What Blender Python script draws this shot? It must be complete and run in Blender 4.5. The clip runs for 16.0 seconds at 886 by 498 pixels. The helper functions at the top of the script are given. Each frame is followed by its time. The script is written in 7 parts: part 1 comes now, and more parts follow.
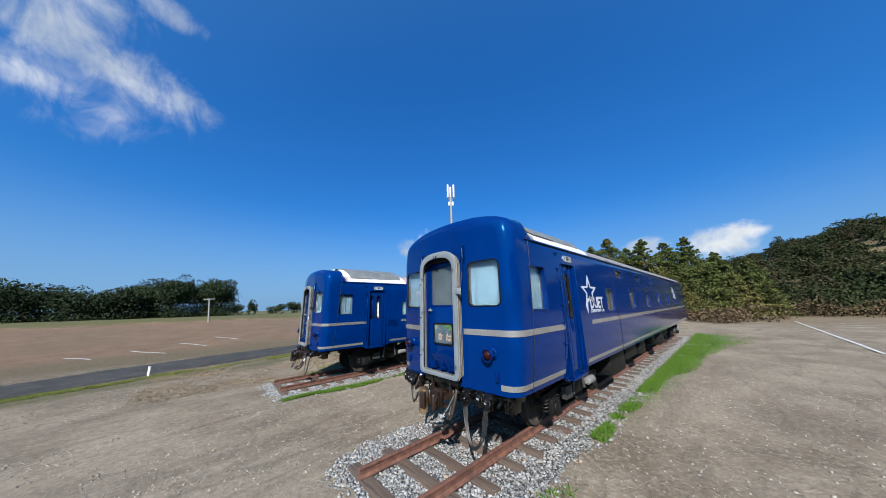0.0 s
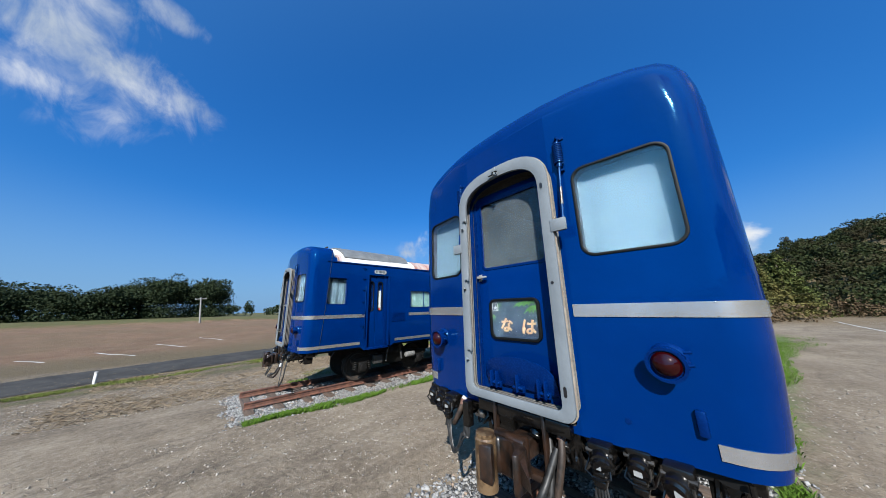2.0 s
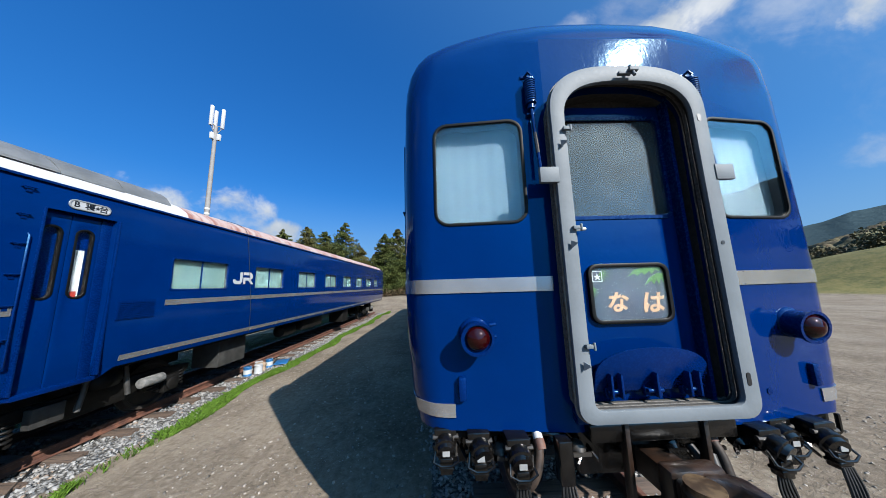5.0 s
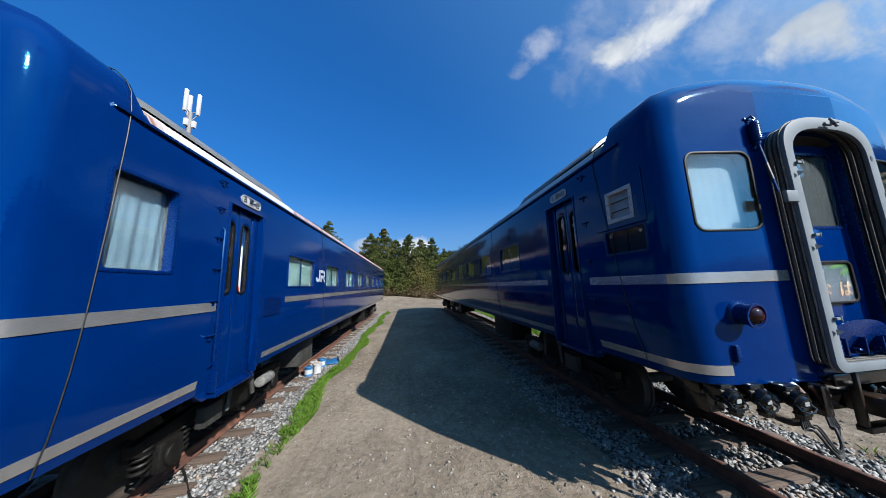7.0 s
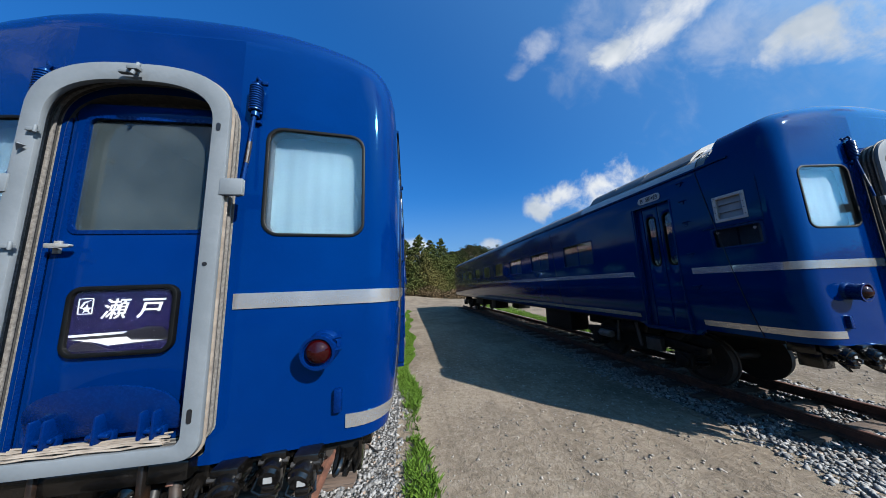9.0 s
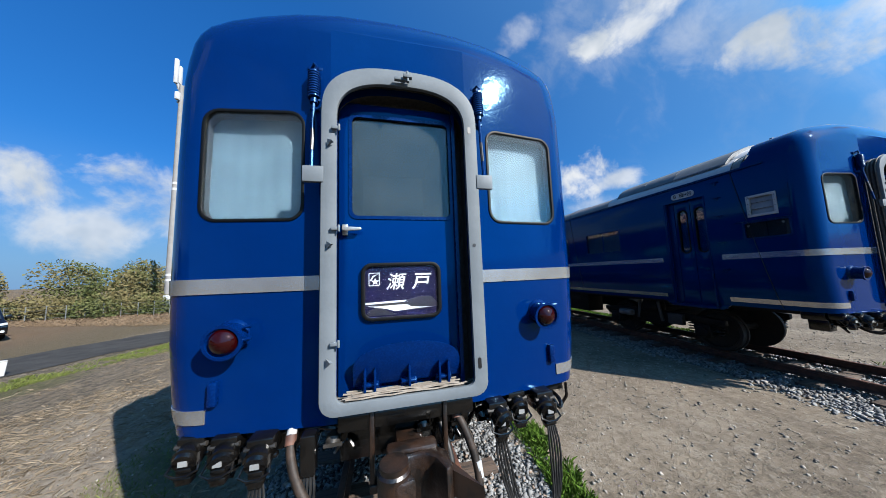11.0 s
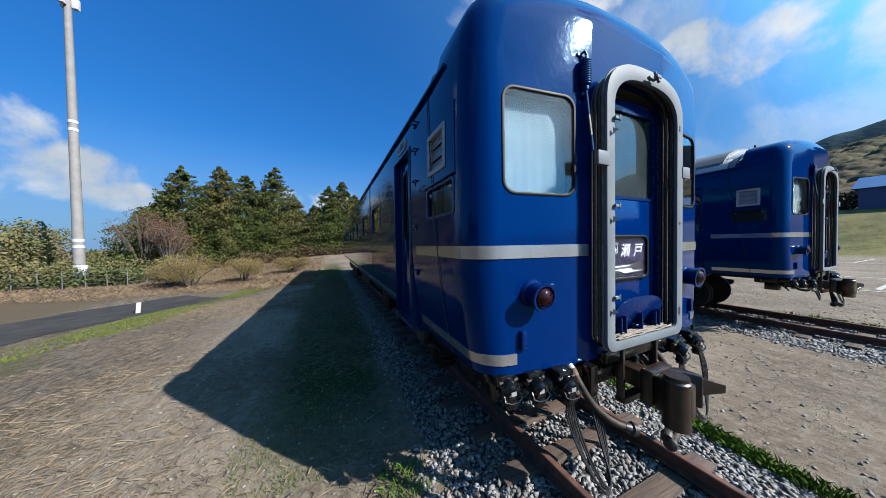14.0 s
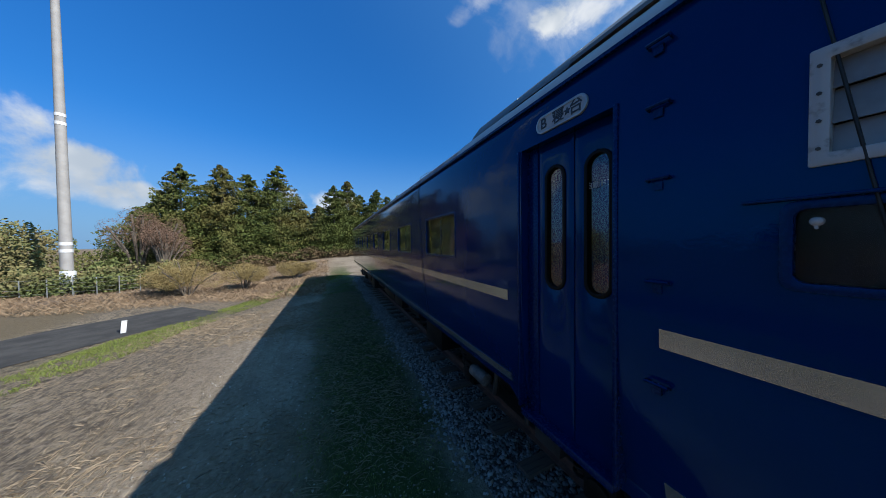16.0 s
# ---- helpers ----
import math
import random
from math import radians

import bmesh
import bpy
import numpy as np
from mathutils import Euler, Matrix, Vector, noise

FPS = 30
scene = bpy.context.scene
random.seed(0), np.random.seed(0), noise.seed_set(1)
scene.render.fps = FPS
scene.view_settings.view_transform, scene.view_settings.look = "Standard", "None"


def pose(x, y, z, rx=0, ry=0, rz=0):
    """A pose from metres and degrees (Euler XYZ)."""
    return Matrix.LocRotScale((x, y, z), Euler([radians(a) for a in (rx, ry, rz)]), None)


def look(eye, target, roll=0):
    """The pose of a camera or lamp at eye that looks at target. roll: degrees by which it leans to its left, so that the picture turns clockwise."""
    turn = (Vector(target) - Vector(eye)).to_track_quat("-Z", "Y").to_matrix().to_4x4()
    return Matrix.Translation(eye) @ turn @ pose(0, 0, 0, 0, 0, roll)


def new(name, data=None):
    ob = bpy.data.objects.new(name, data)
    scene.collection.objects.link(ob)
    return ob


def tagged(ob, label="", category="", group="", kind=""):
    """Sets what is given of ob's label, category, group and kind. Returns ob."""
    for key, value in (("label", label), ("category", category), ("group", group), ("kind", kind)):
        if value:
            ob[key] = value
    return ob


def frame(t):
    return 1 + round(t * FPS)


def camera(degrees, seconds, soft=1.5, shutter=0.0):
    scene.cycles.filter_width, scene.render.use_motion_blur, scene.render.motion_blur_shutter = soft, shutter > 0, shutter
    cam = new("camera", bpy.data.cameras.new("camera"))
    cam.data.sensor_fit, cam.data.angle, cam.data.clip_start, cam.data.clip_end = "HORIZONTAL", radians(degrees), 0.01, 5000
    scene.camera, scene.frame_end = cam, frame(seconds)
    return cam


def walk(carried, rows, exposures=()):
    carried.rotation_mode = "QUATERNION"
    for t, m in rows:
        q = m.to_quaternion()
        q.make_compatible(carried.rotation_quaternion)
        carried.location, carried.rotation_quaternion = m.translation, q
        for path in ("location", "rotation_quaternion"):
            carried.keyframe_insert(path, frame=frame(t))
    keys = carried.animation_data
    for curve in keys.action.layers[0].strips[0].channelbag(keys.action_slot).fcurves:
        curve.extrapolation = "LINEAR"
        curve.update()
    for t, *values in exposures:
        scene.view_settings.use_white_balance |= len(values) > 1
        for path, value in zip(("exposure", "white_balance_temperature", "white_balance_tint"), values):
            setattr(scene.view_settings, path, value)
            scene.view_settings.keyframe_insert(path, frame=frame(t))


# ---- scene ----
cam = camera(120.6, 16.0, soft=0.4)
PATH = [
    (0, (3.740, -3.352, 2.657), (2.291, -2.043, 3.091), -1.4),
    (0.5, (3.212, -2.950, 2.604), (1.766, -1.639, 3.038), -1.4),
    (1, (2.569, -2.706, 2.511), (1.125, -1.394, 2.947), -1.3),
    (1.5, (1.949, -2.458, 2.385), (0.504, -1.149, 2.831), -1.3),
    (2, (1.402, -2.192, 2.251), (-0.042, -0.883, 2.702), -1.3),
    (2.5, (0.897, -1.988, 2.180), (-0.544, -0.674, 2.623), -1.6),
    (3, (0.472, -1.841, 2.180), (-0.966, -0.527, 2.637), -1.4),
    (3.5, (0.080, -1.846, 2.222), (-1.108, -0.289, 2.631), -2.0),
    (3.7, (-0.077, -1.834, 2.208), (-1.064, -0.139, 2.597), -1.9),
    (5.8, (-2.266, -1.637, 2.220), (-1.998, 0.325, 2.502), -1.8),
    (6, (-2.526, -1.669, 2.238), (-2.255, 0.292, 2.525), -1.8),
    (6.5, (-3.183, -1.713, 2.217), (-2.912, 0.247, 2.509), -1.8),
    (7, (-3.911, -1.867, 2.215), (-3.638, 0.094, 2.500), -1.9),
    (7.5, (-4.488, -2.016, 2.175), (-4.214, -0.057, 2.473), -1.8),
    (8, (-5.003, -2.083, 2.175), (-4.721, -0.124, 2.462), -1.9),
    (8.5, (-5.480, -2.183, 2.159), (-5.197, -0.223, 2.444), -2.0),
    (9, (-5.957, -2.183, 2.112), (-5.672, -0.225, 2.403), -2.1),
    (9.5, (-6.472, -2.219, 2.078), (-6.188, -0.260, 2.365), -2.0),
    (10, (-6.945, -2.187, 2.029), (-6.661, -0.228, 2.314), -2.0),
    (10.2, (-7.106, -2.126, 2.039), (-6.830, -0.167, 2.331), -2.2),
    (12.3, (-8.701, -2.510, 2.157), (-7.899, -0.679, 2.120), -0.9),
    (12.5, (-8.869, -2.503, 2.138), (-8.067, -0.672, 2.100), -0.9),
    (13, (-9.364, -2.404, 2.141), (-8.559, -0.574, 2.106), -0.8),
    (13.5, (-9.737, -2.217, 2.126), (-8.932, -0.386, 2.089), -0.8),
    (14, (-9.996, -1.813, 2.133), (-9.190, 0.017, 2.091), -0.9),
    (14.5, (-10.225, -1.411, 2.154), (-9.419, 0.419, 2.117), -0.6),
    (15, (-10.467, -0.914, 2.311), (-9.665, 0.918, 2.273), -0.5),
    (15.5, (-10.503, -0.270, 2.400), (-9.698, 1.561, 2.360), -0.5),
    (16, (-10.572, 0.222, 2.540), (-9.769, 2.053, 2.496), -0.7),
]
walk(cam, [(t, look(eye, target, roll)) for t, eye, target, roll in PATH])

# ---- light ----
SUN_WAY = Vector((0.89, -1.03, 1.0)).normalized()
sun_data = bpy.data.lights.new("sun", "SUN")
sun_data.energy, sun_data.angle, sun_data.color = 5.0, radians(0.53), (1.0, 0.97, 0.925)
sun = new("sun", sun_data)
sun.matrix_world = look(SUN_WAY * 60, (0, 0, 0))


class Nodes:
    """A short way to write node trees."""

    def __init__(self, tree):
        self.t = tree
        tree.nodes.clear()

    def put(self, socket, value):
        if isinstance(value, bpy.types.NodeSocket):
            self.t.links.new(value, socket)
        elif value is not None:
            socket.default_value = value

    def node(self, kind, out=0, inputs=None, operation=None, smooth=False):
        n = self.t.nodes.new(kind)
        if operation:
            n.operation = operation
        if smooth:
            n.interpolation_type = "SMOOTHSTEP"
        for k, v in (inputs or {}).items():
            self.put(n.inputs[k], v)
        return n.outputs[out]

    def math(self, op, a, b=0.0, c=0.0):
        return self.node("ShaderNodeMath", operation=op, inputs={0: a, 1: b, 2: c})

    def vmath(self, op, a, b=(0, 0, 0), out=0):
        return self.node("ShaderNodeVectorMath", out, operation=op, inputs={0: a, 1: b})

    def noise(self, vec, scale, detail=3.0, rough=0.55, distort=0.0, out=0):
        return self.node("ShaderNodeTexNoise", out, inputs={"Vector": vec, "Scale": scale, "Detail": detail, "Roughness": rough, "Distortion": distort})

    def ramp(self, fac, lo, hi, a=0.0, b=1.0):
        return self.node("ShaderNodeMapRange", inputs={0: fac, 1: lo, 2: hi, 3: a, 4: b}, smooth=True)

    def mix(self, fac, a, b, blend="MIX"):
        n = self.t.nodes.new("ShaderNodeMix")
        n.data_type, n.blend_type = "RGBA", blend
        self.put(n.inputs[0], fac)
        self.put(n.inputs[6], a if isinstance(a, bpy.types.NodeSocket) else (*a, 1.0))
        self.put(n.inputs[7], b if isinstance(b, bpy.types.NodeSocket) else (*b, 1.0))
        return n.outputs[2]

    def bump(self, height, strength=0.3, distance=0.01, normal=None):
        return self.node("ShaderNodeBump", inputs={"Height": height, "Strength": strength, "Distance": distance, "Normal": normal})


def sky_way(az, el):
    """The direction at az degrees left of +y and el degrees up."""
    a, e = radians(az), radians(el)
    return (-math.sin(a) * math.cos(e), math.cos(a) * math.cos(e), math.sin(e))


world = bpy.data.worlds.new("world")
scene.world = world
world.use_nodes = True
W = Nodes(world.node_tree)
air = world.node_tree.nodes.new("ShaderNodeTexSky")
air.sky_type, air.sun_disc = "NISHITA", False
air.sun_elevation, air.sun_rotation = math.asin(SUN_WAY.z), math.atan2(SUN_WAY.x, SUN_WAY.y)
air.altitude, air.air_density, air.dust_density, air.ozone_density = 200.0, 1.0, 1.5, 3.0
even = W.node("ShaderNodeGamma", inputs={0: air.outputs[0], 1: 0.64})
deep = W.node("ShaderNodeHueSaturation", inputs={"Saturation": 1.62, "Value": 1.0, "Color": even})
sky = W.mix(1.0, deep, (0.46, 1.13, 1.78), "MULTIPLY")
way = W.node("ShaderNodeTexCoord", "Generated")
# Clouds: (az, el, half width in degrees, height share, density, wispiness)
CLOUDS = [
    (111, 33, 9, 0.6, 1.0, 0.8), (104, 32, 9, 0.55, 1.0, 0.75), (99, 31.5, 6, 0.45, 0.8, 0.85), (108, 27, 7, 0.4, 0.85, 0.85), (102, 41.5, 4, 0.5, 0.75, 0.7), (116, 36, 12, 0.7, 0.95, 0.75), (106, 30, 12, 0.65, 0.5, 0.85),
    (-0.5, 8.5, 4.5, 0.7, 1.0, 0.15), (9, 9, 4, 0.5, 0.7, 0.2), (57, 13, 2, 0.6, 0.25, 0.5), (-40, 17, 9, 0.6, 1.0, 0.06), (-31, 16, 6, 0.7, 1.0, 0.08), (-48, 16, 6, 0.35, 0.8, 0.3),
    (-19, 9, 3, 0.5, 0.8, 0.2), (-33, 43.5, 5, 0.6, 0.6, 0.5), (-28, 41.5, 3, 0.6, 0.4, 0.5), (-48, 38.5, 5.5, 0.7, 1.0, 0.3), (-55, 39, 7, 0.6, 0.9, 0.35), (-69, 28, 6, 0.7, 1.0, 0.25), (-76, 26, 8, 0.6, 1.0, 0.3), (-83, 24, 7, 0.5, 0.8, 0.4),
    (-86, 22, 8, 0.6, 0.7, 0.5), (-44, 12, 6, 0.4, 0.5, 0.4), (-68, 14, 8, 0.35, 0.5, 0.3), (38, 12.5, 6, 0.9, 1.0, 0.2), (47, 12, 10, 0.5, 1.0, 0.15), (33, 10, 8, 0.45, 1.0, 0.2), (40, 13.5, 7, 0.6, 1.0, 0.08), (31.5, 11.5, 4, 0.6, 1.0, 0.06), (27.5, 8, 5, 0.4, 1.0, 0.1), (26, 6.5, 6, 0.3, 0.8, 0.2), (32, 8.5, 6, 0.5, 0.9, 0.2), (42, 8, 9, 0.6, 0.8, 0.3), (0, 7, 5, 0.4, 0.5, 0.3),
    (-85, 32, 34, 0.75, 0.22, 0.75), (-48, 40, 13, 0.7, 0.35, 0.6), (-66, 34, 12, 0.7, 0.45, 0.55), (-80, 14, 16, 0.4, 0.4, 0.4),
    (140, 30, 14, 0.7, 0.6, 0.6), (-103, 30, 9, 0.6, 0.9, 0.3), (-118, 46, 9, 0.6, 1.0, 0.2), (-112, 12, 12, 0.3, 0.6, 0.35), (-135, 20, 12, 0.3, 0.6, 0.4),
]
fine = W.noise(way, 9.0, 7.0, 0.58, 0.25)
streak = W.noise(W.node("ShaderNodeMapping", inputs={"Vector": way, "Rotation": (0.3, 0.5, 0.7), "Scale": (3.0, 14.0, 9.0)}), 1.1, 6.0, 0.6, 0.5)
cover = None
for az, el, half, tall, dense, wispy in CLOUDS:
    c = Vector(sky_way(az, el))
    east = Vector((0, 0, 1)).cross(c).normalized()
    north = c.cross(east)
    u = W.math("MULTIPLY", W.vmath("DOT_PRODUCT", way, tuple(east), 1), 1 / math.sin(radians(half)))
    v = W.math("MULTIPLY", W.vmath("DOT_PRODUCT", way, tuple(north), 1), 1 / (tall * math.sin(radians(half))))
    front = W.math("GREATER_THAN", W.vmath("DOT_PRODUCT", way, tuple(c), 1), 0.5)
    r2 = W.math("ADD", W.math("MULTIPLY", u, u), W.math("MULTIPLY", v, v))
    body = W.math("SUBTRACT", W.math("SUBTRACT", 1.0, r2), W.math("MULTIPLY", W.math("SUBTRACT", 1.0, front), 50.0))
    grain = W.math("ADD", W.math("MULTIPLY", W.math("SUBTRACT", fine, 0.5), 3.4 * (1 - wispy) + 0.8), W.math("MULTIPLY", W.math("SUBTRACT", streak, 0.5), 3.4 * wispy))
    m = W.math("MULTIPLY", W.ramp(W.math("ADD", body, grain), 0.15, 1.1 + 0.9 * wispy), dense)
    cover = m if cover is None else W.math("MAXIMUM", cover, m)
grey = W.noise(way, 5.0, 4.0, 0.6)
cloud = W.mix(W.ramp(grey, 0.35, 0.7), (3.2, 3.7, 4.3), (5.6, 5.8, 6.0))
# Bright haze on the sun's side.
to_sun = W.vmath("DOT_PRODUCT", way, tuple(SUN_WAY), 1)
glow = W.math("MULTIPLY", W.ramp(to_sun, -0.15, 0.95), 0.42)
up = W.node("ShaderNodeSeparateXYZ", 2, inputs={0: way})
low = W.mix(W.math("MULTIPLY", W.ramp(up, 0.36, -0.02), 0.85), sky, (1.45, 2.6, 4.45))
hazy = W.mix(W.ramp(to_sun, 0.45, 0.95), W.mix(glow, low, (1.4, 3.2, 5.0)), (2.3, 9.0, 18.0))
hazy = W.mix(W.ramp(to_sun, 0.90, 1.0), hazy, (11.0, 14.0, 17.0))
colour = W.mix(W.math("MINIMUM", cover, 0.97), hazy, cloud)
back = W.node("ShaderNodeBackground", inputs={"Color": colour, "Strength": 0.051})
out = world.node_tree.nodes.new("ShaderNodeOutputWorld")
world.node_tree.links.new(back, out.inputs["Surface"])
scene.view_settings.exposure = 1.62

# ---- materials ----
SHADE_SCALE = 0.375


def material(name, build=None, colour=(0.5, 0.5, 0.5), rough=0.5, metal=0.0, spec=0.5, **more):
    """build(N) gives the sockets or values of the shader, by input name; the rest is plain."""
    m = bpy.data.materials.new(name)
    m.use_nodes = True
    N = Nodes(m.node_tree)
    given = {"Base Color": (*colour, 1.0), "Roughness": rough, "Metallic": metal, "Specular IOR Level": spec, **more}
    if build:
        N.at = N.node("ShaderNodeNewGeometry", "Position")
        N.own = N.node("ShaderNodeTexCoord", "Object")
        given.update(build(N))
    # Every base colour is scaled down, so that shade falls darker against the sky.
    c = given["Base Color"]
    if "Transmission Weight" not in given and name != "blue_paint":
        given["Base Color"] = N.mix(1.0, c, (SHADE_SCALE,) * 3, "MULTIPLY") if isinstance(c, bpy.types.NodeSocket) else tuple(v * SHADE_SCALE for v in c[:3]) + (1.0,)
    s = N.node("ShaderNodeBsdfPrincipled", inputs=given)
    o = m.node_tree.nodes.new("ShaderNodeOutputMaterial")
    m.node_tree.links.new(s, o.inputs["Surface"])
    return m


def varied(a, b, scale=6.0, detail=4.0, rough=(0.4, 0.6), bump=0.0, bscale=40.0, dist=0.004, lo=0.35, hi=0.65, own=True, **more):
    """Two colours mixed by noise, with grain."""
    def build(N):
        p = N.own if own else N.at
        n = N.noise(p, scale, detail, 0.6)
        g = N.noise(p, bscale, 3.0, 0.6)
        f = N.ramp(N.math("ADD", N.math("MULTIPLY", n, 0.8), N.math("MULTIPLY", g, 0.2)), lo, hi)
        d = {"Base Color": N.mix(f, a, b), "Roughness": N.math("ADD", N.math("MULTIPLY", g, rough[1] - rough[0]), rough[0])}
        if bump:
            d["Normal"] = N.bump(N.math("ADD", g, N.math("MULTIPLY", n, 0.5)), bump, dist)
        return d | more
    return build


def blue_paint(N):
    # Hand-brushed gloss paint: brush waves, slight fading, dust near the bottom edges.
    stretch = N.node("ShaderNodeMapping", inputs={"Vector": N.own, "Scale": (1.0, 1.0, 0.35)})
    wave = N.noise(stretch, 2.2, 2.0, 0.5)
    peel = N.noise(N.own, 55.0, 2.0, 0.5)
    brush = N.noise(N.node("ShaderNodeMapping", inputs={"Vector": N.own, "Scale": (5.0, 5.0, 60.0)}), 1.0, 3.0, 0.6)
    fade = N.noise(N.own, 1.3, 5.0, 0.65)
    col = N.mix(N.ramp(fade, 0.35, 0.7), (0.0, 0.0083, 0.0555), (0.0, 0.0100, 0.0635))
    dab = N.noise(N.own, 15.0, 3.0, 0.6, 0.6)
    h = N.math("ADD", N.math("ADD", N.math("MULTIPLY_ADD", dab, 0.5, N.math("MULTIPLY", wave, 1.6)), N.math("MULTIPLY", peel, 0.05)), N.math("MULTIPLY", brush, 0.03))
    return {"Base Color": col, "Roughness": N.math("ADD", 0.02, N.math("MULTIPLY", fade, 0.08)), "Normal": N.bump(h, 0.32, 0.006), "IOR": 1.36, "Specular IOR Level": 0.5, "Specular Tint": (0.06, 0.58, 1.0, 1.0)}


BLUE = material("blue_paint", blue_paint)
BLUE_PART = material("blue_paint_fittings", varied((0.0, 0.0155, 0.115), (0.0, 0.020, 0.138), 12, rough=(0.2, 0.34), bump=0.25, bscale=60, dist=0.003, **{"Specular IOR Level": 0.3, "Specular Tint": (0.2, 0.6, 1.0, 1.0)}))
SILVER = material("stripe_metal", varied((0.76, 0.77, 0.79), (0.95, 0.96, 0.98), 3, rough=(0.14, 0.28), bump=0.03, bscale=4, dist=0.005, Metallic=0.8))
GREY = material("gangway_grey_paint", varied((0.205, 0.235, 0.26), (0.245, 0.277, 0.305), 4, rough=(0.5, 0.66), bump=0.25, bscale=45, dist=0.003, **{"Specular IOR Level": 0.12}))
WHITE_PAINT = material("white_paint", varied((0.70, 0.71, 0.73), (0.82, 0.83, 0.84), 5, rough=(0.4, 0.6)))
ROOF_GREY = material("roof_grey", varied((0.14, 0.15, 0.155), (0.22, 0.23, 0.235), 3, rough=(0.45, 0.65), bump=0.1))


def roof_paint(N):
    n = N.noise(N.own, 1.6, 6.0, 0.65)
    run = N.noise(N.node("ShaderNodeMapping", inputs={"Vector": N.own, "Scale": (0.7, 6.0, 0.7), "Rotation": (0, 0, 0.25)}), 1.3, 5.0, 0.7)
    col = N.mix(N.ramp(n, 0.35, 0.65), (0.60, 0.42, 0.37), (0.66, 0.56, 0.52))
    col = N.mix(N.math("MULTIPLY", N.ramp(run, 0.47, 0.60), 0.85), col, (0.33, 0.095, 0.05))
    return {"Base Color": col, "Roughness": 0.6}


ROOF = material("roof_white_rusting", roof_paint)
ROOF_DULL = material("roof_dull_grey", varied((0.20, 0.20, 0.20), (0.34, 0.30, 0.26), 2.0, rough=(0.35, 0.6), bump=0.1))
UNLIT_BACK = material("dark_back", varied((0.014, 0.014, 0.013), (0.032, 0.03, 0.027), 3, rough=(0.6, 0.8)))
RUBBER = material("black_rubber", varied((0.0025, 0.003, 0.0034), (0.005, 0.0058, 0.0064), 14, rough=(0.4, 0.65), bump=0.2, bscale=80, dist=0.002, **{"Specular IOR Level": 0.12}))
BLACK = material("black_underframe", varied((0.003, 0.003, 0.003), (0.009, 0.008, 0.0075), 7, rough=(0.08, 0.3), bump=0.3, bscale=30, dist=0.006, **{"Specular IOR Level": 0.4}))
GEAR_PALE = material("pale_brake_gear", varied((0.10, 0.105, 0.105), (0.30, 0.30, 0.29), 9, rough=(0.5, 0.75)))
UNDER = material("matt_black_underframe", varied((0.004, 0.004, 0.004), (0.012, 0.011, 0.010), 7, rough=(0.45, 0.7), bump=0.3, bscale=30, dist=0.006, **{"Specular IOR Level": 0.18}))
SLAT = material("slat_grey", varied((0.30, 0.31, 0.31), (0.42, 0.43, 0.43), 6, rough=(0.3, 0.5)))
WORN_WHITE = material("worn_white_frame", varied((0.22, 0.21, 0.2), (0.66, 0.67, 0.68), 14, rough=(0.4, 0.6), lo=0.30, hi=0.48))
BOX_GREY = material("equipment_grey", varied((0.02, 0.02, 0.02), (0.06, 0.06, 0.057), 6, rough=(0.5, 0.75)))
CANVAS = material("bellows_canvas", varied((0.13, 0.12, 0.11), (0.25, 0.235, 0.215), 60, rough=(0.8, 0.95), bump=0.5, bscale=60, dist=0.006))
WOOD_RAW = material("weathered_wood_strip", varied((0.10, 0.065, 0.04), (0.42, 0.32, 0.22), 34, rough=(0.75, 0.9), bump=0.4, bscale=70, dist=0.004))
FRAYED = material("frayed_canvas_edge", varied((0.24, 0.19, 0.145), (0.44, 0.37, 0.30), 7, rough=(0.8, 0.95), bump=0.3, bscale=30, dist=0.003))
RUST = material("rail_rust", varied((0.085, 0.030, 0.018), (0.21, 0.082, 0.046), 9, rough=(0.6, 0.85), bump=0.3, bscale=60, dist=0.003, own=False))
COUPLER = material("coupler_rust", varied((0.006, 0.005, 0.0045), (0.042, 0.020, 0.011), 7, rough=(0.22, 0.5), bump=0.4, bscale=40, dist=0.006))
DRUM = material("worn_brown_steel", varied((0.10, 0.055, 0.028), (0.34, 0.22, 0.12), 6, rough=(0.25, 0.45), lo=0.42, hi=0.58, Metallic=0.5))
WHEEL = material("wheel_steel", varied((0.012, 0.009, 0.007), (0.045, 0.03, 0.02), 8, rough=(0.6, 0.85)))
SHADED_CANVAS = material("bellows_shaded", varied((0.02, 0.019, 0.018), (0.06, 0.055, 0.05), 40, rough=(0.8, 0.95), bump=0.4, bscale=60, dist=0.004))
SHADED_REVEAL = material("shaded_window_reveal", varied((0.03, 0.033, 0.036), (0.06, 0.063, 0.066), 6, rough=(0.6, 0.8)))
CREAM = material("interior_cream", varied((0.13, 0.125, 0.11), (0.19, 0.18, 0.155), 4, rough=(0.5, 0.7)))
CURTAIN = material("curtain_cloth", varied((0.085, 0.15, 0.205), (0.11, 0.185, 0.24), 5, rough=(0.8, 0.95)))
BLIND = material("pale_green_blind", varied((0.14, 0.25, 0.245), (0.18, 0.30, 0.29), 5, rough=(0.6, 0.8)))
BROWN_BLIND = material("brown_blind", varied((0.045, 0.034, 0.022), (0.085, 0.062, 0.042), 5, rough=(0.6, 0.8)))
DUSTY_GLASS = material("dusty_glass", varied((0.055, 0.080, 0.092), (0.125, 0.16, 0.172), 2.2, rough=(0.02, 0.06), lo=0.28, hi=0.72, **{"Transmission Weight": 0.85, "IOR": 1.45}))
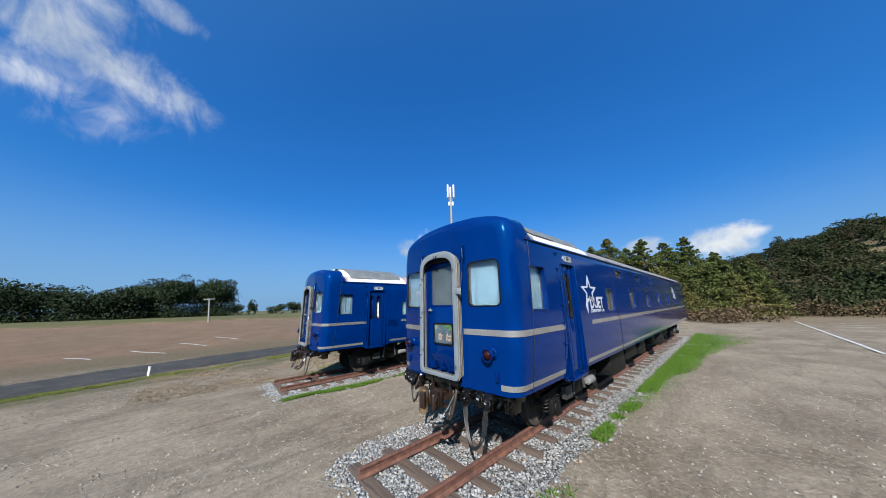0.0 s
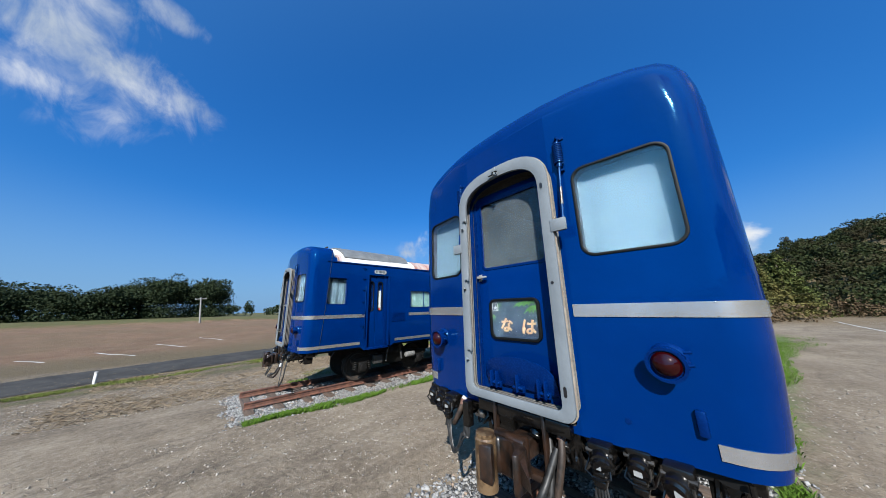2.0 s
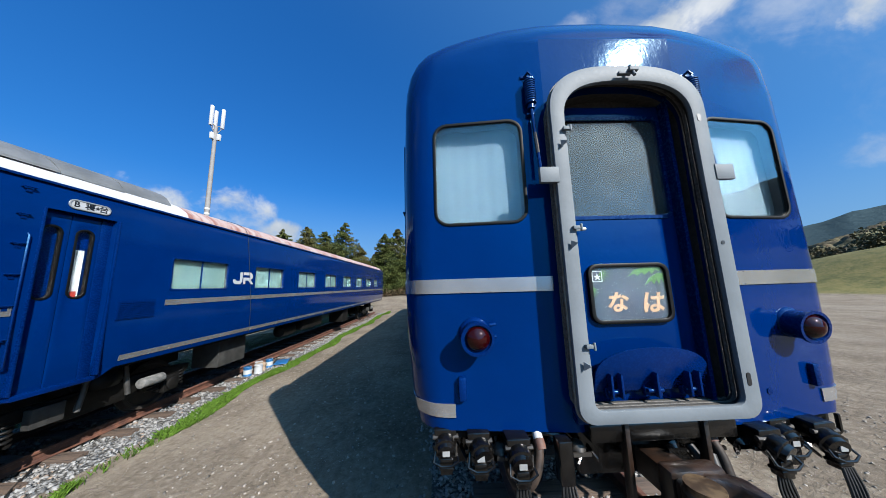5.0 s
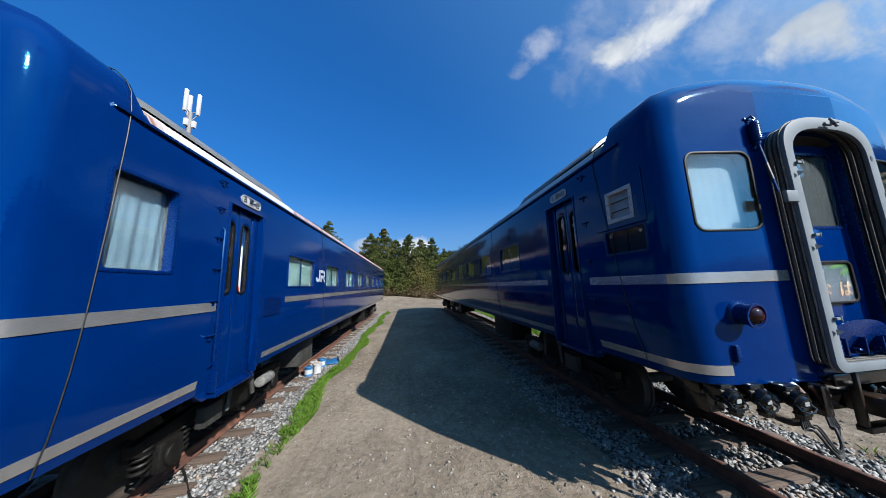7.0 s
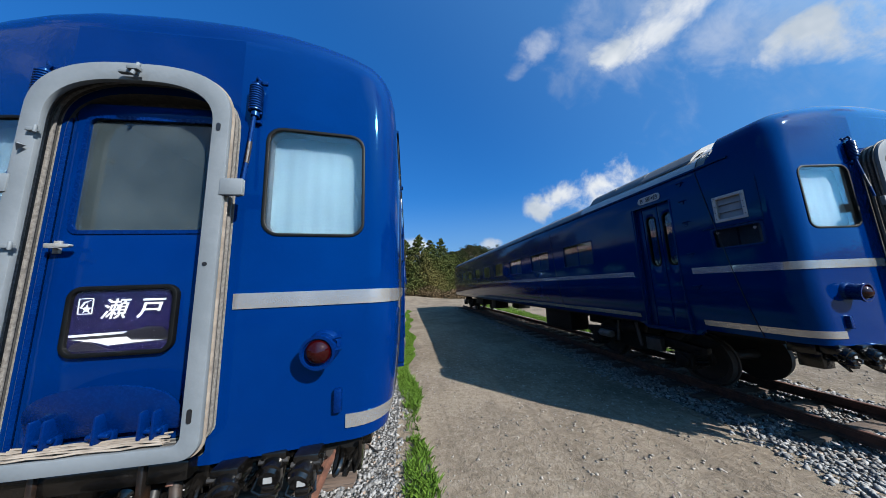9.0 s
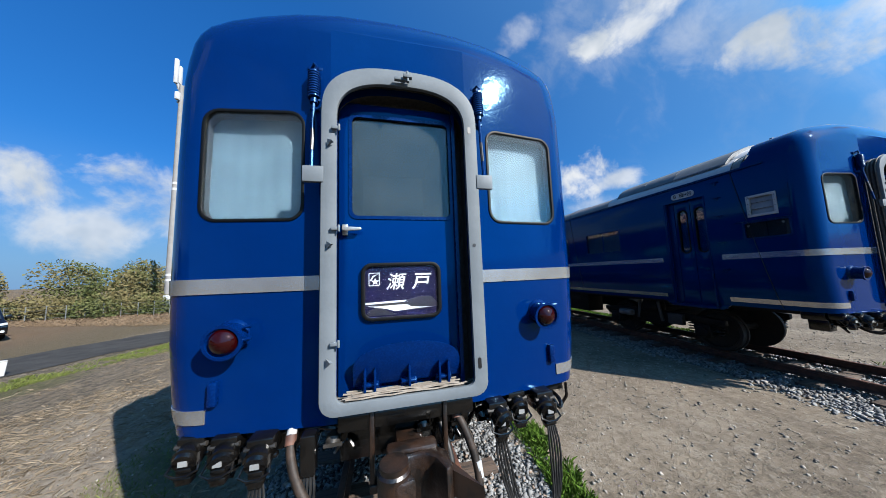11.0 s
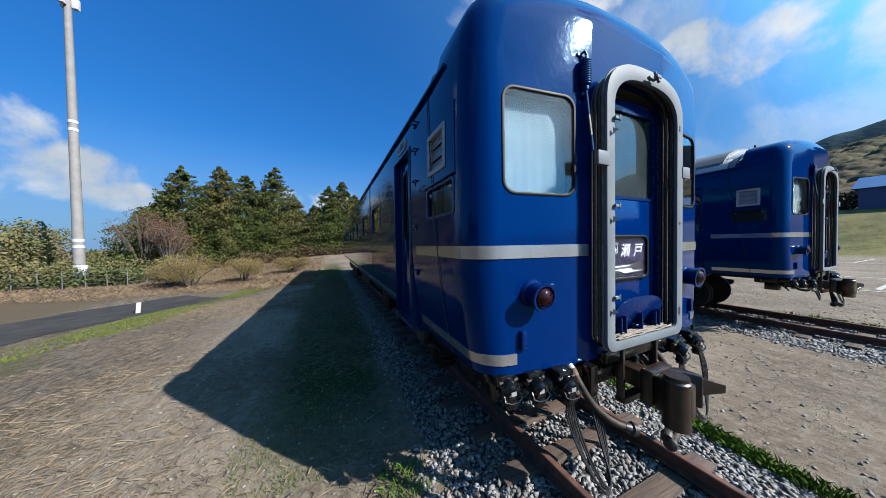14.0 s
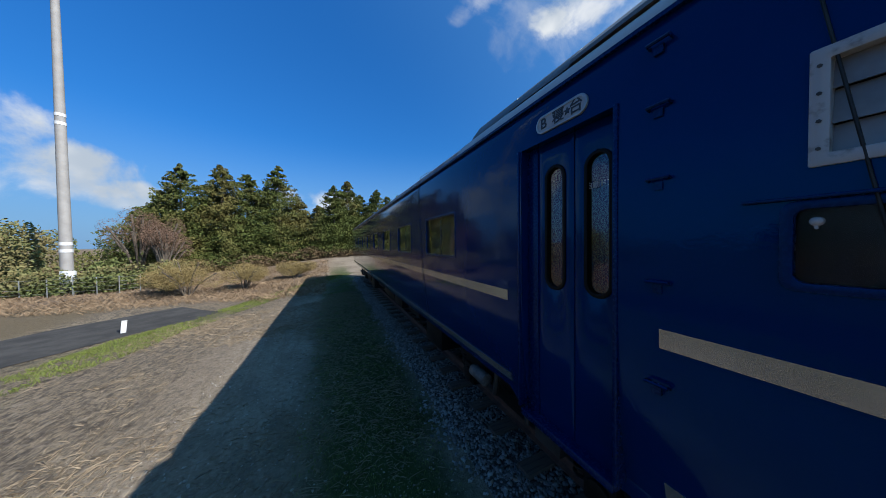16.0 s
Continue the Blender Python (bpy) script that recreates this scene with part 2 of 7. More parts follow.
GLASS = material("window_glass", colour=(0.83, 0.925, 0.95), rough=0.0, spec=0.5, **{"Transmission Weight": 1.0, "IOR": 1.45})
DOOR_GLASS = material("smeared_door_glass", varied((0.30, 0.36, 0.38), (0.42, 0.49, 0.51), 3, rough=(0.0, 0.0), **{"Transmission Weight": 0.95, "IOR": 1.45}))
DIM_GLASS = material("dull_window_glass", colour=(0.80, 0.86, 0.88), rough=0.06, **{"Transmission Weight": 1.0, "IOR": 1.16})
SIGN_GLASS = material("sign_cover", colour=(0.9, 0.93, 0.93), rough=0.04, **{"Transmission Weight": 1.0, "IOR": 1.2})
RED_LENS = material("tail_lamp_red_lens", colour=(0.026, 0.0014, 0.0020), rough=0.06, spec=0.3)
SIGN_NAVY = material("sign_navy", varied((0.005, 0.005, 0.035), (0.009, 0.009, 0.05), 4, rough=(0.35, 0.5), **{"Specular IOR Level": 0.08}))
SIGN_BLUE = material("sign_dusty_blue", varied((0.022, 0.046, 0.085), (0.042, 0.072, 0.115), 3, rough=(0.3, 0.45)))
SIGN_DARK = material("sign_dark_hill", colour=(0.006, 0.006, 0.014), rough=0.3)
SIGN_WHITE = material("sign_white", colour=(0.62, 0.64, 0.66), rough=0.4)
SIGN_CREAM = material("sign_cream_letters", colour=(0.50, 0.31, 0.18), rough=0.4)
SIGN_GREEN = material("sign_green_leaves", varied((0.06, 0.19, 0.03), (0.10, 0.26, 0.07), 8, rough=(0.3, 0.4)))
PLATE_BLACK = material("plate_black", colour=(0.01, 0.01, 0.012), rough=0.4)
HOSE_TIP = material("dark_fitting", varied((0.03, 0.028, 0.026), (0.10, 0.09, 0.08), 12, rough=(0.35, 0.6), Metallic=0.5))
RED_MARK = material("red_mark", colour=(0.6, 0.05, 0.03), rough=0.4)
TAPE_BLUE = material("blue_tape", colour=(0.08, 0.26, 0.6), rough=0.4)
CHROME = material("handle_metal", varied((0.66, 0.66, 0.64), (0.8, 0.8, 0.78), 15, rough=(0.25, 0.4), Metallic=0.6))
HOSE = material("hose_brown_rubber", varied((0.014, 0.011, 0.009), (0.07, 0.045, 0.032), 16, rough=(0.5, 0.75), bump=0.2, bscale=70, **{"Specular IOR Level": 0.25}))
CABLE = material("cable_black", varied((0.008, 0.008, 0.008), (0.03, 0.03, 0.03), 18, rough=(0.4, 0.65), **{"Specular IOR Level": 0.3}))


def tie_wood(N):
    g = N.noise(N.node("ShaderNodeMapping", inputs={"Vector": N.own, "Scale": (1.5, 28.0, 28.0)}), 1.2, 5.0, 0.65, 0.4)
    r = N.node("ShaderNodeObjectInfo", "Random")
    crack = N.ramp(N.noise(N.node("ShaderNodeMapping", inputs={"Vector": N.own, "Scale": (2.0, 45.0, 45.0)}), 1.0, 4.0, 0.7), 0.36, 0.5)
    col = N.mix(N.math("MULTIPLY", g, crack), (0.022, 0.013, 0.009), (0.20, 0.120, 0.075))
    col = N.mix(N.math("MULTIPLY", N.math("MULTIPLY", r, crack), 0.35), col, (0.17, 0.125, 0.095))
    return {"Base Color": col, "Roughness": 0.85, "Normal": N.bump(g, 0.7, 0.012)}


TIE = material("sleeper_wood", tie_wood)


def stone_mat(N):
    r = N.node("ShaderNodeNewGeometry", "Random Per Island")
    g = N.noise(N.at, 60.0, 3.0, 0.6)
    col = N.mix(N.ramp(r, 0.0, 1.0), (0.13, 0.132, 0.135), (0.48, 0.475, 0.465))
    col = N.mix(N.ramp(r, 0.93, 0.96), col, (0.40, 0.28, 0.2))
    col = N.mix(N.math("MULTIPLY", g, 0.35), col, (0.20, 0.195, 0.19))
    return {"Base Color": col, "Roughness": 0.8, "Normal": N.bump(g, 0.4, 0.006)}


STONE = material("ballast_stone", stone_mat)


def dirt_stone_mat(N):
    r = N.node("ShaderNodeNewGeometry", "Random Per Island")
    col = N.mix(r, (0.12, 0.105, 0.088), (0.52, 0.46, 0.39))
    return {"Base Color": col, "Roughness": 0.85}


PEBBLE = material("pebble_stone", dirt_stone_mat)


def ground_mat(N):
    xyz = N.t.nodes.new("ShaderNodeSeparateXYZ")
    N.t.links.new(N.at, xyz.inputs[0])
    x, y = xyz.outputs[0], xyz.outputs[1]
    big = N.noise(N.at, 0.09, 5.0, 0.6)
    mid = N.noise(N.at, 0.55, 5.0, 0.62, 0.3)
    small = N.noise(N.at, 4.0, 5.0, 0.7)
    grit = N.noise(N.at, 38.0, 3.0, 0.65)
    clod = N.noise(N.at, 11.0, 6.0, 0.75, 0.4)
    cells = N.node("ShaderNodeTexVoronoi", "Color", inputs={"Vector": N.at, "Scale": 26.0})
    near = N.node("ShaderNodeTexVoronoi", "Distance", inputs={"Vector": N.at, "Scale": 26.0})
    dry = N.mix(N.ramp(mid, 0.3, 0.7), (0.20, 0.157, 0.113), (0.385, 0.32, 0.243))
    dry = N.mix(N.math("MULTIPLY", N.ramp(small, 0.35, 0.75), 0.45), dry, (0.17, 0.138, 0.10))
    dry = N.mix(N.math("MULTIPLY", N.ramp(big, 0.45, 0.65), 0.5), dry, (0.42, 0.36, 0.29))
    pebble = N.math("MULTIPLY", N.ramp(near, 0.30, 0.12), N.ramp(grit, 0.5, 0.6))
    grey = N.mix(0.75, cells, (0.40, 0.37, 0.33))
    dry = N.mix(N.math("MULTIPLY", pebble, 0.75), dry, grey)
    dry = N.mix(N.math("MULTIPLY", N.ramp(clod, 0.52, 0.62), 0.5), dry, (0.47, 0.41, 0.33))
    # Dead turf in patches on the lawn side.
    ruts = N.noise(N.node("ShaderNodeMapping", inputs={"Vector": N.at, "Rotation": (0, 0, 0.5), "Scale": (1.3, 0.3, 1.0)}), 1.0, 5.0, 0.68, 1.6)
    dry = N.mix(N.math("MULTIPLY", N.ramp(ruts, 0.48, 0.66), 0.45), dry, (0.14, 0.112, 0.087))
    turf = N.math("MULTIPLY", N.ramp(N.math("ADD", x, N.math("MULTIPLY", big, 5.0)), -9.0, -12.5), N.ramp(small, 0.22, 0.5))
    thread = N.noise(N.node("ShaderNodeMapping", inputs={"Vector": N.at, "Rotation": (0, 0, 0.9), "Scale": (26.0, 4.0, 10.0)}), 1.6, 4.0, 0.7, 1.2)
    straw = N.mix(N.ramp(N.math("ADD", N.math("MULTIPLY", grit, 0.4), N.math("MULTIPLY", thread, 0.6)), 0.38, 0.62), (0.085, 0.065, 0.045), (0.52, 0.42, 0.29))
    # Noise patches put the tufts' shadow into the straw colour.
    tuft_shade = N.noise(N.node("ShaderNodeMapping", inputs={"Vector": N.at, "Rotation": (0, 0, 0.9), "Scale": (1.8, 0.8, 1.0)}), 4.5, 7.0, 0.78, 0.8)
    straw = N.mix(N.ramp(tuft_shade, 0.54, 0.42), straw, (0.060, 0.048, 0.036))
    col = N.mix(N.math("MULTIPLY", turf, 0.85), dry, straw)
    # The bare brown field past the road.
    field = N.mix(N.ramp(mid, 0.3, 0.75), (0.21, 0.126, 0.079), (0.33, 0.218, 0.143))
    field = N.mix(N.math("MULTIPLY", N.ramp(big, 0.42, 0.62), 0.6), field, (0.20, 0.15, 0.085))
    field = N.mix(N.ramp(N.math("ADD", x, N.math("MULTIPLY", mid, 5.0)), -26.5, -21.5), field, N.mix(small, (0.13, 0.10, 0.055), (0.23, 0.18, 0.11)))
    col = N.mix(N.ramp(N.math("ADD", x, N.math("MULTIPLY", mid, 1.5)), -20.2, -21.6), col, field)
    green = N.mix(small, (0.09, 0.10, 0.03), (0.17, 0.165, 0.06))
    far = N.math("ADD", N.ramp(N.math("ADD", x, N.math("MULTIPLY", mid, 10.0)), -70.0, -74.0), N.ramp(N.math("ADD", y, N.math("MULTIPLY", mid, 16.0)), 62.0, 70.0))
    col = N.mix(N.math("MINIMUM", far, 1.0), col, green)
    # The brown turf at the far edge of the car park.
    edge = N.math("MULTIPLY", N.ramp(N.math("ADD", y, N.math("MULTIPLY", mid, 9.0)), 39.0, 49.0), N.ramp(x, -6.0, -2.0))
    col = N.mix(N.math("MULTIPLY", edge, 0.75), col, N.mix(small, (0.17, 0.12, 0.065), (0.27, 0.20, 0.115)))
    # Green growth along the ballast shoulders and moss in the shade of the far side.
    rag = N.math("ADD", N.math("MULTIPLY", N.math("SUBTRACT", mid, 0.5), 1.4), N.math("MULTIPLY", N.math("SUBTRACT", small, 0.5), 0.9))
    reach = N.math("ADD", N.math("SUBTRACT", N.math("MULTIPLY_ADD", y, 0.085, 1.35), x), rag)
    strip = N.math("MULTIPLY", N.math("MULTIPLY", N.ramp(reach, -0.25, 0.5), N.ramp(x, 1.2, 1.45)), N.math("MULTIPLY", N.ramp(y, 2.5, 6.0), N.ramp(y, 27.0, 23.0)))
    col = N.mix(N.math("MULTIPLY", strip, 0.8), col, N.mix(small, (0.045, 0.12, 0.012), (0.11, 0.22, 0.03)))
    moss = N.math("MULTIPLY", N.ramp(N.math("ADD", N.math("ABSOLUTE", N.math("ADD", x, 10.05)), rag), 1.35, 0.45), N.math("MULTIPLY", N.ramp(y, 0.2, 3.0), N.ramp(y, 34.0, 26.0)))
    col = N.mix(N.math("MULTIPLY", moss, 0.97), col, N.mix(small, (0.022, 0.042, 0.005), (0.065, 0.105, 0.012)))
    for lean, start, y0, y1 in ((-0.248, -15.4, -15.0, 9.5), (0.567, -24.6, 10.5, 27.0)):
        off = N.math("ABSOLUTE", N.math("SUBTRACT", x, N.math("MULTIPLY_ADD", y, lean, start)))
        near_lane = N.math("MULTIPLY", N.ramp(N.math("ADD", off, rag), 1.0, 0.2), N.math("MULTIPLY", N.ramp(y, y0, y0 + 2.0), N.ramp(y, y1, y1 - 2.0)))
        col = N.mix(N.math("MULTIPLY", near_lane, 0.7), col, N.mix(small, (0.07, 0.085, 0.025), (0.19, 0.19, 0.06)))
    litter = N.math("MULTIPLY", N.ramp(N.math("ADD", N.math("MULTIPLY_ADD", x, 0.3, y), N.math("MULTIPLY", mid, 4.0)), 15.0, 18.5), N.ramp(x, -9.5, -12.0))
    col = N.mix(N.math("MULTIPLY", litter, 0.8), col, N.mix(N.ramp(clod, 0.4, 0.62), (0.13, 0.085, 0.055), (0.37, 0.265, 0.18)))
    bank = N.mix(N.ramp(N.math("ADD", N.math("MULTIPLY", mid, 0.5), N.math("MULTIPLY", small, 0.5)), 0.36, 0.62), (0.11, 0.13, 0.032), (0.30, 0.26, 0.085))
    col = N.mix(N.ramp(N.math("ADD", x, N.math("MULTIPLY", small, 0.8)), 40.6, 41.6), col, bank)
    wood_floor = N.mix(N.ramp(mid, 0.35, 0.65), (0.14, 0.145, 0.075), (0.20, 0.185, 0.10))
    col = N.mix(N.ramp(N.math("ADD", x, N.math("MULTIPLY", mid, 14.0)), 92.0, 100.0), col, wood_floor)
    # Dark flecks colour in soil specks and the small stones' shadows alike.
    fleck = N.math("MULTIPLY", N.ramp(N.node("ShaderNodeTexVoronoi", "Distance", inputs={"Vector": N.at, "Scale": 17.0}), 0.22, 0.10), N.ramp(N.noise(N.at, 3.1, 3.0, 0.6), 0.46, 0.58))
    col = N.mix(N.math("MULTIPLY", fleck, 0.4), col, (0.07, 0.058, 0.045))
    col = N.mix(N.math("MULTIPLY", N.ramp(clod, 0.50, 0.38), N.math("MULTIPLY_ADD", turf, 0.35, 0.45)), col, N.mix(1.0, col, (0.45, 0.42, 0.38), "MULTIPLY"))
    col = N.mix(N.math("MULTIPLY", N.ramp(N.noise(N.at, 23.0, 4.0, 0.7), 0.56, 0.68), 0.5), col, (0.40, 0.345, 0.275))
    col = N.mix(1.0, col, (0.985, 0.96, 0.935), "MULTIPLY")
    h = N.math("ADD", N.math("ADD", N.math("MULTIPLY", small, 1.0), N.math("MULTIPLY", grit, 0.45)), N.math("ADD", N.math("MULTIPLY", pebble, 0.4), N.math("MULTIPLY", clod, 1.1)))
    return {"Base Color": col, "Roughness": 0.95, "Normal": N.bump(h, 1.0, N.math("MULTIPLY_ADD", turf, 0.034, 0.024)), "Specular IOR Level": 0.2}


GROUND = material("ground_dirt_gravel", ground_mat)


def leaf_mat(a, b, c=None):
    def build(N):
        r = N.node("ShaderNodeNewGeometry", "Random Per Island")
        n = N.noise(N.at, 0.35, 3.0, 0.6)
        col = N.mix(N.math("ADD", N.math("MULTIPLY", r, 0.6), N.math("MULTIPLY", n, 0.4)), a, b)
        if c:
            col = N.mix(N.ramp(N.noise(N.at, 0.12, 4.0, 0.7), 0.46, 0.60), col, c)
        return {"Base Color": col, "Roughness": 0.8, "Specular IOR Level": 0.1}
    return build


CEDAR = material("cedar_foliage", leaf_mat((0.030, 0.050, 0.012), (0.145, 0.172, 0.043), (0.145, 0.13, 0.04)))
WOODS = material("broadleaf_foliage", leaf_mat((0.014, 0.027, 0.011), (0.042, 0.064, 0.025)))
HILLWOOD = material("hill_foliage", leaf_mat((0.013, 0.025, 0.007), (0.050, 0.066, 0.018), (0.05, 0.044, 0.019)))
# Foliage lightened and evened out to carry distance haze.
HAZED_FOLIAGE = material("hazed_foliage", leaf_mat((0.16, 0.165, 0.09), (0.215, 0.205, 0.115), (0.225, 0.185, 0.115)))


def canopy_mat(N):
    n = N.noise(N.at, 0.045, 5.0, 0.65, 0.5)
    s = N.noise(N.at, 0.45, 4.0, 0.65)
    g = N.noise(N.at, 2.6, 4.0, 0.7)
    col = N.mix(N.ramp(n, 0.40, 0.58), (0.115, 0.122, 0.07), (0.21, 0.158, 0.10))
    col = N.mix(N.math("MULTIPLY", N.ramp(s, 0.4, 0.65), 0.6), col, (0.10, 0.11, 0.068))
    col = N.mix(N.math("MULTIPLY", N.ramp(g, 0.45, 0.65), 0.4), col, (0.22, 0.19, 0.125))
    return {"Base Color": col, "Roughness": 0.95, "Specular IOR Level": 0.05, "Normal": N.bump(g, 0.3, 0.4)}


CANOPY = material("mountain_canopy", canopy_mat)
# Distance haze is put into the far mountain's base colour.
HAZED_WOODS = material("hazed_far_woods", varied((0.075, 0.115, 0.130), (0.095, 0.145, 0.160), 0.02, rough=(0.9, 1.0), bscale=0.15, bump=0.4, dist=2.0, own=False, **{"Specular IOR Level": 0.0}))
HEDGE = material("hedge_leaves", leaf_mat((0.06, 0.085, 0.025), (0.21, 0.235, 0.085), (0.24, 0.20, 0.09)))
REDBUSH = material("bare_red_twigs", leaf_mat((0.13, 0.075, 0.05), (0.26, 0.17, 0.12)))
YELLOW = material("yellow_brush", leaf_mat((0.20, 0.14, 0.055), (0.36, 0.28, 0.12)))
VERGE = material("verge_grass", leaf_mat((0.10, 0.15, 0.03), (0.27, 0.30, 0.08)))
BRACKEN = material("dead_bracken", leaf_mat((0.17, 0.11, 0.065), (0.40, 0.29, 0.19)))
BROWN_BRUSH = material("brown_brush", leaf_mat((0.085, 0.056, 0.032), (0.20, 0.14, 0.075)))
GRASS = material("green_grass", leaf_mat((0.065, 0.145, 0.014), (0.165, 0.30, 0.038)))
DRYGRASS = material("dry_grass", leaf_mat((0.20, 0.15, 0.10), (0.42, 0.335, 0.24)))
BARK = material("bark", varied((0.06, 0.045, 0.03), (0.16, 0.12, 0.085), 5, rough=(0.8, 0.95), bump=0.5, own=False))
ASPHALT = material("asphalt", varied((0.050, 0.049, 0.048), (0.088, 0.085, 0.081), 1.5, rough=(0.85, 0.95), bump=0.4, bscale=60, own=False, **{"Specular IOR Level": 0.1}))
LINE_WHITE = material("line_white", varied((0.45, 0.43, 0.40), (0.75, 0.74, 0.72), 6, rough=(0.7, 0.9), own=False))
CONCRETE = material("concrete_pale", varied((0.29, 0.275, 0.265), (0.36, 0.345, 0.33), 1.5, rough=(0.7, 0.9), bump=0.2, own=False))
FENCE = material("fence_wire", colour=(0.35, 0.36, 0.36), rough=0.5, metal=0.6)

# ---- mesh helpers ----
class MB:
    """Collects vertices and faces for one mesh."""

    def __init__(self):
        self.v, self.f = [], []

    def add(self, verts, faces):
        n = len(self.v)
        self.v += [tuple(p) for p in verts]
        self.f += [[i + n for i in q] for q in faces]
        return self

    def box(self, x0, x1, y0, y1, z0, z1):
        p = [(x, y, z) for z in (z0, z1) for y in (y0, y1) for x in (x0, x1)]
        return self.add(p, [(0, 2, 3, 1), (4, 5, 7, 6), (0, 1, 5, 4), (2, 6, 7, 3), (0, 4, 6, 2), (1, 3, 7, 5)])

    def cyl(self, a, b, r0, r1=None, n=12, caps=True):
        a, b, r1 = Vector(a), Vector(b), r0 if r1 is None else r1
        w = (b - a).normalized()
        u = w.orthogonal().normalized()
        v = w.cross(u)
        ring = [u * math.cos(2 * math.pi * i / n) + v * math.sin(2 * math.pi * i / n) for i in range(n)]
        faces = [(i, (i + 1) % n, n + (i + 1) % n, n + i) for i in range(n)]
        if caps:
            faces += [tuple(range(n))[::-1], tuple(range(n, 2 * n))]
        return self.add([a + d * r0 for d in ring] + [b + d * r1 for d in ring], faces)

    def lathe(self, a, b, rows, n=20):
        """Rings of (share of the way from a to b, radius)."""
        a, b = Vector(a), Vector(b)
        w = (b - a).normalized()
        u = w.orthogonal().normalized()
        v = w.cross(u)
        pts = [a + (b - a) * s + (u * math.cos(2 * math.pi * i / n) + v * math.sin(2 * math.pi * i / n)) * r for s, r in rows for i in range(n)]
        faces = [(k * n + i, k * n + (i + 1) % n, (k + 1) * n + (i + 1) % n, (k + 1) * n + i) for k in range(len(rows) - 1) for i in range(n)]
        last = (len(rows) - 1) * n
        return self.add(pts, faces + [tuple(range(n))[::-1], tuple(range(last, last + n))])

    def tube(self, pts, r, n=8):
        pts = [Vector(p) for p in pts]
        ways = [(pts[min(i + 1, len(pts) - 1)] - pts[max(i - 1, 0)]).normalized() for i in range(len(pts))]
        u = ways[0].orthogonal().normalized()
        verts = []
        for p, w in zip(pts, ways):
            u = (u - w * u.dot(w)).normalized()
            v = w.cross(u)
            verts += [p + (u * math.cos(2 * math.pi * i / n) + v * math.sin(2 * math.pi * i / n)) * r for i in range(n)]
        faces = [(k * n + i, k * n + (i + 1) % n, (k + 1) * n + (i + 1) % n, (k + 1) * n + i) for k in range(len(pts) - 1) for i in range(n)]
        last = (len(pts) - 1) * n
        return self.add(verts, faces + [tuple(range(n))[::-1], tuple(range(last, last + n))])

    def prism(self, poly, axis, a, b):
        """A flat outline carried from a to b along an axis: (x, z) outlines along y, (y, z) along x, (x, y) along z."""
        put = {"y": lambda p, d: (p[0], d, p[1]), "x": lambda p, d: (d, p[0], p[1]), "z": lambda p, d: (p[0], p[1], d)}[axis]
        n = len(poly)
        return self.add([put(p, a) for p in poly] + [put(p, b) for p in poly],
                        [(i, (i + 1) % n, n + (i + 1) % n, n + i) for i in range(n)] + [tuple(range(n))[::-1], tuple(range(n, 2 * n))])

    def ring(self, outer, inner, axis, a, b):
        """A flat frame between two outlines of as many points."""
        put = {"y": lambda p, d: (p[0], d, p[1]), "x": lambda p, d: (d, p[0], p[1])}[axis]
        n = len(outer)
        verts = [put(p, d) for d in (a, b) for poly in (outer, inner) for p in poly]
        faces = []
        for i in range(n):
            j = (i + 1) % n
            faces += [(i, j, n + j, n + i), (2 * n + i, 3 * n + i, 3 * n + j, 2 * n + j), (i, 2 * n + i, 2 * n + j, j), (n + i, n + j, 3 * n + j, 3 * n + i)]
        return self.add(verts, faces)


def rrect(x0, x1, z0, z1, r, n=5):
    """A rectangle with rounded corners, as points."""
    out = []
    for cx, cz, a0 in ((x1 - r, z1 - r, 0), (x0 + r, z1 - r, 90), (x0 + r, z0 + r, 180), (x1 - r, z0 + r, 270)):
        out += [(cx + r * math.cos(radians(a0 + 90 * i / n)), cz + r * math.sin(radians(a0 + 90 * i / n))) for i in range(n + 1)]
    return out


def to_mesh(name, mb, mat, bevel=0.0, smooth=40.0, weld=False):
    me = bpy.data.meshes.new(name)
    me.from_pydata(mb.v, [], mb.f)
    bm = bmesh.new()
    bm.from_mesh(me)
    if weld:
        bmesh.ops.remove_doubles(bm, verts=bm.verts, dist=0.0005)
    bmesh.ops.recalc_face_normals(bm, faces=bm.faces)
    if bevel:
        edges = [e for e in bm.edges if len(e.link_faces) == 2 and e.calc_face_angle() > radians(40)]
        bmesh.ops.bevel(bm, geom=edges, offset=bevel, segments=2, profile=0.5, affect="EDGES", clamp_overlap=True)
    bm.to_mesh(me)
    bm.free()
    if smooth:
        me.shade_smooth()
        me.set_sharp_from_angle(angle=radians(smooth))
    for m in mat if isinstance(mat, (list, tuple)) else [mat]:
        me.materials.append(m)
    return me


def part(name, mb, mat, parent=None, label="", bevel=0.0, smooth=40.0, weld=False):
    ob = new(name, to_mesh(name, mb, mat, bevel, smooth, weld))
    if parent:
        ob.parent = parent
    return tagged(ob, label)


def base(name, x=0.0, y=0.0, z=0.0, label="", category="", group="", kind="", turn=0.0):
    ob = new(name)
    ob.matrix_basis = pose(x, y, z, 0, 0, turn)
    ob.empty_display_size = 0.2
    return tagged(ob, label, category, group, kind)


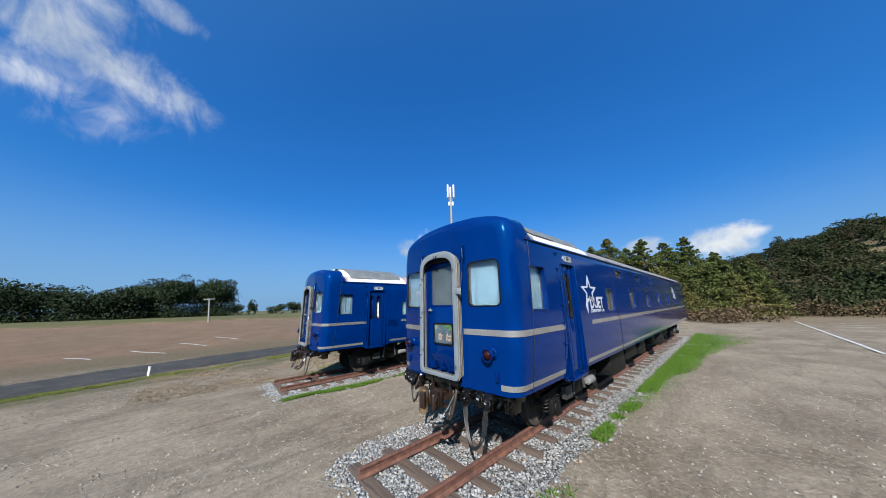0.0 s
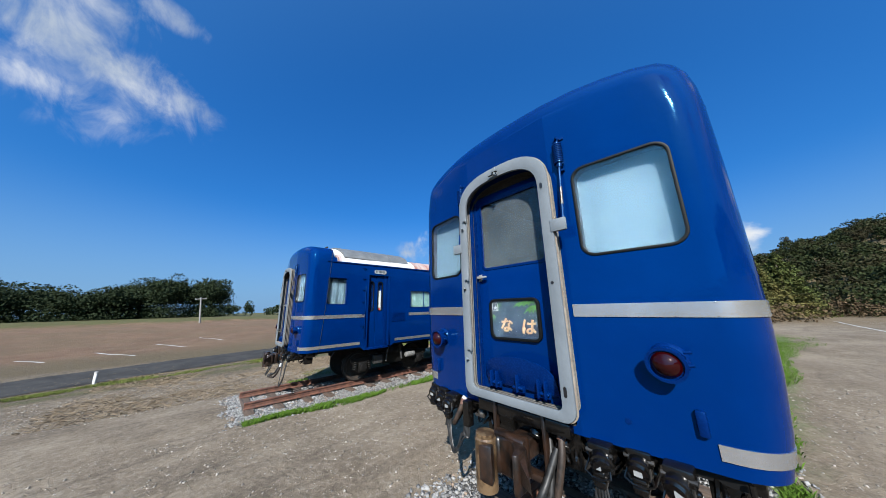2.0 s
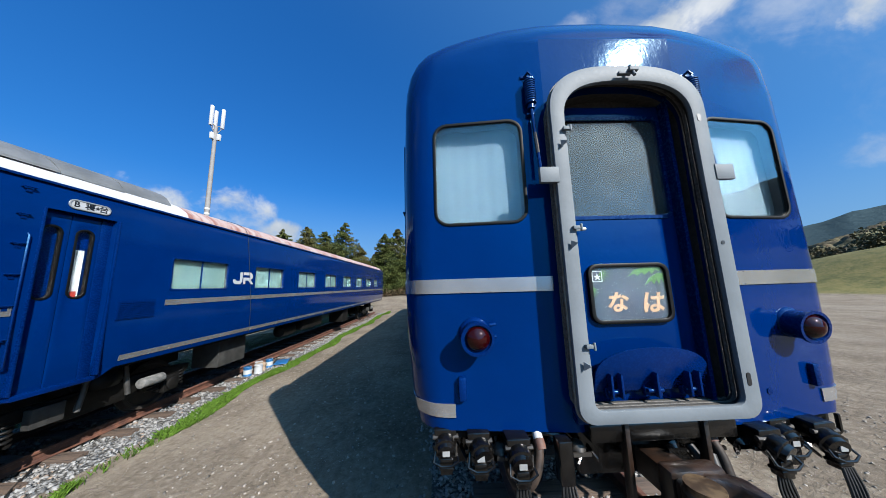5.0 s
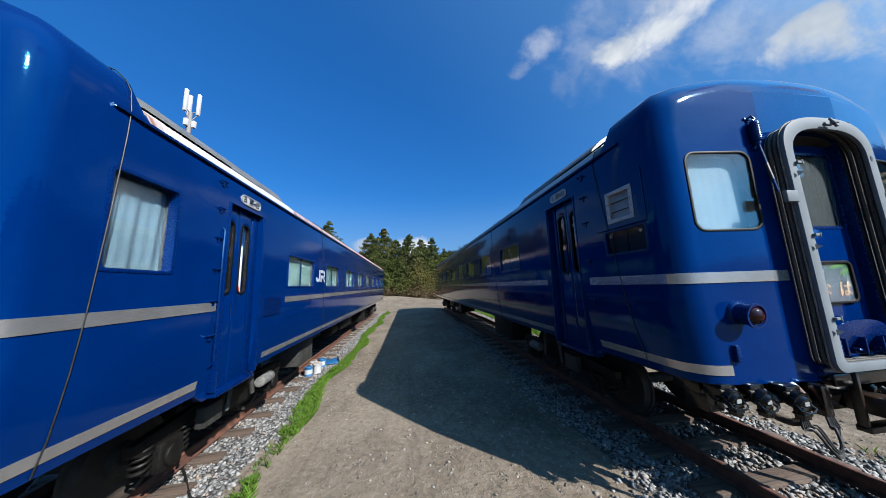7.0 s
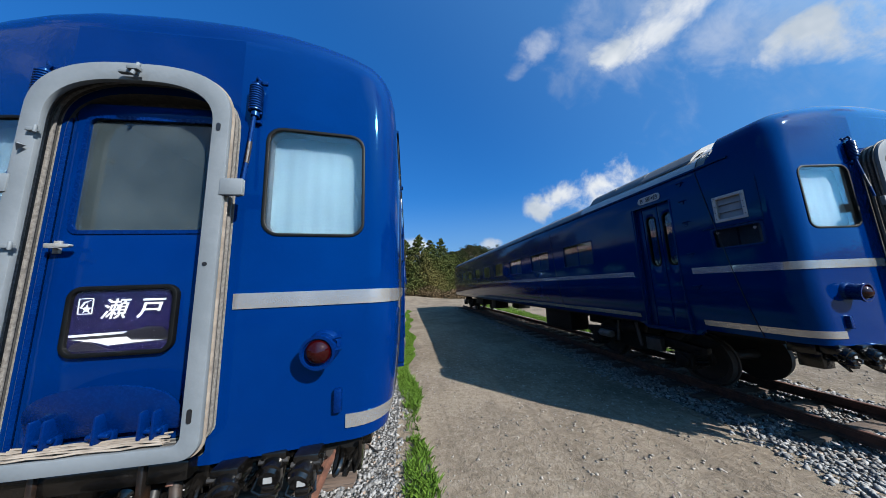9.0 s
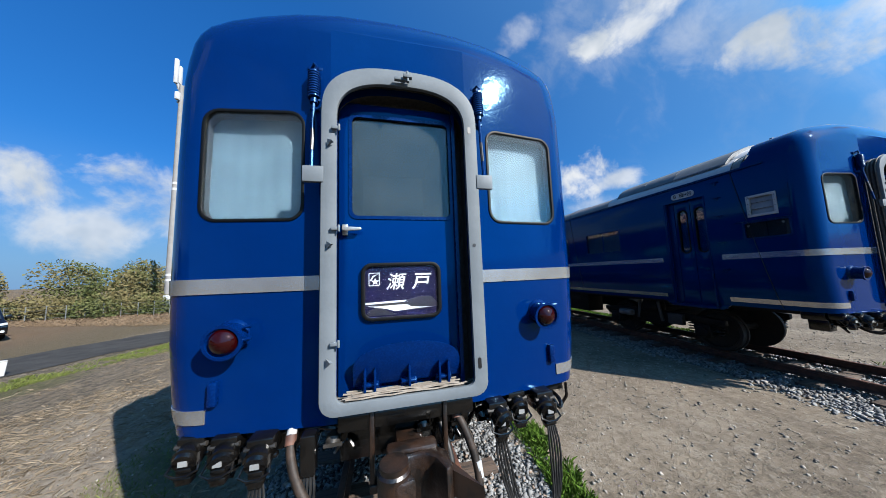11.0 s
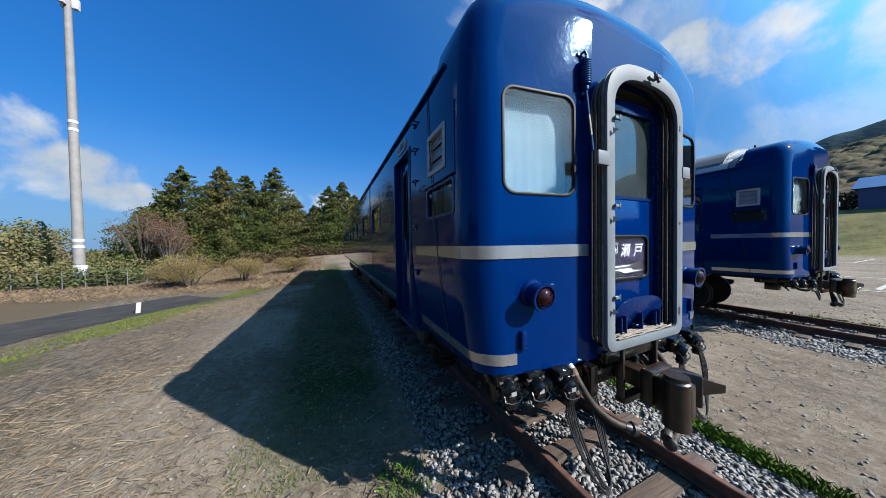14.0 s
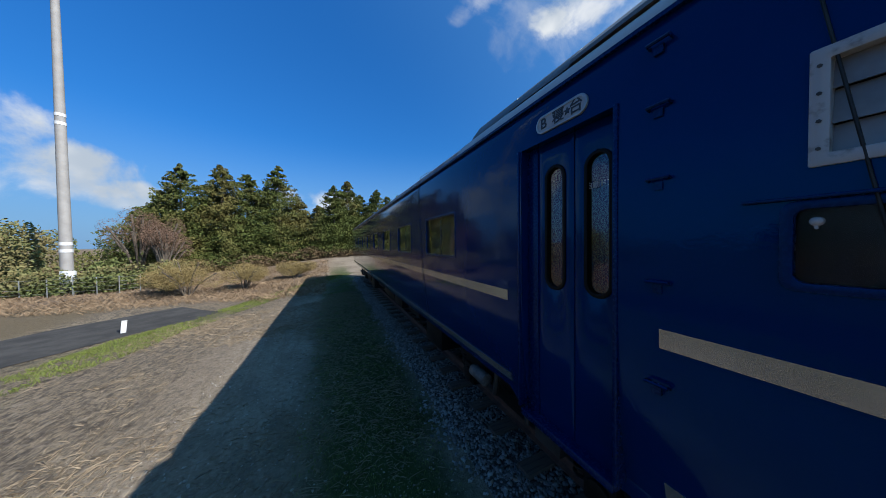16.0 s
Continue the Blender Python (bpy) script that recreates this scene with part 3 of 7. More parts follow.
def bulk(name, verts, faces, mat, smooth=False):
    """A mesh out of two arrays, for what is too many to count. faces has one width."""
    verts, faces = np.asarray(verts, np.float32), np.asarray(faces, np.int32)
    me = bpy.data.meshes.new(name)
    me.vertices.add(len(verts))
    me.vertices.foreach_set("co", verts.ravel())
    k = faces.shape[1]
    me.loops.add(faces.size)
    me.loops.foreach_set("vertex_index", faces.ravel())
    me.polygons.add(len(faces))
    me.polygons.foreach_set("loop_start", np.arange(0, faces.size, k, dtype=np.int32))
    me.update(calc_edges=True)
    me.validate()
    if smooth:
        me.shade_smooth()
    me.materials.append(mat)
    return new(name, me)


rng = np.random.default_rng(7)


def sm(a, b, x):
    t = np.clip((np.asarray(x, float) - a) / (b - a), 0, 1)
    return t * t * (3 - 2 * t)


# ---- ground ----
CAR_A, CAR_B = (0.0, 0.0, 0.22), (-7.57, -0.40, 0.08)


def height(x, y):
    """The lie of the land, which falls gently from the first track to the road."""
    x, y = np.asarray(x, float), np.asarray(y, float)
    h = -0.13 * sm(-0.5, -6.5, x) - 0.12 * sm(-6.0, -11.0, x) - 0.22 * sm(-11.0, -17.0, x) - 0.35 * sm(3, 14, y) * sm(-10, -18, x)
    h = h + 0.7 * sm(-22, -60, x) + 0.9 * sm(-72, -84, x) - 8.0 * sm(-120, -400, x)
    h = h + 1.0 * sm(26, 40, y) * sm(-30, -12, x) * sm(2, -8, x)
    # The grassy slope on the car-park side, and the wooded hill behind it.
    h = h + 6.2 * sm(39, 60, x) * sm(60, 25, y) + 42.0 * sm(100, 240, x) * sm(190, 70, y) * sm(-190, -30, y) * (0.85 + 0.15 * np.sin(y * 0.02 + 1.2))
    h = h + hill(x, y)
    h = h + 0.02 * np.sin(x * 1.7 + y * 0.6) * np.sin(y * 1.3 - x * 0.4) * sm(1.7, 3.0, np.minimum(abs(x), abs(x + 7.57)))
    return h


def hill(x, y):
    # Rises behind a line that runs from behind the coaches' far ends off to the far side of the car park.
    d = (np.asarray(y, float) - 52) * 0.83 - (np.asarray(x, float) + 4) * 0.56
    side = sm(-34, -10, x)
    bumps = 1.0 + 0.04 * np.sin(np.asarray(x, float) * 0.3 + 1.0) + 0.03 * np.sin(np.asarray(x, float) * 0.17)
    return side * bumps * (11.0 + 16.5 * sm(-10, 48, x)) * sm(2, 95, d)


def lines(*spans):
    out = []
    for a, b, n in spans:
        out += list(np.linspace(a, b, n, endpoint=False))
    return np.array(out + [spans[-1][1]])


def sheet(name, xs, ys, mat, lift=0.0):
    gx, gy = np.meshgrid(xs, ys)
    v = np.stack([gx, gy, height(gx, gy) + lift], -1).reshape(-1, 3)
    nx, ny = len(xs), len(ys)
    i = (np.arange(ny - 1)[:, None] * nx + np.arange(nx - 1)).ravel()
    return bulk(name, v, np.stack([i, i + 1, i + nx + 1, i + nx], 1), mat, True)


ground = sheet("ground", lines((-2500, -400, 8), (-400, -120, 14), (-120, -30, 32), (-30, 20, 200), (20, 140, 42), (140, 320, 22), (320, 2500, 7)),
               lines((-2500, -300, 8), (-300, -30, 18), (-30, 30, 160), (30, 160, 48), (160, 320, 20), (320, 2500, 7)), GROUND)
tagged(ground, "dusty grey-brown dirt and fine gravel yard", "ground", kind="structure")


def ribbon(name, middle, width, mat, lift, label, category, kind="structure", steps=8):
    """A strip of even width along a line of (x, y) points, laid on the ground."""
    pts = []
    for (a, b) in zip(middle, middle[1:]):
        pts += [np.array(a) + (np.array(b) - np.array(a)) * s / steps for s in range(steps)]
    pts.append(np.array(middle[-1]))
    pts = np.array(pts)
    for _ in range(6):
        pts[1:-1] = (pts[:-2] + pts[1:-1] * 2 + pts[2:]) / 4
    way = np.gradient(pts, axis=0)
    side = np.stack([-way[:, 1], way[:, 0]], 1) / np.linalg.norm(way, axis=1)[:, None]
    cols = np.linspace(-0.5, 0.5, 5)
    v = np.concatenate([np.c_[p, height(p[:, 0], p[:, 1]) + lift] for p in (pts + side * width * c for c in cols)])
    n = len(pts)
    f = [(k * n + i, k * n + i + 1, (k + 1) * n + i + 1, (k + 1) * n + i) for k in range(4) for i in range(n - 1)]
    return tagged(bulk(name, v, np.array(f)[:, ::-1], mat, True), label, category, kind=kind)


ribbon("road", [(-11.0, -34), (-14.6, -18), (-17.0, -10), (-18.9, -5), (-20.0, 0), (-21.0, 5), (-21.4, 9), (-20.9, 12.4), (-19.2, 15.2), (-16.9, 17.4)], 4.0, ASPHALT, 0.02,
       "narrow dark asphalt lane with crumbling edges", "road")


# ---- tracks ----
def rail_section():
    """Half a flat-bottomed rail, mirrored: (x, z) below the running surface."""
    half = [(0.0, 0.0), (0.024, -0.001), (0.032, -0.008), (0.032, -0.034), (0.010, -0.045), (0.008, -0.115), (0.03, -0.128), (0.062, -0.137), (0.062, -0.147)]
    return half + [(-x, z) for x, z in half[::-1] if x > 0]


def track(car, tag, start):
    x, y, z = car
    root = base("railway_track", x, y, z, "rusty rails on worn wooden sleepers in grey ballast", "track", kind="structure")
    for s in (-1, 1):
        mb = MB().prism([(s * 0.575 + a, b) for a, b in rail_section()], "y", start, 22.4)
        part("rail", mb, RUST, root, "rust-brown steel rail", smooth=30)
    for i in range(38):
        r = random.Random(i + tag)
        yy = start + 0.14 + i * 0.61 + r.uniform(-0.04, 0.04)
        ob = part("sleeper", MB().box(-1.02, 1.02, -0.1, 0.1, -0.075, 0.05), TIE, root, bevel=0.012)
        ob.location = (r.uniform(-0.05, 0.05), yy, -0.207 + r.uniform(-0.010, 0.008))
        ob.rotation_euler = (0, 0, r.uniform(-0.025, 0.025))
    return root


track(CAR_A, 100, -1.32)
track(CAR_B, 200, -0.86)


def pebbles(name, x, y, z, size, mat, seed):
    """Small angular stones: skewed, jittered blocks, one island each."""
    g = np.random.default_rng(seed)
    block = np.array([(i, j, k) for k in (-1, 1) for j in (-1, 1) for i in (-1, 1)]) * 0.8
    tri = np.array([(0, 2, 3), (0, 3, 1), (4, 5, 7), (4, 7, 6), (0, 1, 5), (0, 5, 4), (2, 6, 7), (2, 7, 3), (0, 4, 6), (0, 6, 2), (1, 3, 7), (1, 7, 5)])
    n = len(x)
    v = (block[None] * (1 + g.uniform(-0.45, 0.2, (n, 8, 1))) + g.normal(0, 0.22, (n, 8, 3))) * (np.asarray(size)[:, None, None] * g.uniform([0.85, 0.68, 0.55], [1.18, 1.0, 0.88], (n, 1, 3)))
    a, b = g.uniform(0, 6.28, n), g.uniform(-0.9, 0.9, n)
    cb, sb = np.cos(b)[:, None], np.sin(b)[:, None]
    v = np.stack([v[..., 0], v[..., 1] * cb - v[..., 2] * sb, v[..., 1] * sb + v[..., 2] * cb], -1)
    ca, sa = np.cos(a)[:, None], np.sin(a)[:, None]
    v = np.stack([v[..., 0] * ca - v[..., 1] * sa, v[..., 0] * sa + v[..., 1] * ca, v[..., 2]], -1)
    v += np.stack([x, y, z], 1)[:, None]
    f = tri[None] + 8 * np.arange(n)[:, None, None]
    return bulk(name, v.reshape(-1, 3), f.reshape(-1, 3), mat)


def ballast(car, seed, fore):
    x0, y0, z0 = car
    g = np.random.default_rng(seed)
    n = 42000
    # Denser near the open end of the track, thinning past the shoulders.
    y = y0 - fore + 24.3 * g.random(n) ** 1.75
    u = g.uniform(-1.75, 1.75, n)
    keep = g.random(n) < 1 - sm(1.25, 1.75, abs(u) + 0.25 * np.sin(y * 1.9 + seed) * 0.5)
    keep &= g.random(n) < sm(0.05 - fore, 0.7 - fore, y - y0 + 0.07 * np.sin(u * 5))
    u, y = u[keep], y[keep]
    flat = height(x0 + u, y)
    bed = np.maximum(z0 - 0.205 - flat, 0.0) * (1 - sm(1.0, 1.6, abs(u))) * sm(0.1 - fore, 0.8 - fore, y - y0)
    z = flat + bed + g.uniform(-0.012, 0.012, len(u))
    s = g.uniform(0.014, 0.033, len(u))
    tagged(pebbles("ballast", x0 + u, y, z, s, STONE, seed + 1), "loose grey crushed stone ballast", "ballast", kind="stuff")
    # The bed under the loose stones.
    us, ys = np.linspace(-1.6, 1.6, 33), np.linspace(0.2 - fore, 22.8, 160)
    gu, gy = np.meshgrid(us, ys)
    zz = height(x0 + gu, y0 + gy) + np.maximum(z0 - 0.22 - height(x0 + gu, y0 + gy), 0) * (1 - sm(1.0, 1.55, abs(gu))) * sm(0.25 - fore, 0.85 - fore, gy) * (1 - sm(22, 22.7, gy))
    zz += np.where((abs(gu) < 1.5) & (gy > 0.35 - fore), 0.006, -0.02)
    i = (np.arange(159)[:, None] * 33 + np.arange(32)).ravel()
    bed_ob = bulk("ballast_bed", np.stack([x0 + gu, y0 + gy, zz], -1).reshape(-1, 3), np.stack([i, i + 1, i + 34, i + 33], 1), BED, True)
    tagged(bed_ob, "packed grey gravel track bed", "track bed", kind="structure")


def bed_mat(N):
    c = N.node("ShaderNodeTexVoronoi", "Color", inputs={"Vector": N.at, "Scale": 28.0})
    d = N.node("ShaderNodeTexVoronoi", "Distance", inputs={"Vector": N.at, "Scale": 28.0})
    one = N.node("ShaderNodeSeparateColor", 0, inputs={0: c})
    col = N.mix(one, (0.10, 0.098, 0.095), (0.44, 0.425, 0.40))
    return {"Base Color": N.mix(N.ramp(d, 0.3, 0.6), col, (0.035, 0.033, 0.03)), "Roughness": 0.9, "Normal": N.bump(N.math("SUBTRACT", 1.0, d), 0.9, 0.03)}


BED = material("track_bed_gravel", bed_mat)
ballast(CAR_A, 11, 1.75)
ballast(CAR_B, 23, 1.35)

# ---- sleeping coaches ----
LONG = 21.3  # body length
# Half cross-section, from the skirt up over the shoulder to the crown: (half width, height over the rails)
SECTION = [(1.462, 1.09), (1.503, 1.30), (1.533, 1.62), (1.548, 2.0), (1.548, 2.4), (1.548, 2.8), (1.544, 3.15), (1.539, 3.42), (1.528, 3.58), (1.500, 3.72), (1.452, 3.82), (1.371, 3.90),
           (1.214, 3.968), (1.012, 4.018), (0.759, 4.058), (0.466, 4.074), (0.223, 4.087), (0.000, 4.092)]

# Behind the end the roof is lower, with softer shoulders.
LOW_ROOF = SECTION[:8] + [(1.52, 3.56), (1.48, 3.635), (1.40, 3.695), (1.30, 3.75), (1.15, 3.81), (0.95, 3.87), (0.70, 3.93), (0.45, 3.965), (0.20, 3.985), (0.000, 3.99)]


def half_at(z):
    for (a, za), (b, zb) in zip(SECTION, SECTION[1:]):
        if za <= z <= zb:
            return a + (b - a) * (z - za) / (zb - za)
    return SECTION[0][0]


def shrunk(d, section=SECTION):
    """The cross-section drawn in by d, round from the lower corner on one side to the other."""
    out = []
    for i, (x, z) in enumerate(section):
        a, b = section[max(i - 1, 0)], section[min(i + 1, len(section) - 1)]
        tx, tz = b[0] - a[0], b[1] - a[1]
        n = math.hypot(tx, tz)
        # The crown is drawn in a little more than the sides.
        k = d * (1.0 if z < 3.5 else 1.15)
        nx, nz = tz / n, -tx / n
        if x == 0:
            nx, nz = 0.0, 1.0
        out.append((max(x - nx * k, 0.0), z - nz * k if z > 1.1 else z))
    return out + [(-x, z) for x, z in out[::-1] if x > 1e-6]


END_R = 0.21  # rounding of the end's edges


def sweep(x):
    """How far the end wall stands back at x: a flat middle, and flanks that are folded back towards the corners."""
    return -0.035 + 0.115 * max(0.0, abs(x) - 0.5)


def swept(mb, depth=0.30):
    """Moves what lies on the end wall back with it."""
    mb.v = [(x, y + sweep(x), z) if y < depth else (x, y, z) for x, y, z in mb.v]
    return mb



def body_mesh():
    mb = MB()
    rings = [(END_R * (1 - math.sin(a)), END_R * (1 - math.cos(a))) for a in (radians(90 - 15 * i) for i in range(7))]
    rings += [(0.68, 0.0)] + [(0.78, 0.0)] + [(LONG - y, d) for y, d in rings[::-1]]
    n = len(shrunk(0))
    for y, d in rings:
        mb.v += [(x, y, z) for x, z in shrunk(d, SECTION if y < 0.7 else LOW_ROOF)]
    for k in range(len(rings) - 1):
        mb.f += [[k * n + i, k * n + (i + 1) % n, (k + 1) * n + (i + 1) % n, (k + 1) * n + i] for i in range(n)]
    last = (len(rings) - 1) * n
    # The end is closed by strips between matching points of the two halves, with edges along the folds.
    half = n // 2
    mb.f += [list(range(last, last + n))]
    ring = [mb.v[i] for i in range(n)]
    for i in range(half):
        a, b = ring[i], ring[i + 1]
        rows = []
        for x, y, z in (a, b):
            rows.append([(x, y, z)] + [(q, y, z) for q in (0.5, -0.5) if x > 0.5] + [(-x, y, z)])
        if len(rows[0]) == len(rows[1]):
            for p, q, r, t in zip(rows[0], rows[0][1:], rows[1], rows[1][1:]):
                mb.add([p, q, t, r], [(0, 1, 2, 3)] if abs(r[0]) + abs(t[0]) > 1e-6 else [(0, 1, 2)])
        else:
            (p, q, r, t), (u, v) = rows
            mb.add([p, q, u], [(0, 1, 2)]).add([q, r, v, u], [(0, 1, 2, 3)]).add([r, t, v], [(0, 1, 2)])
    return swept(mb, END_R + 0.01)


def cut(ob, cutter_mb, mat):
    """Takes the cutter's volumes out of ob; the cut faces get the cutter's material."""
    cutter = new("cutter", to_mesh("cutter", cutter_mb, mat, smooth=0))
    mod = ob.modifiers.new("cut", "BOOLEAN")
    mod.object, mod.solver, mod.material_mode = cutter, "EXACT", "TRANSFER"
    bpy.context.view_layer.update()
    me = bpy.data.meshes.new_from_object(ob.evaluated_get(bpy.context.evaluated_depsgraph_get()))
    ob.modifiers.clear()
    ob.data = me
    me.shade_smooth()
    me.set_sharp_from_angle(angle=radians(28))
    crisp = me.attributes.get("sharp_edge") or me.attributes.new("sharp_edge", "BOOLEAN", "EDGE")
    for e in me.edges:
        a, b = (me.vertices[i].co for i in e.vertices)
        if a.y < 0.1 and b.y < 0.1 and abs(abs(a.x) - 0.5) < 0.002 and abs(abs(b.x) - 0.5) < 0.002:
            crisp.data[e.index].value = True
    bpy.data.objects.remove(cutter)


def pill(y0, y1, z0, z1, n=7):
    return rrect(y0, y1, z0, z1, (y1 - y0) / 2 - 0.002, n)


def words(text, size, mat, parent, label, place, shear=0.0, name="lettering", bold=0.0, spread=1.0, wide=1.0):
    """Writing as a thin raised mesh, laid flat at a pose."""
    c = bpy.data.curves.new(name, "FONT")
    c.body, c.size, c.align_x, c.align_y, c.extrude, c.offset, c.shear, c.space_character = text, size, "CENTER", "CENTER", 0.0015, bold, shear, spread
    c.resolution_u = 3
    tmp = new("tmp", c)
    bpy.context.view_layer.update()
    me = bpy.data.meshes.new_from_object(tmp.evaluated_get(bpy.context.evaluated_depsgraph_get()))
    bpy.data.objects.remove(tmp)
    me.materials.clear()
    me.materials.append(mat)
    ob = new(name, me)
    ob.parent = parent
    ob.matrix_basis = place @ Matrix.Diagonal((wide, 1, 1, 1))
    return tagged(ob, label)


def star(cx, cz, r, inner=0.42, turn=90):
    return [(cx + (r if i % 2 == 0 else r * inner) * math.cos(radians(turn + 36 * i)), cz + (r if i % 2 == 0 else r * inner) * math.sin(radians(turn + 36 * i))) for i in range(10)]


def arch(half, z0, zs, zt, r):
    """Outline of a gangway: rounded lower corners, straight sides, a head that is flat in the middle and round at the shoulders."""
    low = [(half - r + r * math.cos(radians(a)), z0 + r + r * math.sin(radians(a))) for a in np.linspace(-90, 0, 6)]
    head = [(half * math.copysign(abs(math.cos(t)) ** 0.72, math.cos(t)), zs + (zt - zs) * math.sin(t) ** 0.78) for t in np.linspace(0, math.pi, 29)]
    return low + head + [(-x, z) for x, z in low[::-1]]


def window_y(parent, x0, x1, z0, z1, seed, name="end_window"):
    """A fixed window in the end wall: rubber seal, pane and drawn curtain."""
    w = part(name, swept(MB().ring(rrect(x0 - 0.016, x1 + 0.016, z0 - 0.016, z1 + 0.016, 0.105), rrect(x0 + 0.005, x1 - 0.005, z0 + 0.005, z1 - 0.005, 0.085), "y", -0.008, 0.03)), RUBBER, parent, "rounded window in a black rubber seal", bevel=0.004)
    pane = part("pane", swept(MB().prism(rrect(x0, x1, z0, z1, 0.09), "y", 0.004, 0.010)), GLASS, w, "clear glass pane")
    pane.visible_shadow = False
    curtain_y(w, x0 - 0.05, x1 + 0.05, z0 - 0.05, z1 + 0.02, 0.082, seed)


def curtain_y(parent, x0, x1, z0, z1, y, seed, gap=0.0):
    r = random.Random(seed)
    xs = np.linspace(x0, x1, 60)
    ph = r.uniform(0, 6)
    fold = 0.0035 * np.sin((xs - x0) * 21 + ph + 1.5 * np.sin(xs * 9)) + 0.0006 * np.sin((xs - x0) * 71 + ph)
    mb = MB()
    n = len(xs)
    zs = [z0, (z0 + z1) / 2, z1 - 0.09, z1]
    for k, z in enumerate(zs):
        s = 1.0 - 0.45 * (k / 3)
        mb.v += [(x, y + f * s + 0.006 * k, z) for x, f in zip(xs, fold)]
    for k in range(3):
        mb.f += [[k * n + i, k * n + i + 1, (k + 1) * n + i + 1, (k + 1) * n + i] for i in range(n - 1)]
    part("curtain", swept(mb), CURTAIN, parent, "pale drawn curtain", smooth=80)


def window_x(parent, s, y0, y1, z0, z1, kind, rim=None, r=0.03):
    """A side window: metal rim, pane, and what hangs behind it. s is the side, 1 or -1."""
    x = half_at((z0 + z1) / 2)
    deep = 0.05 if kind == "curtain" else 0.0
    a, b = s * (x - 0.03 - deep), s * (x + 0.006)
    w = part("side_window", MB().ring(rrect(y0 - 0.012, y1 + 0.012, z0 - 0.012, z1 + 0.012, r + 0.01), rrect(y0 + 0.018, y1 - 0.018, z0 + 0.018, z1 - 0.018, r), "x", a, b), rim or BLUE_PART, parent, "", bevel=0.003)
    pane = part("pane", MB().prism(rrect(y0, y1, z0, z1, r), "x", s * (x - 0.026 - deep), s * (x - 0.02 - deep)), DIM_GLASS if kind == "dim" else GLASS, w, "reflecting glass pane")
    pane.visible_shadow = False
    if kind == "curtain":
        mb, ys = MB(), np.linspace(y0 - 0.02, y1 + 0.02, 50)
        f = 0.006 * np.sin((ys - y0) * 30) + 0.003 * np.sin((ys - y0) * 66 + 1)
        for z, lean in ((z0 - 0.02, -0.01), (z1 + 0.02, 0.02)):
            mb.v += [(s * (x - 0.115 + q), yy + lean, z) for yy, q in zip(ys, f)]
        mb.f += [[i, i + 1, 50 + i + 1, 50 + i] for i in range(49)]
        part("curtain", mb, CURTAIN, w, "pale folded curtain", smooth=80)
    elif kind == "dim":
        # A dark sheet behind the pane stands for the unlit compartment.
        part("dark_back", MB().box(*sorted((s * (x - 0.12), s * (x - 0.105))), y0 - 0.02, y1 + 0.02, z0 - 0.02, z1 + 0.02), UNLIT_BACK, w)
        part("curtain_edge", MB().box(*sorted((s * (x - 0.09), s * (x - 0.07))), y0 - 0.01, y0 + 0.085, z0 - 0.01, z1 + 0.01), CREAM, w, "grey curtain drawn to one end", bevel=0.006)
        part("divider", MB().box(*sorted((s * (x - 0.05), s * (x - 0.03))), (y0 + y1) / 2 - 0.006, (y0 + y1) / 2 + 0.006, z0, z1), RUBBER, w)
        for yy in (y0 + 0.085, y1 - 0.06):
            part("catch", MB().lathe((s * (x - 0.024), yy, z1 - 0.06), (s * (x - 0.002), yy, z1 - 0.06), [(0, 0.016), (0.5, 0.015), (0.9, 0.009), (1, 0.002)], 12).box(*sorted((s * (x - 0.022), s * (x - 0.012))), yy - 0.004, yy + 0.004, z1 - 0.085, z1 - 0.06), WHITE_PAINT, w, "small white window catch")
        part("rain_ledge", MB().box(*sorted((s * (x - 0.004), s * (x + 0.02))), y0 - 0.02, y1 + 0.10, z1 + 0.014, z1 + 0.026), BLUE_PART, w, bevel=0.003)
        part("panel_edge", MB().box(*sorted((s * (x - 0.004), s * (x + 0.005))), y0 - 0.025, y0 - 0.014, z1 + 0.026, z1 + 0.58), BLUE_PART, w)
    elif kind:
        part("blind", MB().box(*sorted((s * (x - 0.10), s * (x - 0.085))), y0 - 0.02, y1 + 0.02, z0 - 0.02, z1 + 0.02), kind, w)
        if y1 - y0 > 0.9:
            part("mullion", MB().box(*sorted((s * (x - 0.05), s * (x - 0.03))), (y0 + y1) / 2 - 0.008, (y0 + y1) / 2 + 0.008, z0, z1), BLUE_PART, w)
    return w


def side_stripe(parent, s, spans, z, tall=0.095):
    for y0, y1 in spans:
        x0, x1 = half_at(z - tall / 2), half_at(z + tall / 2)
        mb = MB().add([(s * x0, y0, z - tall / 2), (s * (x0 + 0.006), y0, z - tall / 2), (s * (x1 + 0.006), y0, z + tall / 2), (s * x1, y0, z + tall / 2),
                       (s * x0, y1, z - tall / 2), (s * (x0 + 0.006), y1, z - tall / 2), (s * (x1 + 0.006), y1, z + tall / 2), (s * x1, y1, z + tall / 2)],
                      [(0, 1, 2, 3), (4, 7, 6, 5), (0, 4, 5, 1), (1, 5, 6, 2), (2, 6, 7, 3), (3, 7, 4, 0)])
        part("stripe", mb, SILVER, parent, "polished metal trim strip", smooth=0)


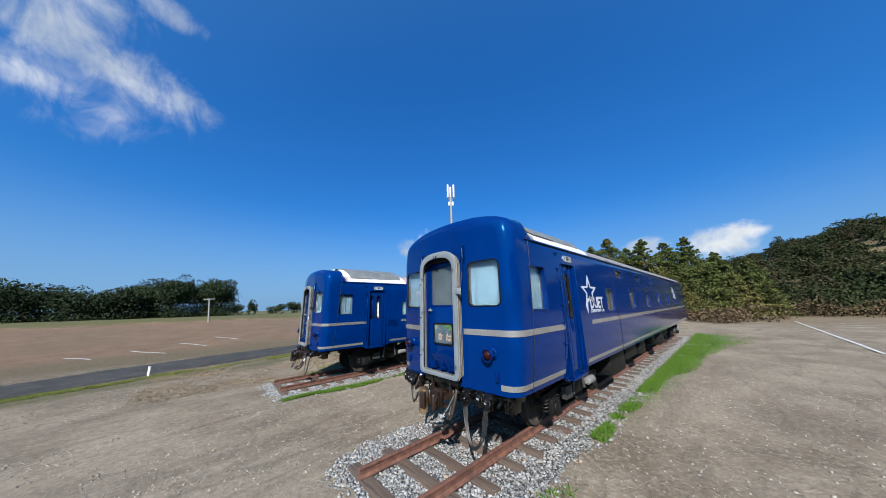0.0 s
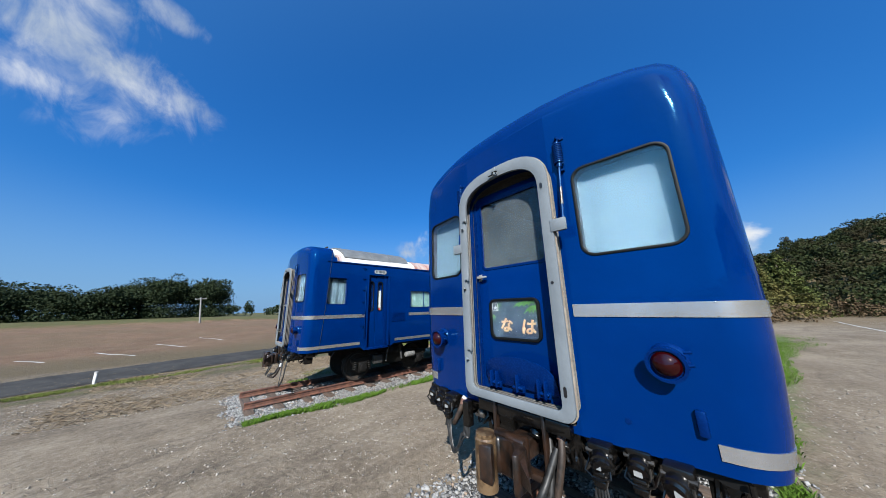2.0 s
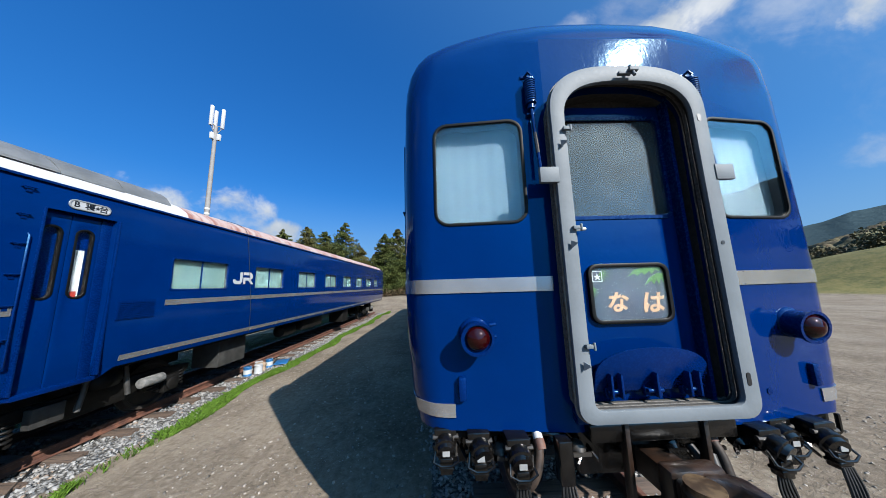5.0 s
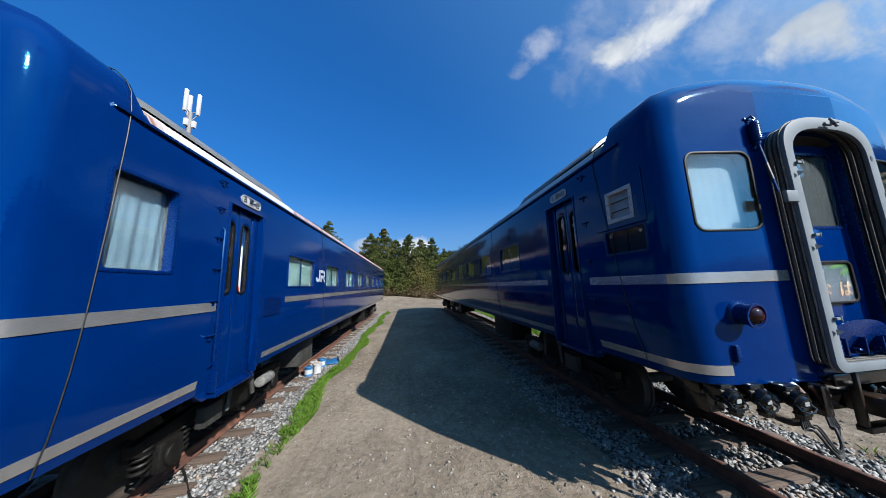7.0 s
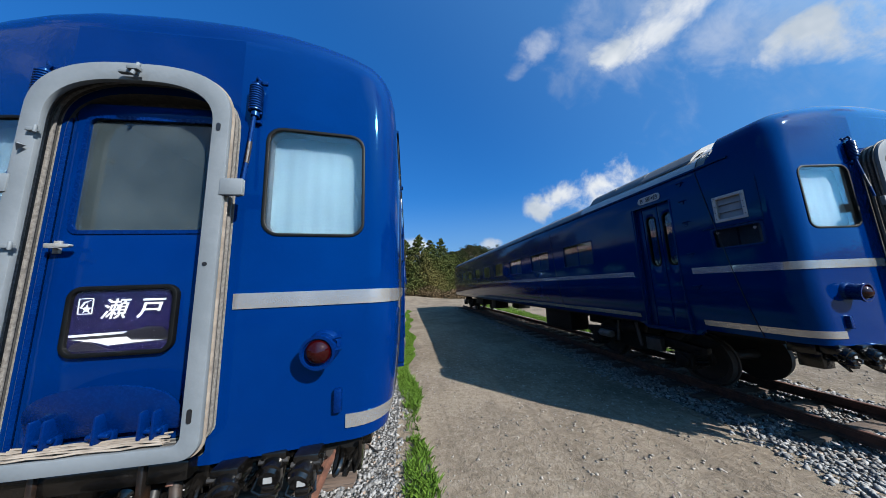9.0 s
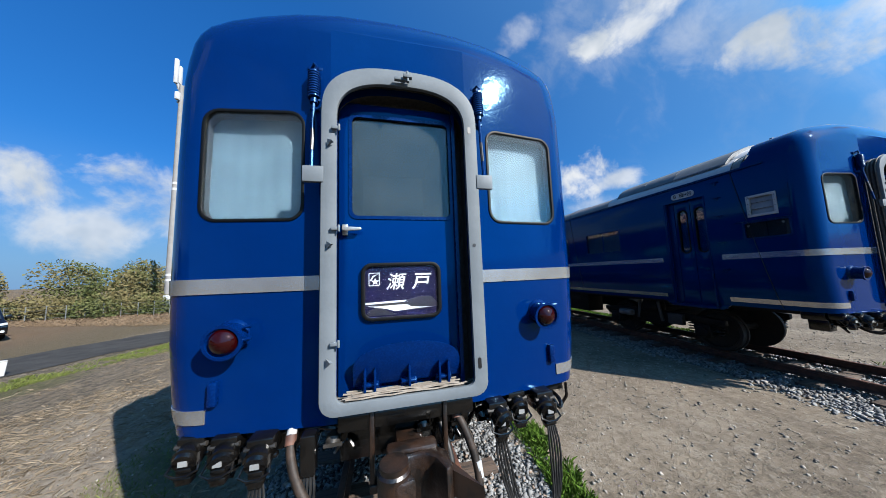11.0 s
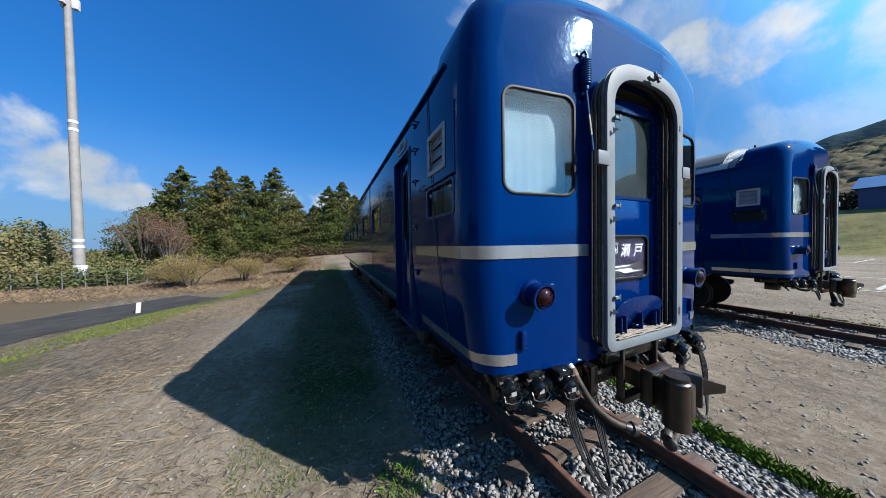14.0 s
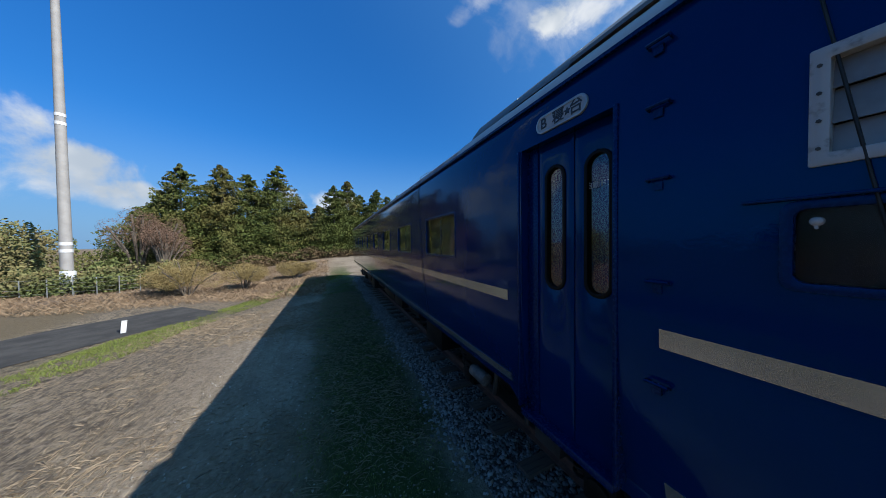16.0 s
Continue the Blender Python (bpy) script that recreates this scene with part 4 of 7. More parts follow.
def corner_stripe(parent, s, x_in, z, tall=0.095):
    """The stripe across the end wall, bent round the corner onto the side."""
    def at(zz, out):
        h = half_at(zz)
        pts = [(x_in, 0.0 - out)]
        pts += [(h - END_R + (END_R + out) * math.cos(a), END_R - (END_R + out) * math.sin(a)) for a in (radians(90 - 15 * i) for i in range(7))]
        return pts + [(h + out, 0.36)]
    mb = MB()
    for zz in (z - tall / 2, z + tall / 2):
        for out in (0.0, 0.007):
            mb.v += [(s * x, y, zz) for x, y in at(zz, out)]
    n = len(at(z, 0))
    for i in range(n - 1):
        mb.f += [[n + i, n + i + 1, 3 * n + i + 1, 3 * n + i], [i, i + 1, n + i + 1, n + i], [2 * n + i, 3 * n + i, 3 * n + i + 1, 2 * n + i + 1]]
    mb.f += [[0, n, 3 * n, 2 * n]]
    st = part("stripe", swept(mb), SILVER, parent, "polished metal trim strip", smooth=50)
    if x_in < 1.0:
        for k in range(5):
            for dz in (-0.041, 0.041):
                x = x_in + 0.03 + k * 0.19
                part("rivet", MB().lathe((s * x, sweep(x) - 0.006, z + dz), (s * x, sweep(x) - 0.012, z + dz), [(0, 0.004), (0.7, 0.003), (1, 0.001)], 6), SILVER, st)


def tail_lamp(parent, s):
    lamp = part("tail_lamp", MB().lathe((s * 1.07, 0.04, 1.675), (s * 1.07, -0.115, 1.66), [(0, 0.108), (0.2, 0.104), (0.3, 0.09), (0.86, 0.088), (0.88, 0.103), (1.0, 0.103), (1.0, 0.086), (0.9, 0.08)], 28), BLUE_PART, parent, "round blue tail lamp housing")
    lamp.location.y = sweep(1.07) - 0.01
    part("lens", MB().lathe((s * 1.07, -0.085, 1.663), (s * 1.07, -0.15, 1.657), [(0, 0.081), (0.35, 0.074), (0.7, 0.053), (0.92, 0.025), (1, 0.004)], 24), RED_LENS, lamp, "dark red domed lens")
    for z in (1.735, 1.66):
        part("bolt", MB().cyl((s * 1.07 + 0.085, -0.06, z), (s * 1.07 + 0.125, -0.06, z + 0.005), 0.011, n=8), BLUE_PART, lamp)


def door_plane(ob, y):
    """Brings a part of the end door to its place: nearly flush with the end wall."""
    ob.location, ob.scale = (0.025, y, 0.106), (0.946, 1.0, 0.946)
    return ob


def gangway(parent, sign):
    outer, inner = arch(0.53, 1.195, 3.10, 3.455, 0.09), arch(0.437, 1.265, 3.06, 3.338, 0.05)
    g = part("gangway_plate", MB().ring(outer, inner, "y", -0.175, -0.145), GREY, parent, "light grey painted steel gangway faceplate", bevel=0.005, smooth=24)
    # Folded bellows behind the plate; every other fold is darkened for the shade between.
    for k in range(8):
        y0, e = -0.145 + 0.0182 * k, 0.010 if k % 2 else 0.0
        part("bellows_fold", MB().ring(arch(0.515 - e, 1.22, 3.10, 3.435, 0.08), arch(0.49 + e, 1.243, 3.09, 3.405, 0.05), "y", y0, y0 + 0.0165), SHADED_CANVAS if k % 2 else CANVAS, g, bevel=0.005)
    part("canvas_edge", MB().ring(arch(0.538, 1.188, 3.10, 3.462, 0.09), arch(0.505, 1.235, 3.09, 3.42, 0.05), "y", -0.144, -0.136), FRAYED, g, "pale frayed canvas edge")
    for s in (-1, 1):
        part("lug", MB().box(s * 0.575 - 0.062, s * 0.575 + 0.062, -0.182, -0.15, 2.618, 2.722), GREY, g, bevel=0.005, smooth=24)
    # Latches on the inner edge and small holes in the plate.
    for z in (1.62, 2.32, 2.98):
        part("latch", MB().box(-0.465, -0.415, -0.198, -0.176, z - 0.011, z + 0.011).cyl((-0.418, -0.196, z - 0.022), (-0.418, -0.196, z + 0.022), 0.008, n=8), GREY, g, bevel=0.004)
        part("wedge", MB().add([(-0.49, -0.19, z - 0.13), (-0.45, -0.19, z - 0.10), (-0.46, -0.22, z - 0.10), (-0.49, -0.19, z - 0.08)], [(0, 1, 2), (0, 2, 3), (1, 3, 2), (0, 3, 1)]), GREY, g)
    part("latch", MB().box(-0.06, 0.03, -0.215, -0.19, 3.355, 3.375).cyl((0.03, -0.23, 3.33), (0.03, -0.2, 3.43), 0.011, n=8).box(0.0, 0.06, -0.235, -0.205, 3.365, 3.39), GREY, g, bevel=0.003)
    for z, h in ((1.40, 0.06), (2.2, 0.012), (3.05, 0.04)):
        part("slot", MB().prism(rrect(0.462, 0.486, z - h / 2, z + h / 2 + 0.012, 0.0115, 4), "y", -0.1775, -0.170), PLATE_BLACK, g)
    # Spring rods on both sides.
    for s in (-1, 1):
        x = s * 0.605
        rod = part("spring_rod", MB().cyl((x, -0.06, 3.22), (x - s * 0.005, -0.11, 2.74), 0.012, n=8), BLUE_PART, parent, "rod with a wound spring that holds the gangway up")
        mb = MB()
        pts = [(x + 0.034 * math.cos(a), -0.055 + 0.034 * math.sin(a), 3.25 + 0.19 * a / (2 * math.pi * 11)) for a in np.linspace(0, 2 * math.pi * 11, 110)]
        part("spring", mb.tube(pts, 0.009, 6), BLUE_PART, rod)
        part("spring_core", MB().cyl((x, -0.055, 3.22), (x, -0.055, 3.46), 0.026, n=12), BLUE_PART, rod)
        part("hook", MB().tube([(x, -0.055, 3.46), (x + 0.02, -0.055, 3.49), (x, -0.05, 3.52), (x - 0.02, -0.03, 3.50), (x, 0.0, 3.52)], 0.011, 6), BLUE_PART, rod)
        part("hook_bracket", MB().box(x - 0.05, x + 0.05, -0.03, 0.02, 3.49, 3.515), BLUE_PART, rod, bevel=0.004)
        part("guide", MB().box(x - 0.03, x + 0.03, -0.05, 0.02, 3.18, 3.2), BLUE_PART, rod, bevel=0.004)
        part("turnbuckle", MB().cyl((x - s * 0.002, -0.08, 3.02), (x - s * 0.003, -0.098, 2.86), 0.013, n=8), COUPLER, rod)
    # The end door.
    door = part("end_door", MB().ring(rrect(-0.50, 0.385, 1.14, 3.35, 0.02), rrect(-0.41, 0.347, 2.462, 3.245, 0.045), "y", 0.135, 0.175), BLUE, parent, "blue sliding end door with a window and a train-name sign", bevel=0.003)
    near = -0.03 if sign == "navy" else 0.0
    door_plane(door, near - 0.125)
    pane = part("pane", MB().prism(rrect(-0.415, 0.352, 2.457, 3.25, 0.05), "y", 0.15, 0.156), DUSTY_GLASS if sign == "navy" else DOOR_GLASS, door, "dusty glass pane")
    pane.visible_shadow = False
    part("trim", MB().ring(rrect(-0.43, 0.367, 2.442, 3.265, 0.06), rrect(-0.405, 0.342, 2.467, 3.24, 0.045), "y", 0.128, 0.137), BLUE_PART, door)
    h = part("door_handle", MB().box(-0.475, -0.435, 0.122, 0.135, 2.32, 2.40), CHROME, door, "pale metal door handle", bevel=0.004)
    part("lever", MB().prism([(-0.47, 2.35), (-0.44, 2.345), (-0.345, 2.352), (-0.335, 2.362), (-0.345, 2.372), (-0.47, 2.378)], "y", 0.078, 0.1).cyl((-0.455, 0.09, 2.362), (-0.455, 0.13, 2.362), 0.014, n=10), CHROME, h, bevel=0.004)
    part("door_post", MB().box(-0.455, -0.425, 0.06, 0.13, 1.16, 3.30).cyl((-0.47, 0.05, 1.16), (-0.47, 0.05, 3.28), 0.014, n=8), BLUE_PART, parent).location.y = -0.07
    part("door_post", MB().box(0.375, 0.40, 0.05, 0.17, 1.16, 3.32), BLUE_PART, parent).location.y = -0.1
    # The folded foot plate on its hinges.
    dome = [(-0.40, 1.27), (0.355, 1.27)] + [(-0.0225 + 0.3775 * math.cos(t), 1.36 + 0.20 * math.sin(t) ** 0.7) for t in np.linspace(0.12, math.pi - 0.12, 16)]
    mb = MB().prism(dome, "y", 0.05, 0.065)
    mb.v = [(x, y - 0.085 * (z - 1.27) / 0.3, z) for x, y, z in mb.v]
    plate = part("foot_plate", mb, BLUE_PART, parent, "folded-up blue foot plate", bevel=0.004)
    door_plane(plate, near - 0.075)
    for x, gaps in ((-0.28, (-0.037, 0.028)), (-0.02, (0.0,)), (0.23, (-0.037, 0.028))):
        mb = MB().cyl((x - 0.055, 0.01, 1.285), (x + 0.05, 0.01, 1.285), 0.015, n=8).box(x - 0.06, x + 0.055, 0.02, 0.05, 1.245, 1.30)
        for o in gaps:
            mb.prism([(x + o - 0.008, 1.25), (x + o + 0.008, 1.25), (x + o + 0.008, 1.385), (x + o, 1.40), (x + o - 0.008, 1.385)], "y", -0.022, 0.05)
        part("hinge", mb, BLUE_PART, plate, bevel=0.004)
    part("threshold", MB().box(-0.5, 0.42, -0.02, 0.1, 1.15, 1.235), BLUE_PART, parent, bevel=0.006).location.y = -0.06
    splits = random.Random(3)
    for k in range(9 if sign == "navy" else 0):
        strip = MB()
        y0, z0, x0 = -0.165 + 0.011 * k, 1.280 + 0.004 * (k % 3), splits.uniform(-0.41, -0.3)
        strip.tube([(x, y0 + splits.uniform(-0.006, 0.006), z0 + splits.uniform(-0.005, 0.007)) for x in np.linspace(x0, splits.uniform(0.3, 0.41), 9)], splits.uniform(0.004, 0.007), 5)
        part("frayed_strip", strip, FRAYED, parent, "frayed pale canvas strip along the sill")
    return door


def name_sign(door, which):
    x0, x1, z0, z1 = -0.335, 0.262, 1.70, 2.135
    s = part("name_sign", MB().ring(rrect(x0 - 0.022, x1 + 0.022, z0 - 0.022, z1 + 0.022, 0.082), rrect(x0 + 0.008, x1 - 0.008, z0 + 0.008, z1 - 0.008, 0.055), "y", 0.108, 0.14), RUBBER, door, "", bevel=0.006)
    s.location, s.scale = (-0.018, 0.0, 0.232), (0.917, 1.0, 0.872)
    up = pose(0, 0, 0, 90, 0, 0)

    def flat(name, poly, mat, y):
        part(name, MB().prism(poly, "y", y, 0.13), mat, s, smooth=0)

    if which == "navy":
        tagged(s, "navy train-name sign with white letters and a waterline")
        flat("board", rrect(x0, x1, z0, z1, 0.06), SIGN_NAVY, 0.127)
        words("瀬", 0.150, SIGN_WHITE, s, "white letters", pose(-0.095, 0.1255, 1.985) @ up, 0.2, bold=0.0008)
        words("戸", 0.150, SIGN_WHITE, s, "white letters", pose(0.115, 0.1255, 1.985) @ up, 0.2, bold=0.002)
        flat("hill", [(x0 + 0.01, 1.80), (-0.25, 1.79), (-0.2, 1.80), (-0.15, 1.775), (-0.08, 1.75), (0.1, 1.755), (x1 - 0.01, 1.77), (x1 - 0.01, 1.80), (0.2, 1.86), (0.12, 1.865), (0.0, 1.84), (-0.03, 1.815), (-0.1, 1.825)][::-1], SIGN_DARK, 0.1262)
        flat("water", [(x0 + 0.01, 1.828), (0.0, 1.838), (-0.02, 1.822), (x0 + 0.01, 1.812)][::-1], SIGN_WHITE, 0.1254)
        flat("water", [(x0 + 0.02, 1.80), (-0.23, 1.795), (0.0, 1.802), (0.03, 1.778), (0.22, 1.768), (0.05, 1.76), (-0.1, 1.748), (-0.16, 1.77), (-0.24, 1.785)][::-1], SIGN_WHITE, 0.1252)
        flat("hill", [(x0 + 0.01, 1.72), (-0.3, 1.765), (-0.24, 1.785), (-0.18, 1.765), (-0.12, 1.735), (-0.08, 1.72)][::-1], SIGN_DARK, 0.1248)
        part("badge", MB().ring(rrect(-0.30, -0.215, 1.965, 2.075, 0.008, 2), rrect(-0.294, -0.221, 1.971, 2.069, 0.006, 2), "y", 0.1254, 0.13), SIGN_WHITE, s)
        flat("badge_star", star(-0.25, 2.0, 0.033), SIGN_WHITE, 0.1254)
        flat("badge_tail", [(-0.29, 2.01), (-0.27, 2.05), (-0.225, 2.062), (-0.262, 2.04), (-0.28, 2.005)], SIGN_WHITE, 0.1254)
    else:
        tagged(s, "dusty blue train-name sign with cream letters and palm leaves")
        flat("board", rrect(x0, x1, z0, z1, 0.06), SIGN_BLUE, 0.127)
        words("な", 0.172, SIGN_CREAM, s, "cream letters", pose(-0.145, 0.1255, 1.835) @ up, 0.15, bold=0.0050)
        words("は", 0.182, SIGN_CREAM, s, "cream letters", pose(0.130, 0.1255, 1.825) @ up, 0.15, bold=0.0050)
        flat("palm_leaf", [(-0.04, 2.045), (0.02, 2.10), (0.10, 2.12), (0.24, 2.12), (0.22, 2.085), (0.19, 2.10), (0.16, 2.065), (0.14, 2.09), (0.10, 2.055), (0.08, 2.08), (0.04, 2.05), (0.02, 2.07)][::-1], SIGN_GREEN, 0.1258)
        flat("palm_leaf", [(0.09, 1.975), (0.13, 2.03), (0.20, 2.07), (0.25, 2.07), (0.245, 1.99), (0.225, 2.03), (0.205, 1.98), (0.19, 2.02), (0.165, 1.98), (0.15, 2.01)][::-1], SIGN_GREEN, 0.1252)
        for k in range(9):
            a = radians(-95 + k * 17)
            flat("frond", [(-0.262, 2.07), (-0.262 + 0.09 * math.cos(a), 2.09 + 0.09 * math.sin(a)), (-0.255, 2.085)], SIGN_GREEN, 0.1256)
            if k < 5:
                flat("frond", [(-0.325, 1.96), (-0.325 + 0.055 * math.cos(a + 0.3), 1.955 + 0.07 * math.sin(a + 0.3)), (-0.318, 1.97)], SIGN_GREEN, 0.1256)
        part("badge", MB().ring(rrect(-0.318, -0.238, 2.01, 2.10, 0.008, 2), rrect(-0.312, -0.244, 2.016, 2.094, 0.006, 2), "y", 0.1246, 0.13), SIGN_WHITE, s)
        flat("badge_star", star(-0.276, 2.05, 0.03), SIGN_WHITE, 0.1246)
    pane = part("pane", MB().prism(rrect(x0, x1, z0, z1, 0.06), "y", 0.117, 0.120), SIGN_GLASS, s)
    pane.visible_shadow = False


def side_door(parent, s, y0, y1):
    """A recessed folding door: two leaves, each with a tall rounded window, and the step below."""
    x = 1.548
    z0, z1 = 1.05, 3.215
    d = part("folding_door", MB().box(*sorted((s * (x - 0.16), s * (x - 0.15))), y0, y1, z0, z1), BLUE_PART, parent, "blue folding entrance door in a recess")
    mid = (y0 + y1) / 2 - 0.07
    part("jamb", MB().box(*sorted((s * (x - 0.15), s * (x - 0.07))), y1 - 0.115, y1, z0, z1), BLUE_PART, parent, bevel=0.004)
    for k, (a, b) in enumerate(((y0 - 0.03, mid - 0.004), (mid + 0.004, y1 - 0.115))):
        leaf = part("leaf", MB().ring(rrect(a, b, z0, z1, 0.004, 7), pill((a + b) / 2 - 0.085, (a + b) / 2 + 0.085, 2.11, 3.025), "x", s * (x - 0.115), s * (x - 0.08)), BLUE, d, bevel=0.003)
        part("seal", MB().ring(pill((a + b) / 2 - 0.095, (a + b) / 2 + 0.095, 2.10, 3.035), pill((a + b) / 2 - 0.07, (a + b) / 2 + 0.07, 2.125, 3.01), "x", s * (x - 0.12), s * (x - 0.072)), RUBBER, d, bevel=0.004)
        pane = part("pane", MB().prism(pill((a + b) / 2 - 0.085, (a + b) / 2 + 0.085, 2.11, 3.025), "x", s * (x - 0.10), s * (x - 0.095)), GLASS, d, "narrow rounded door pane")
        pane.visible_shadow = False
        if k and s > 0:
            part("door_note", MB().box(*sorted((s * (x - 0.14), s * (x - 0.125))), (a + b) / 2 - 0.04, (a + b) / 2 + 0.05, 2.1, 2.75), WHITE_PAINT, d)
            part("red_tag", MB().box(*sorted((s * (x - 0.123), s * (x - 0.118))), (a + b) / 2 - 0.03, (a + b) / 2 + 0.03, 2.12, 2.2), RED_MARK, d)
        if k == 0 and s < 0:
            words("自動ドア", 0.045, SIGN_WHITE, d, "white letters", pose(s * (x - 0.093), (a + b) / 2, 2.82) @ pose(0, 0, 0, 90, 0, 90 * s))
    # Step skirt below the sill.
    mb = MB().prism([(y0 - 0.2, 1.12), (y0 - 0.06, 0.99), (y1 + 0.12, 0.99), (y1 + 0.32, 1.12)], "x", s * 1.36, s * 1.462)
    part("step_skirt", mb, BLUE, parent, bevel=0.006)
    part("sill", MB().box(*sorted((s * 1.34, s * 1.553)), y0 - 0.01, y1 + 0.01, 1.0, 1.055), BLUE_PART, parent, "worn blue door sill", bevel=0.006)
    for yy, zz in ((y0 - 0.02, 2.9), (y1 + 0.03, 2.9)):
        part("door_post", MB().box(*sorted((s * (x - 0.1), s * (x + 0.008))), yy - 0.012, yy + 0.012, 1.06, 3.22), BLUE_PART, parent, bevel=0.004)
    # Pill-shaped class plate over the door.
    c = (y0 + y1) / 2 + (0.03 if s > 0 else -0.015)
    pl = part("class_plate", MB().prism(rrect(c - 0.2, c + 0.2, 3.28, 3.385, 0.051), "x", s * 1.47, s * 1.55), SIGN_WHITE, parent, "small white class plate with black letters")
    part("plate_rim", MB().ring(rrect(c - 0.212, c + 0.212, 3.268, 3.397, 0.063), rrect(c - 0.195, c + 0.195, 3.285, 3.38, 0.046), "x", s * 1.47, s * 1.555), CHROME, pl, bevel=0.002)
    for text, dy in (("B", -0.14), ("寝", -0.01), ("台", 0.13)):
        words(text, 0.105, PLATE_BLACK, pl, "black letters", pose(s * 1.552, c + s * dy, 3.333) @ pose(0, 0, 0, 90, 0, 90 * s), bold=0.001)
    part("plate_star", MB().prism(star(c + s * 0.065, 3.333, 0.03), "x", s * 1.53, s * 1.553), PLATE_BLACK, pl)
    return d


def footholds(parent, s, y, heights):
    for z in heights:
        part("foothold", MB().tube([(s * 1.52, y - 0.05, z), (s * 1.57, y - 0.05, z + 0.01), (s * 1.57, y + 0.04, z + 0.01), (s * 1.52, y + 0.04, z)], 0.009, 6).box(*sorted((s * 1.52, s * 1.555)), y - 0.02, y + 0.02, z - 0.045, z - 0.005), BLUE_PART, parent, bevel=0.0)


def steps_and_grips(parent, s, y):
    """Grip irons that climb the side beside the door, and a rail."""
    footholds(parent, s, y, (1.68, 2.04, 2.39, 2.74, 3.08, 3.40))
    part("grab_rail", MB().tube([(s * 1.52, y + 0.06, 1.35), (s * 1.565, y + 0.06, 1.4), (s * 1.565, y + 0.06, 2.85), (s * 1.52, y + 0.06, 2.9)], 0.011, 6), BLUE_PART, parent)


def bogie(parent, y):
    """A two-axle truck: wheels, axles, side frames, springs, boxes."""
    b = part("bogie", MB().box(-0.45, 0.45, y - 0.22, y + 0.22, 0.42, 0.72).box(-0.95, 0.95, y - 0.13, y + 0.13, 0.55, 0.82), UNDER, parent, "black two-axle truck, greasy and dusty", bevel=0.02)
    for dy in (-1.05, 1.05):
        part("axle", MB().cyl((-0.95, y + dy, 0.43), (0.95, y + dy, 0.43), 0.075, n=14), WHEEL, b)
        for s in (-1, 1):
            part("wheel", MB().lathe((s * 0.52, y + dy, 0.43), (s * 0.66, y + dy, 0.43), [(0, 0.12), (0.0, 0.455), (0.22, 0.455), (0.25, 0.43), (0.95, 0.425), (0.95, 0.37), (0.6, 0.34), (0.55, 0.16), (1.0, 0.14), (1.0, 0.02)], 36), WHEEL, b, "steel wheel with a worn rim")
            part("axle_box", MB().box(*sorted((s * 0.86, s * 1.08)), y + dy - 0.14, y + dy + 0.14, 0.30, 0.58).cyl((s * 1.07, y + dy, 0.43), (s * 1.12, y + dy, 0.43), 0.11, n=16), UNDER, b, bevel=0.015)
            for q in (-0.22, 0.22):
                mb = MB()
                pts = [(s * 0.97 + 0.07 * math.cos(a), y + dy + q + 0.07 * math.sin(a), 0.36 + 0.30 * a / (2 * math.pi * 5)) for a in np.linspace(0, 2 * math.pi * 5, 60)]
                part("coil_spring", mb.tube(pts, 0.017, 6), UNDER, b)
    for s in (-1, 1):
        prof = [(y - 1.42, 0.60), (y - 1.3, 0.52), (y - 0.7, 0.60), (y - 0.35, 0.42), (y + 0.35, 0.42), (y + 0.7, 0.60), (y + 1.3, 0.52), (y + 1.42, 0.60), (y + 1.42, 0.70), (y + 0.75, 0.76), (y - 0.75, 0.76), (y - 1.42, 0.70)]
        part("side_beam", MB().prism(prof, "x", s * 0.93, s * 1.03), UNDER, b, bevel=0.012)
        part("air_spring", MB().lathe((s * 0.98, y, 0.74), (s * 0.98, y, 1.0), [(0, 0.22), (0.3, 0.25), (0.6, 0.24), (1, 0.2)], 20), RUBBER, b)
        for q in (-1, 1):
            part("damper", MB().cyl((s * 1.12, y + q * 0.3, 0.52), (s * 1.12, y + q * 0.22, 0.98), 0.035, n=10), BOX_GREY, b)
        part("brake_cylinder", MB().cyl((s * 1.14, y + 0.45, 0.62), (s * 1.14, y + 0.8, 0.62), 0.085, n=14), GEAR_PALE, b, bevel=0.01)
        part("brake_box", MB().box(*sorted((s * 1.06, s * 1.17)), y - 0.75, y - 0.45, 0.5, 0.74), BOX_GREY, b, bevel=0.01)


def hose(a, sag, b, out, n=14):
    a, b = Vector(a), Vector(b)
    pts = []
    for i in range(n + 1):
        t = i / n
        p = a.lerp(b, t)
        pts.append((p.x, p.y - out * math.sin(math.pi * t), p.z - sag * (1 - (2 * t - 1) ** 2)))
    return pts


def smoothed(pts, times=2):
    """Rounds a line of points by cutting its corners."""
    pts = [Vector(p) for p in pts]
    for _ in range(times):
        out = [pts[0]]
        for a, b in zip(pts, pts[1:]):
            out += [a.lerp(b, 0.25), a.lerp(b, 0.75)]
        pts = out + [pts[-1]]
    return pts


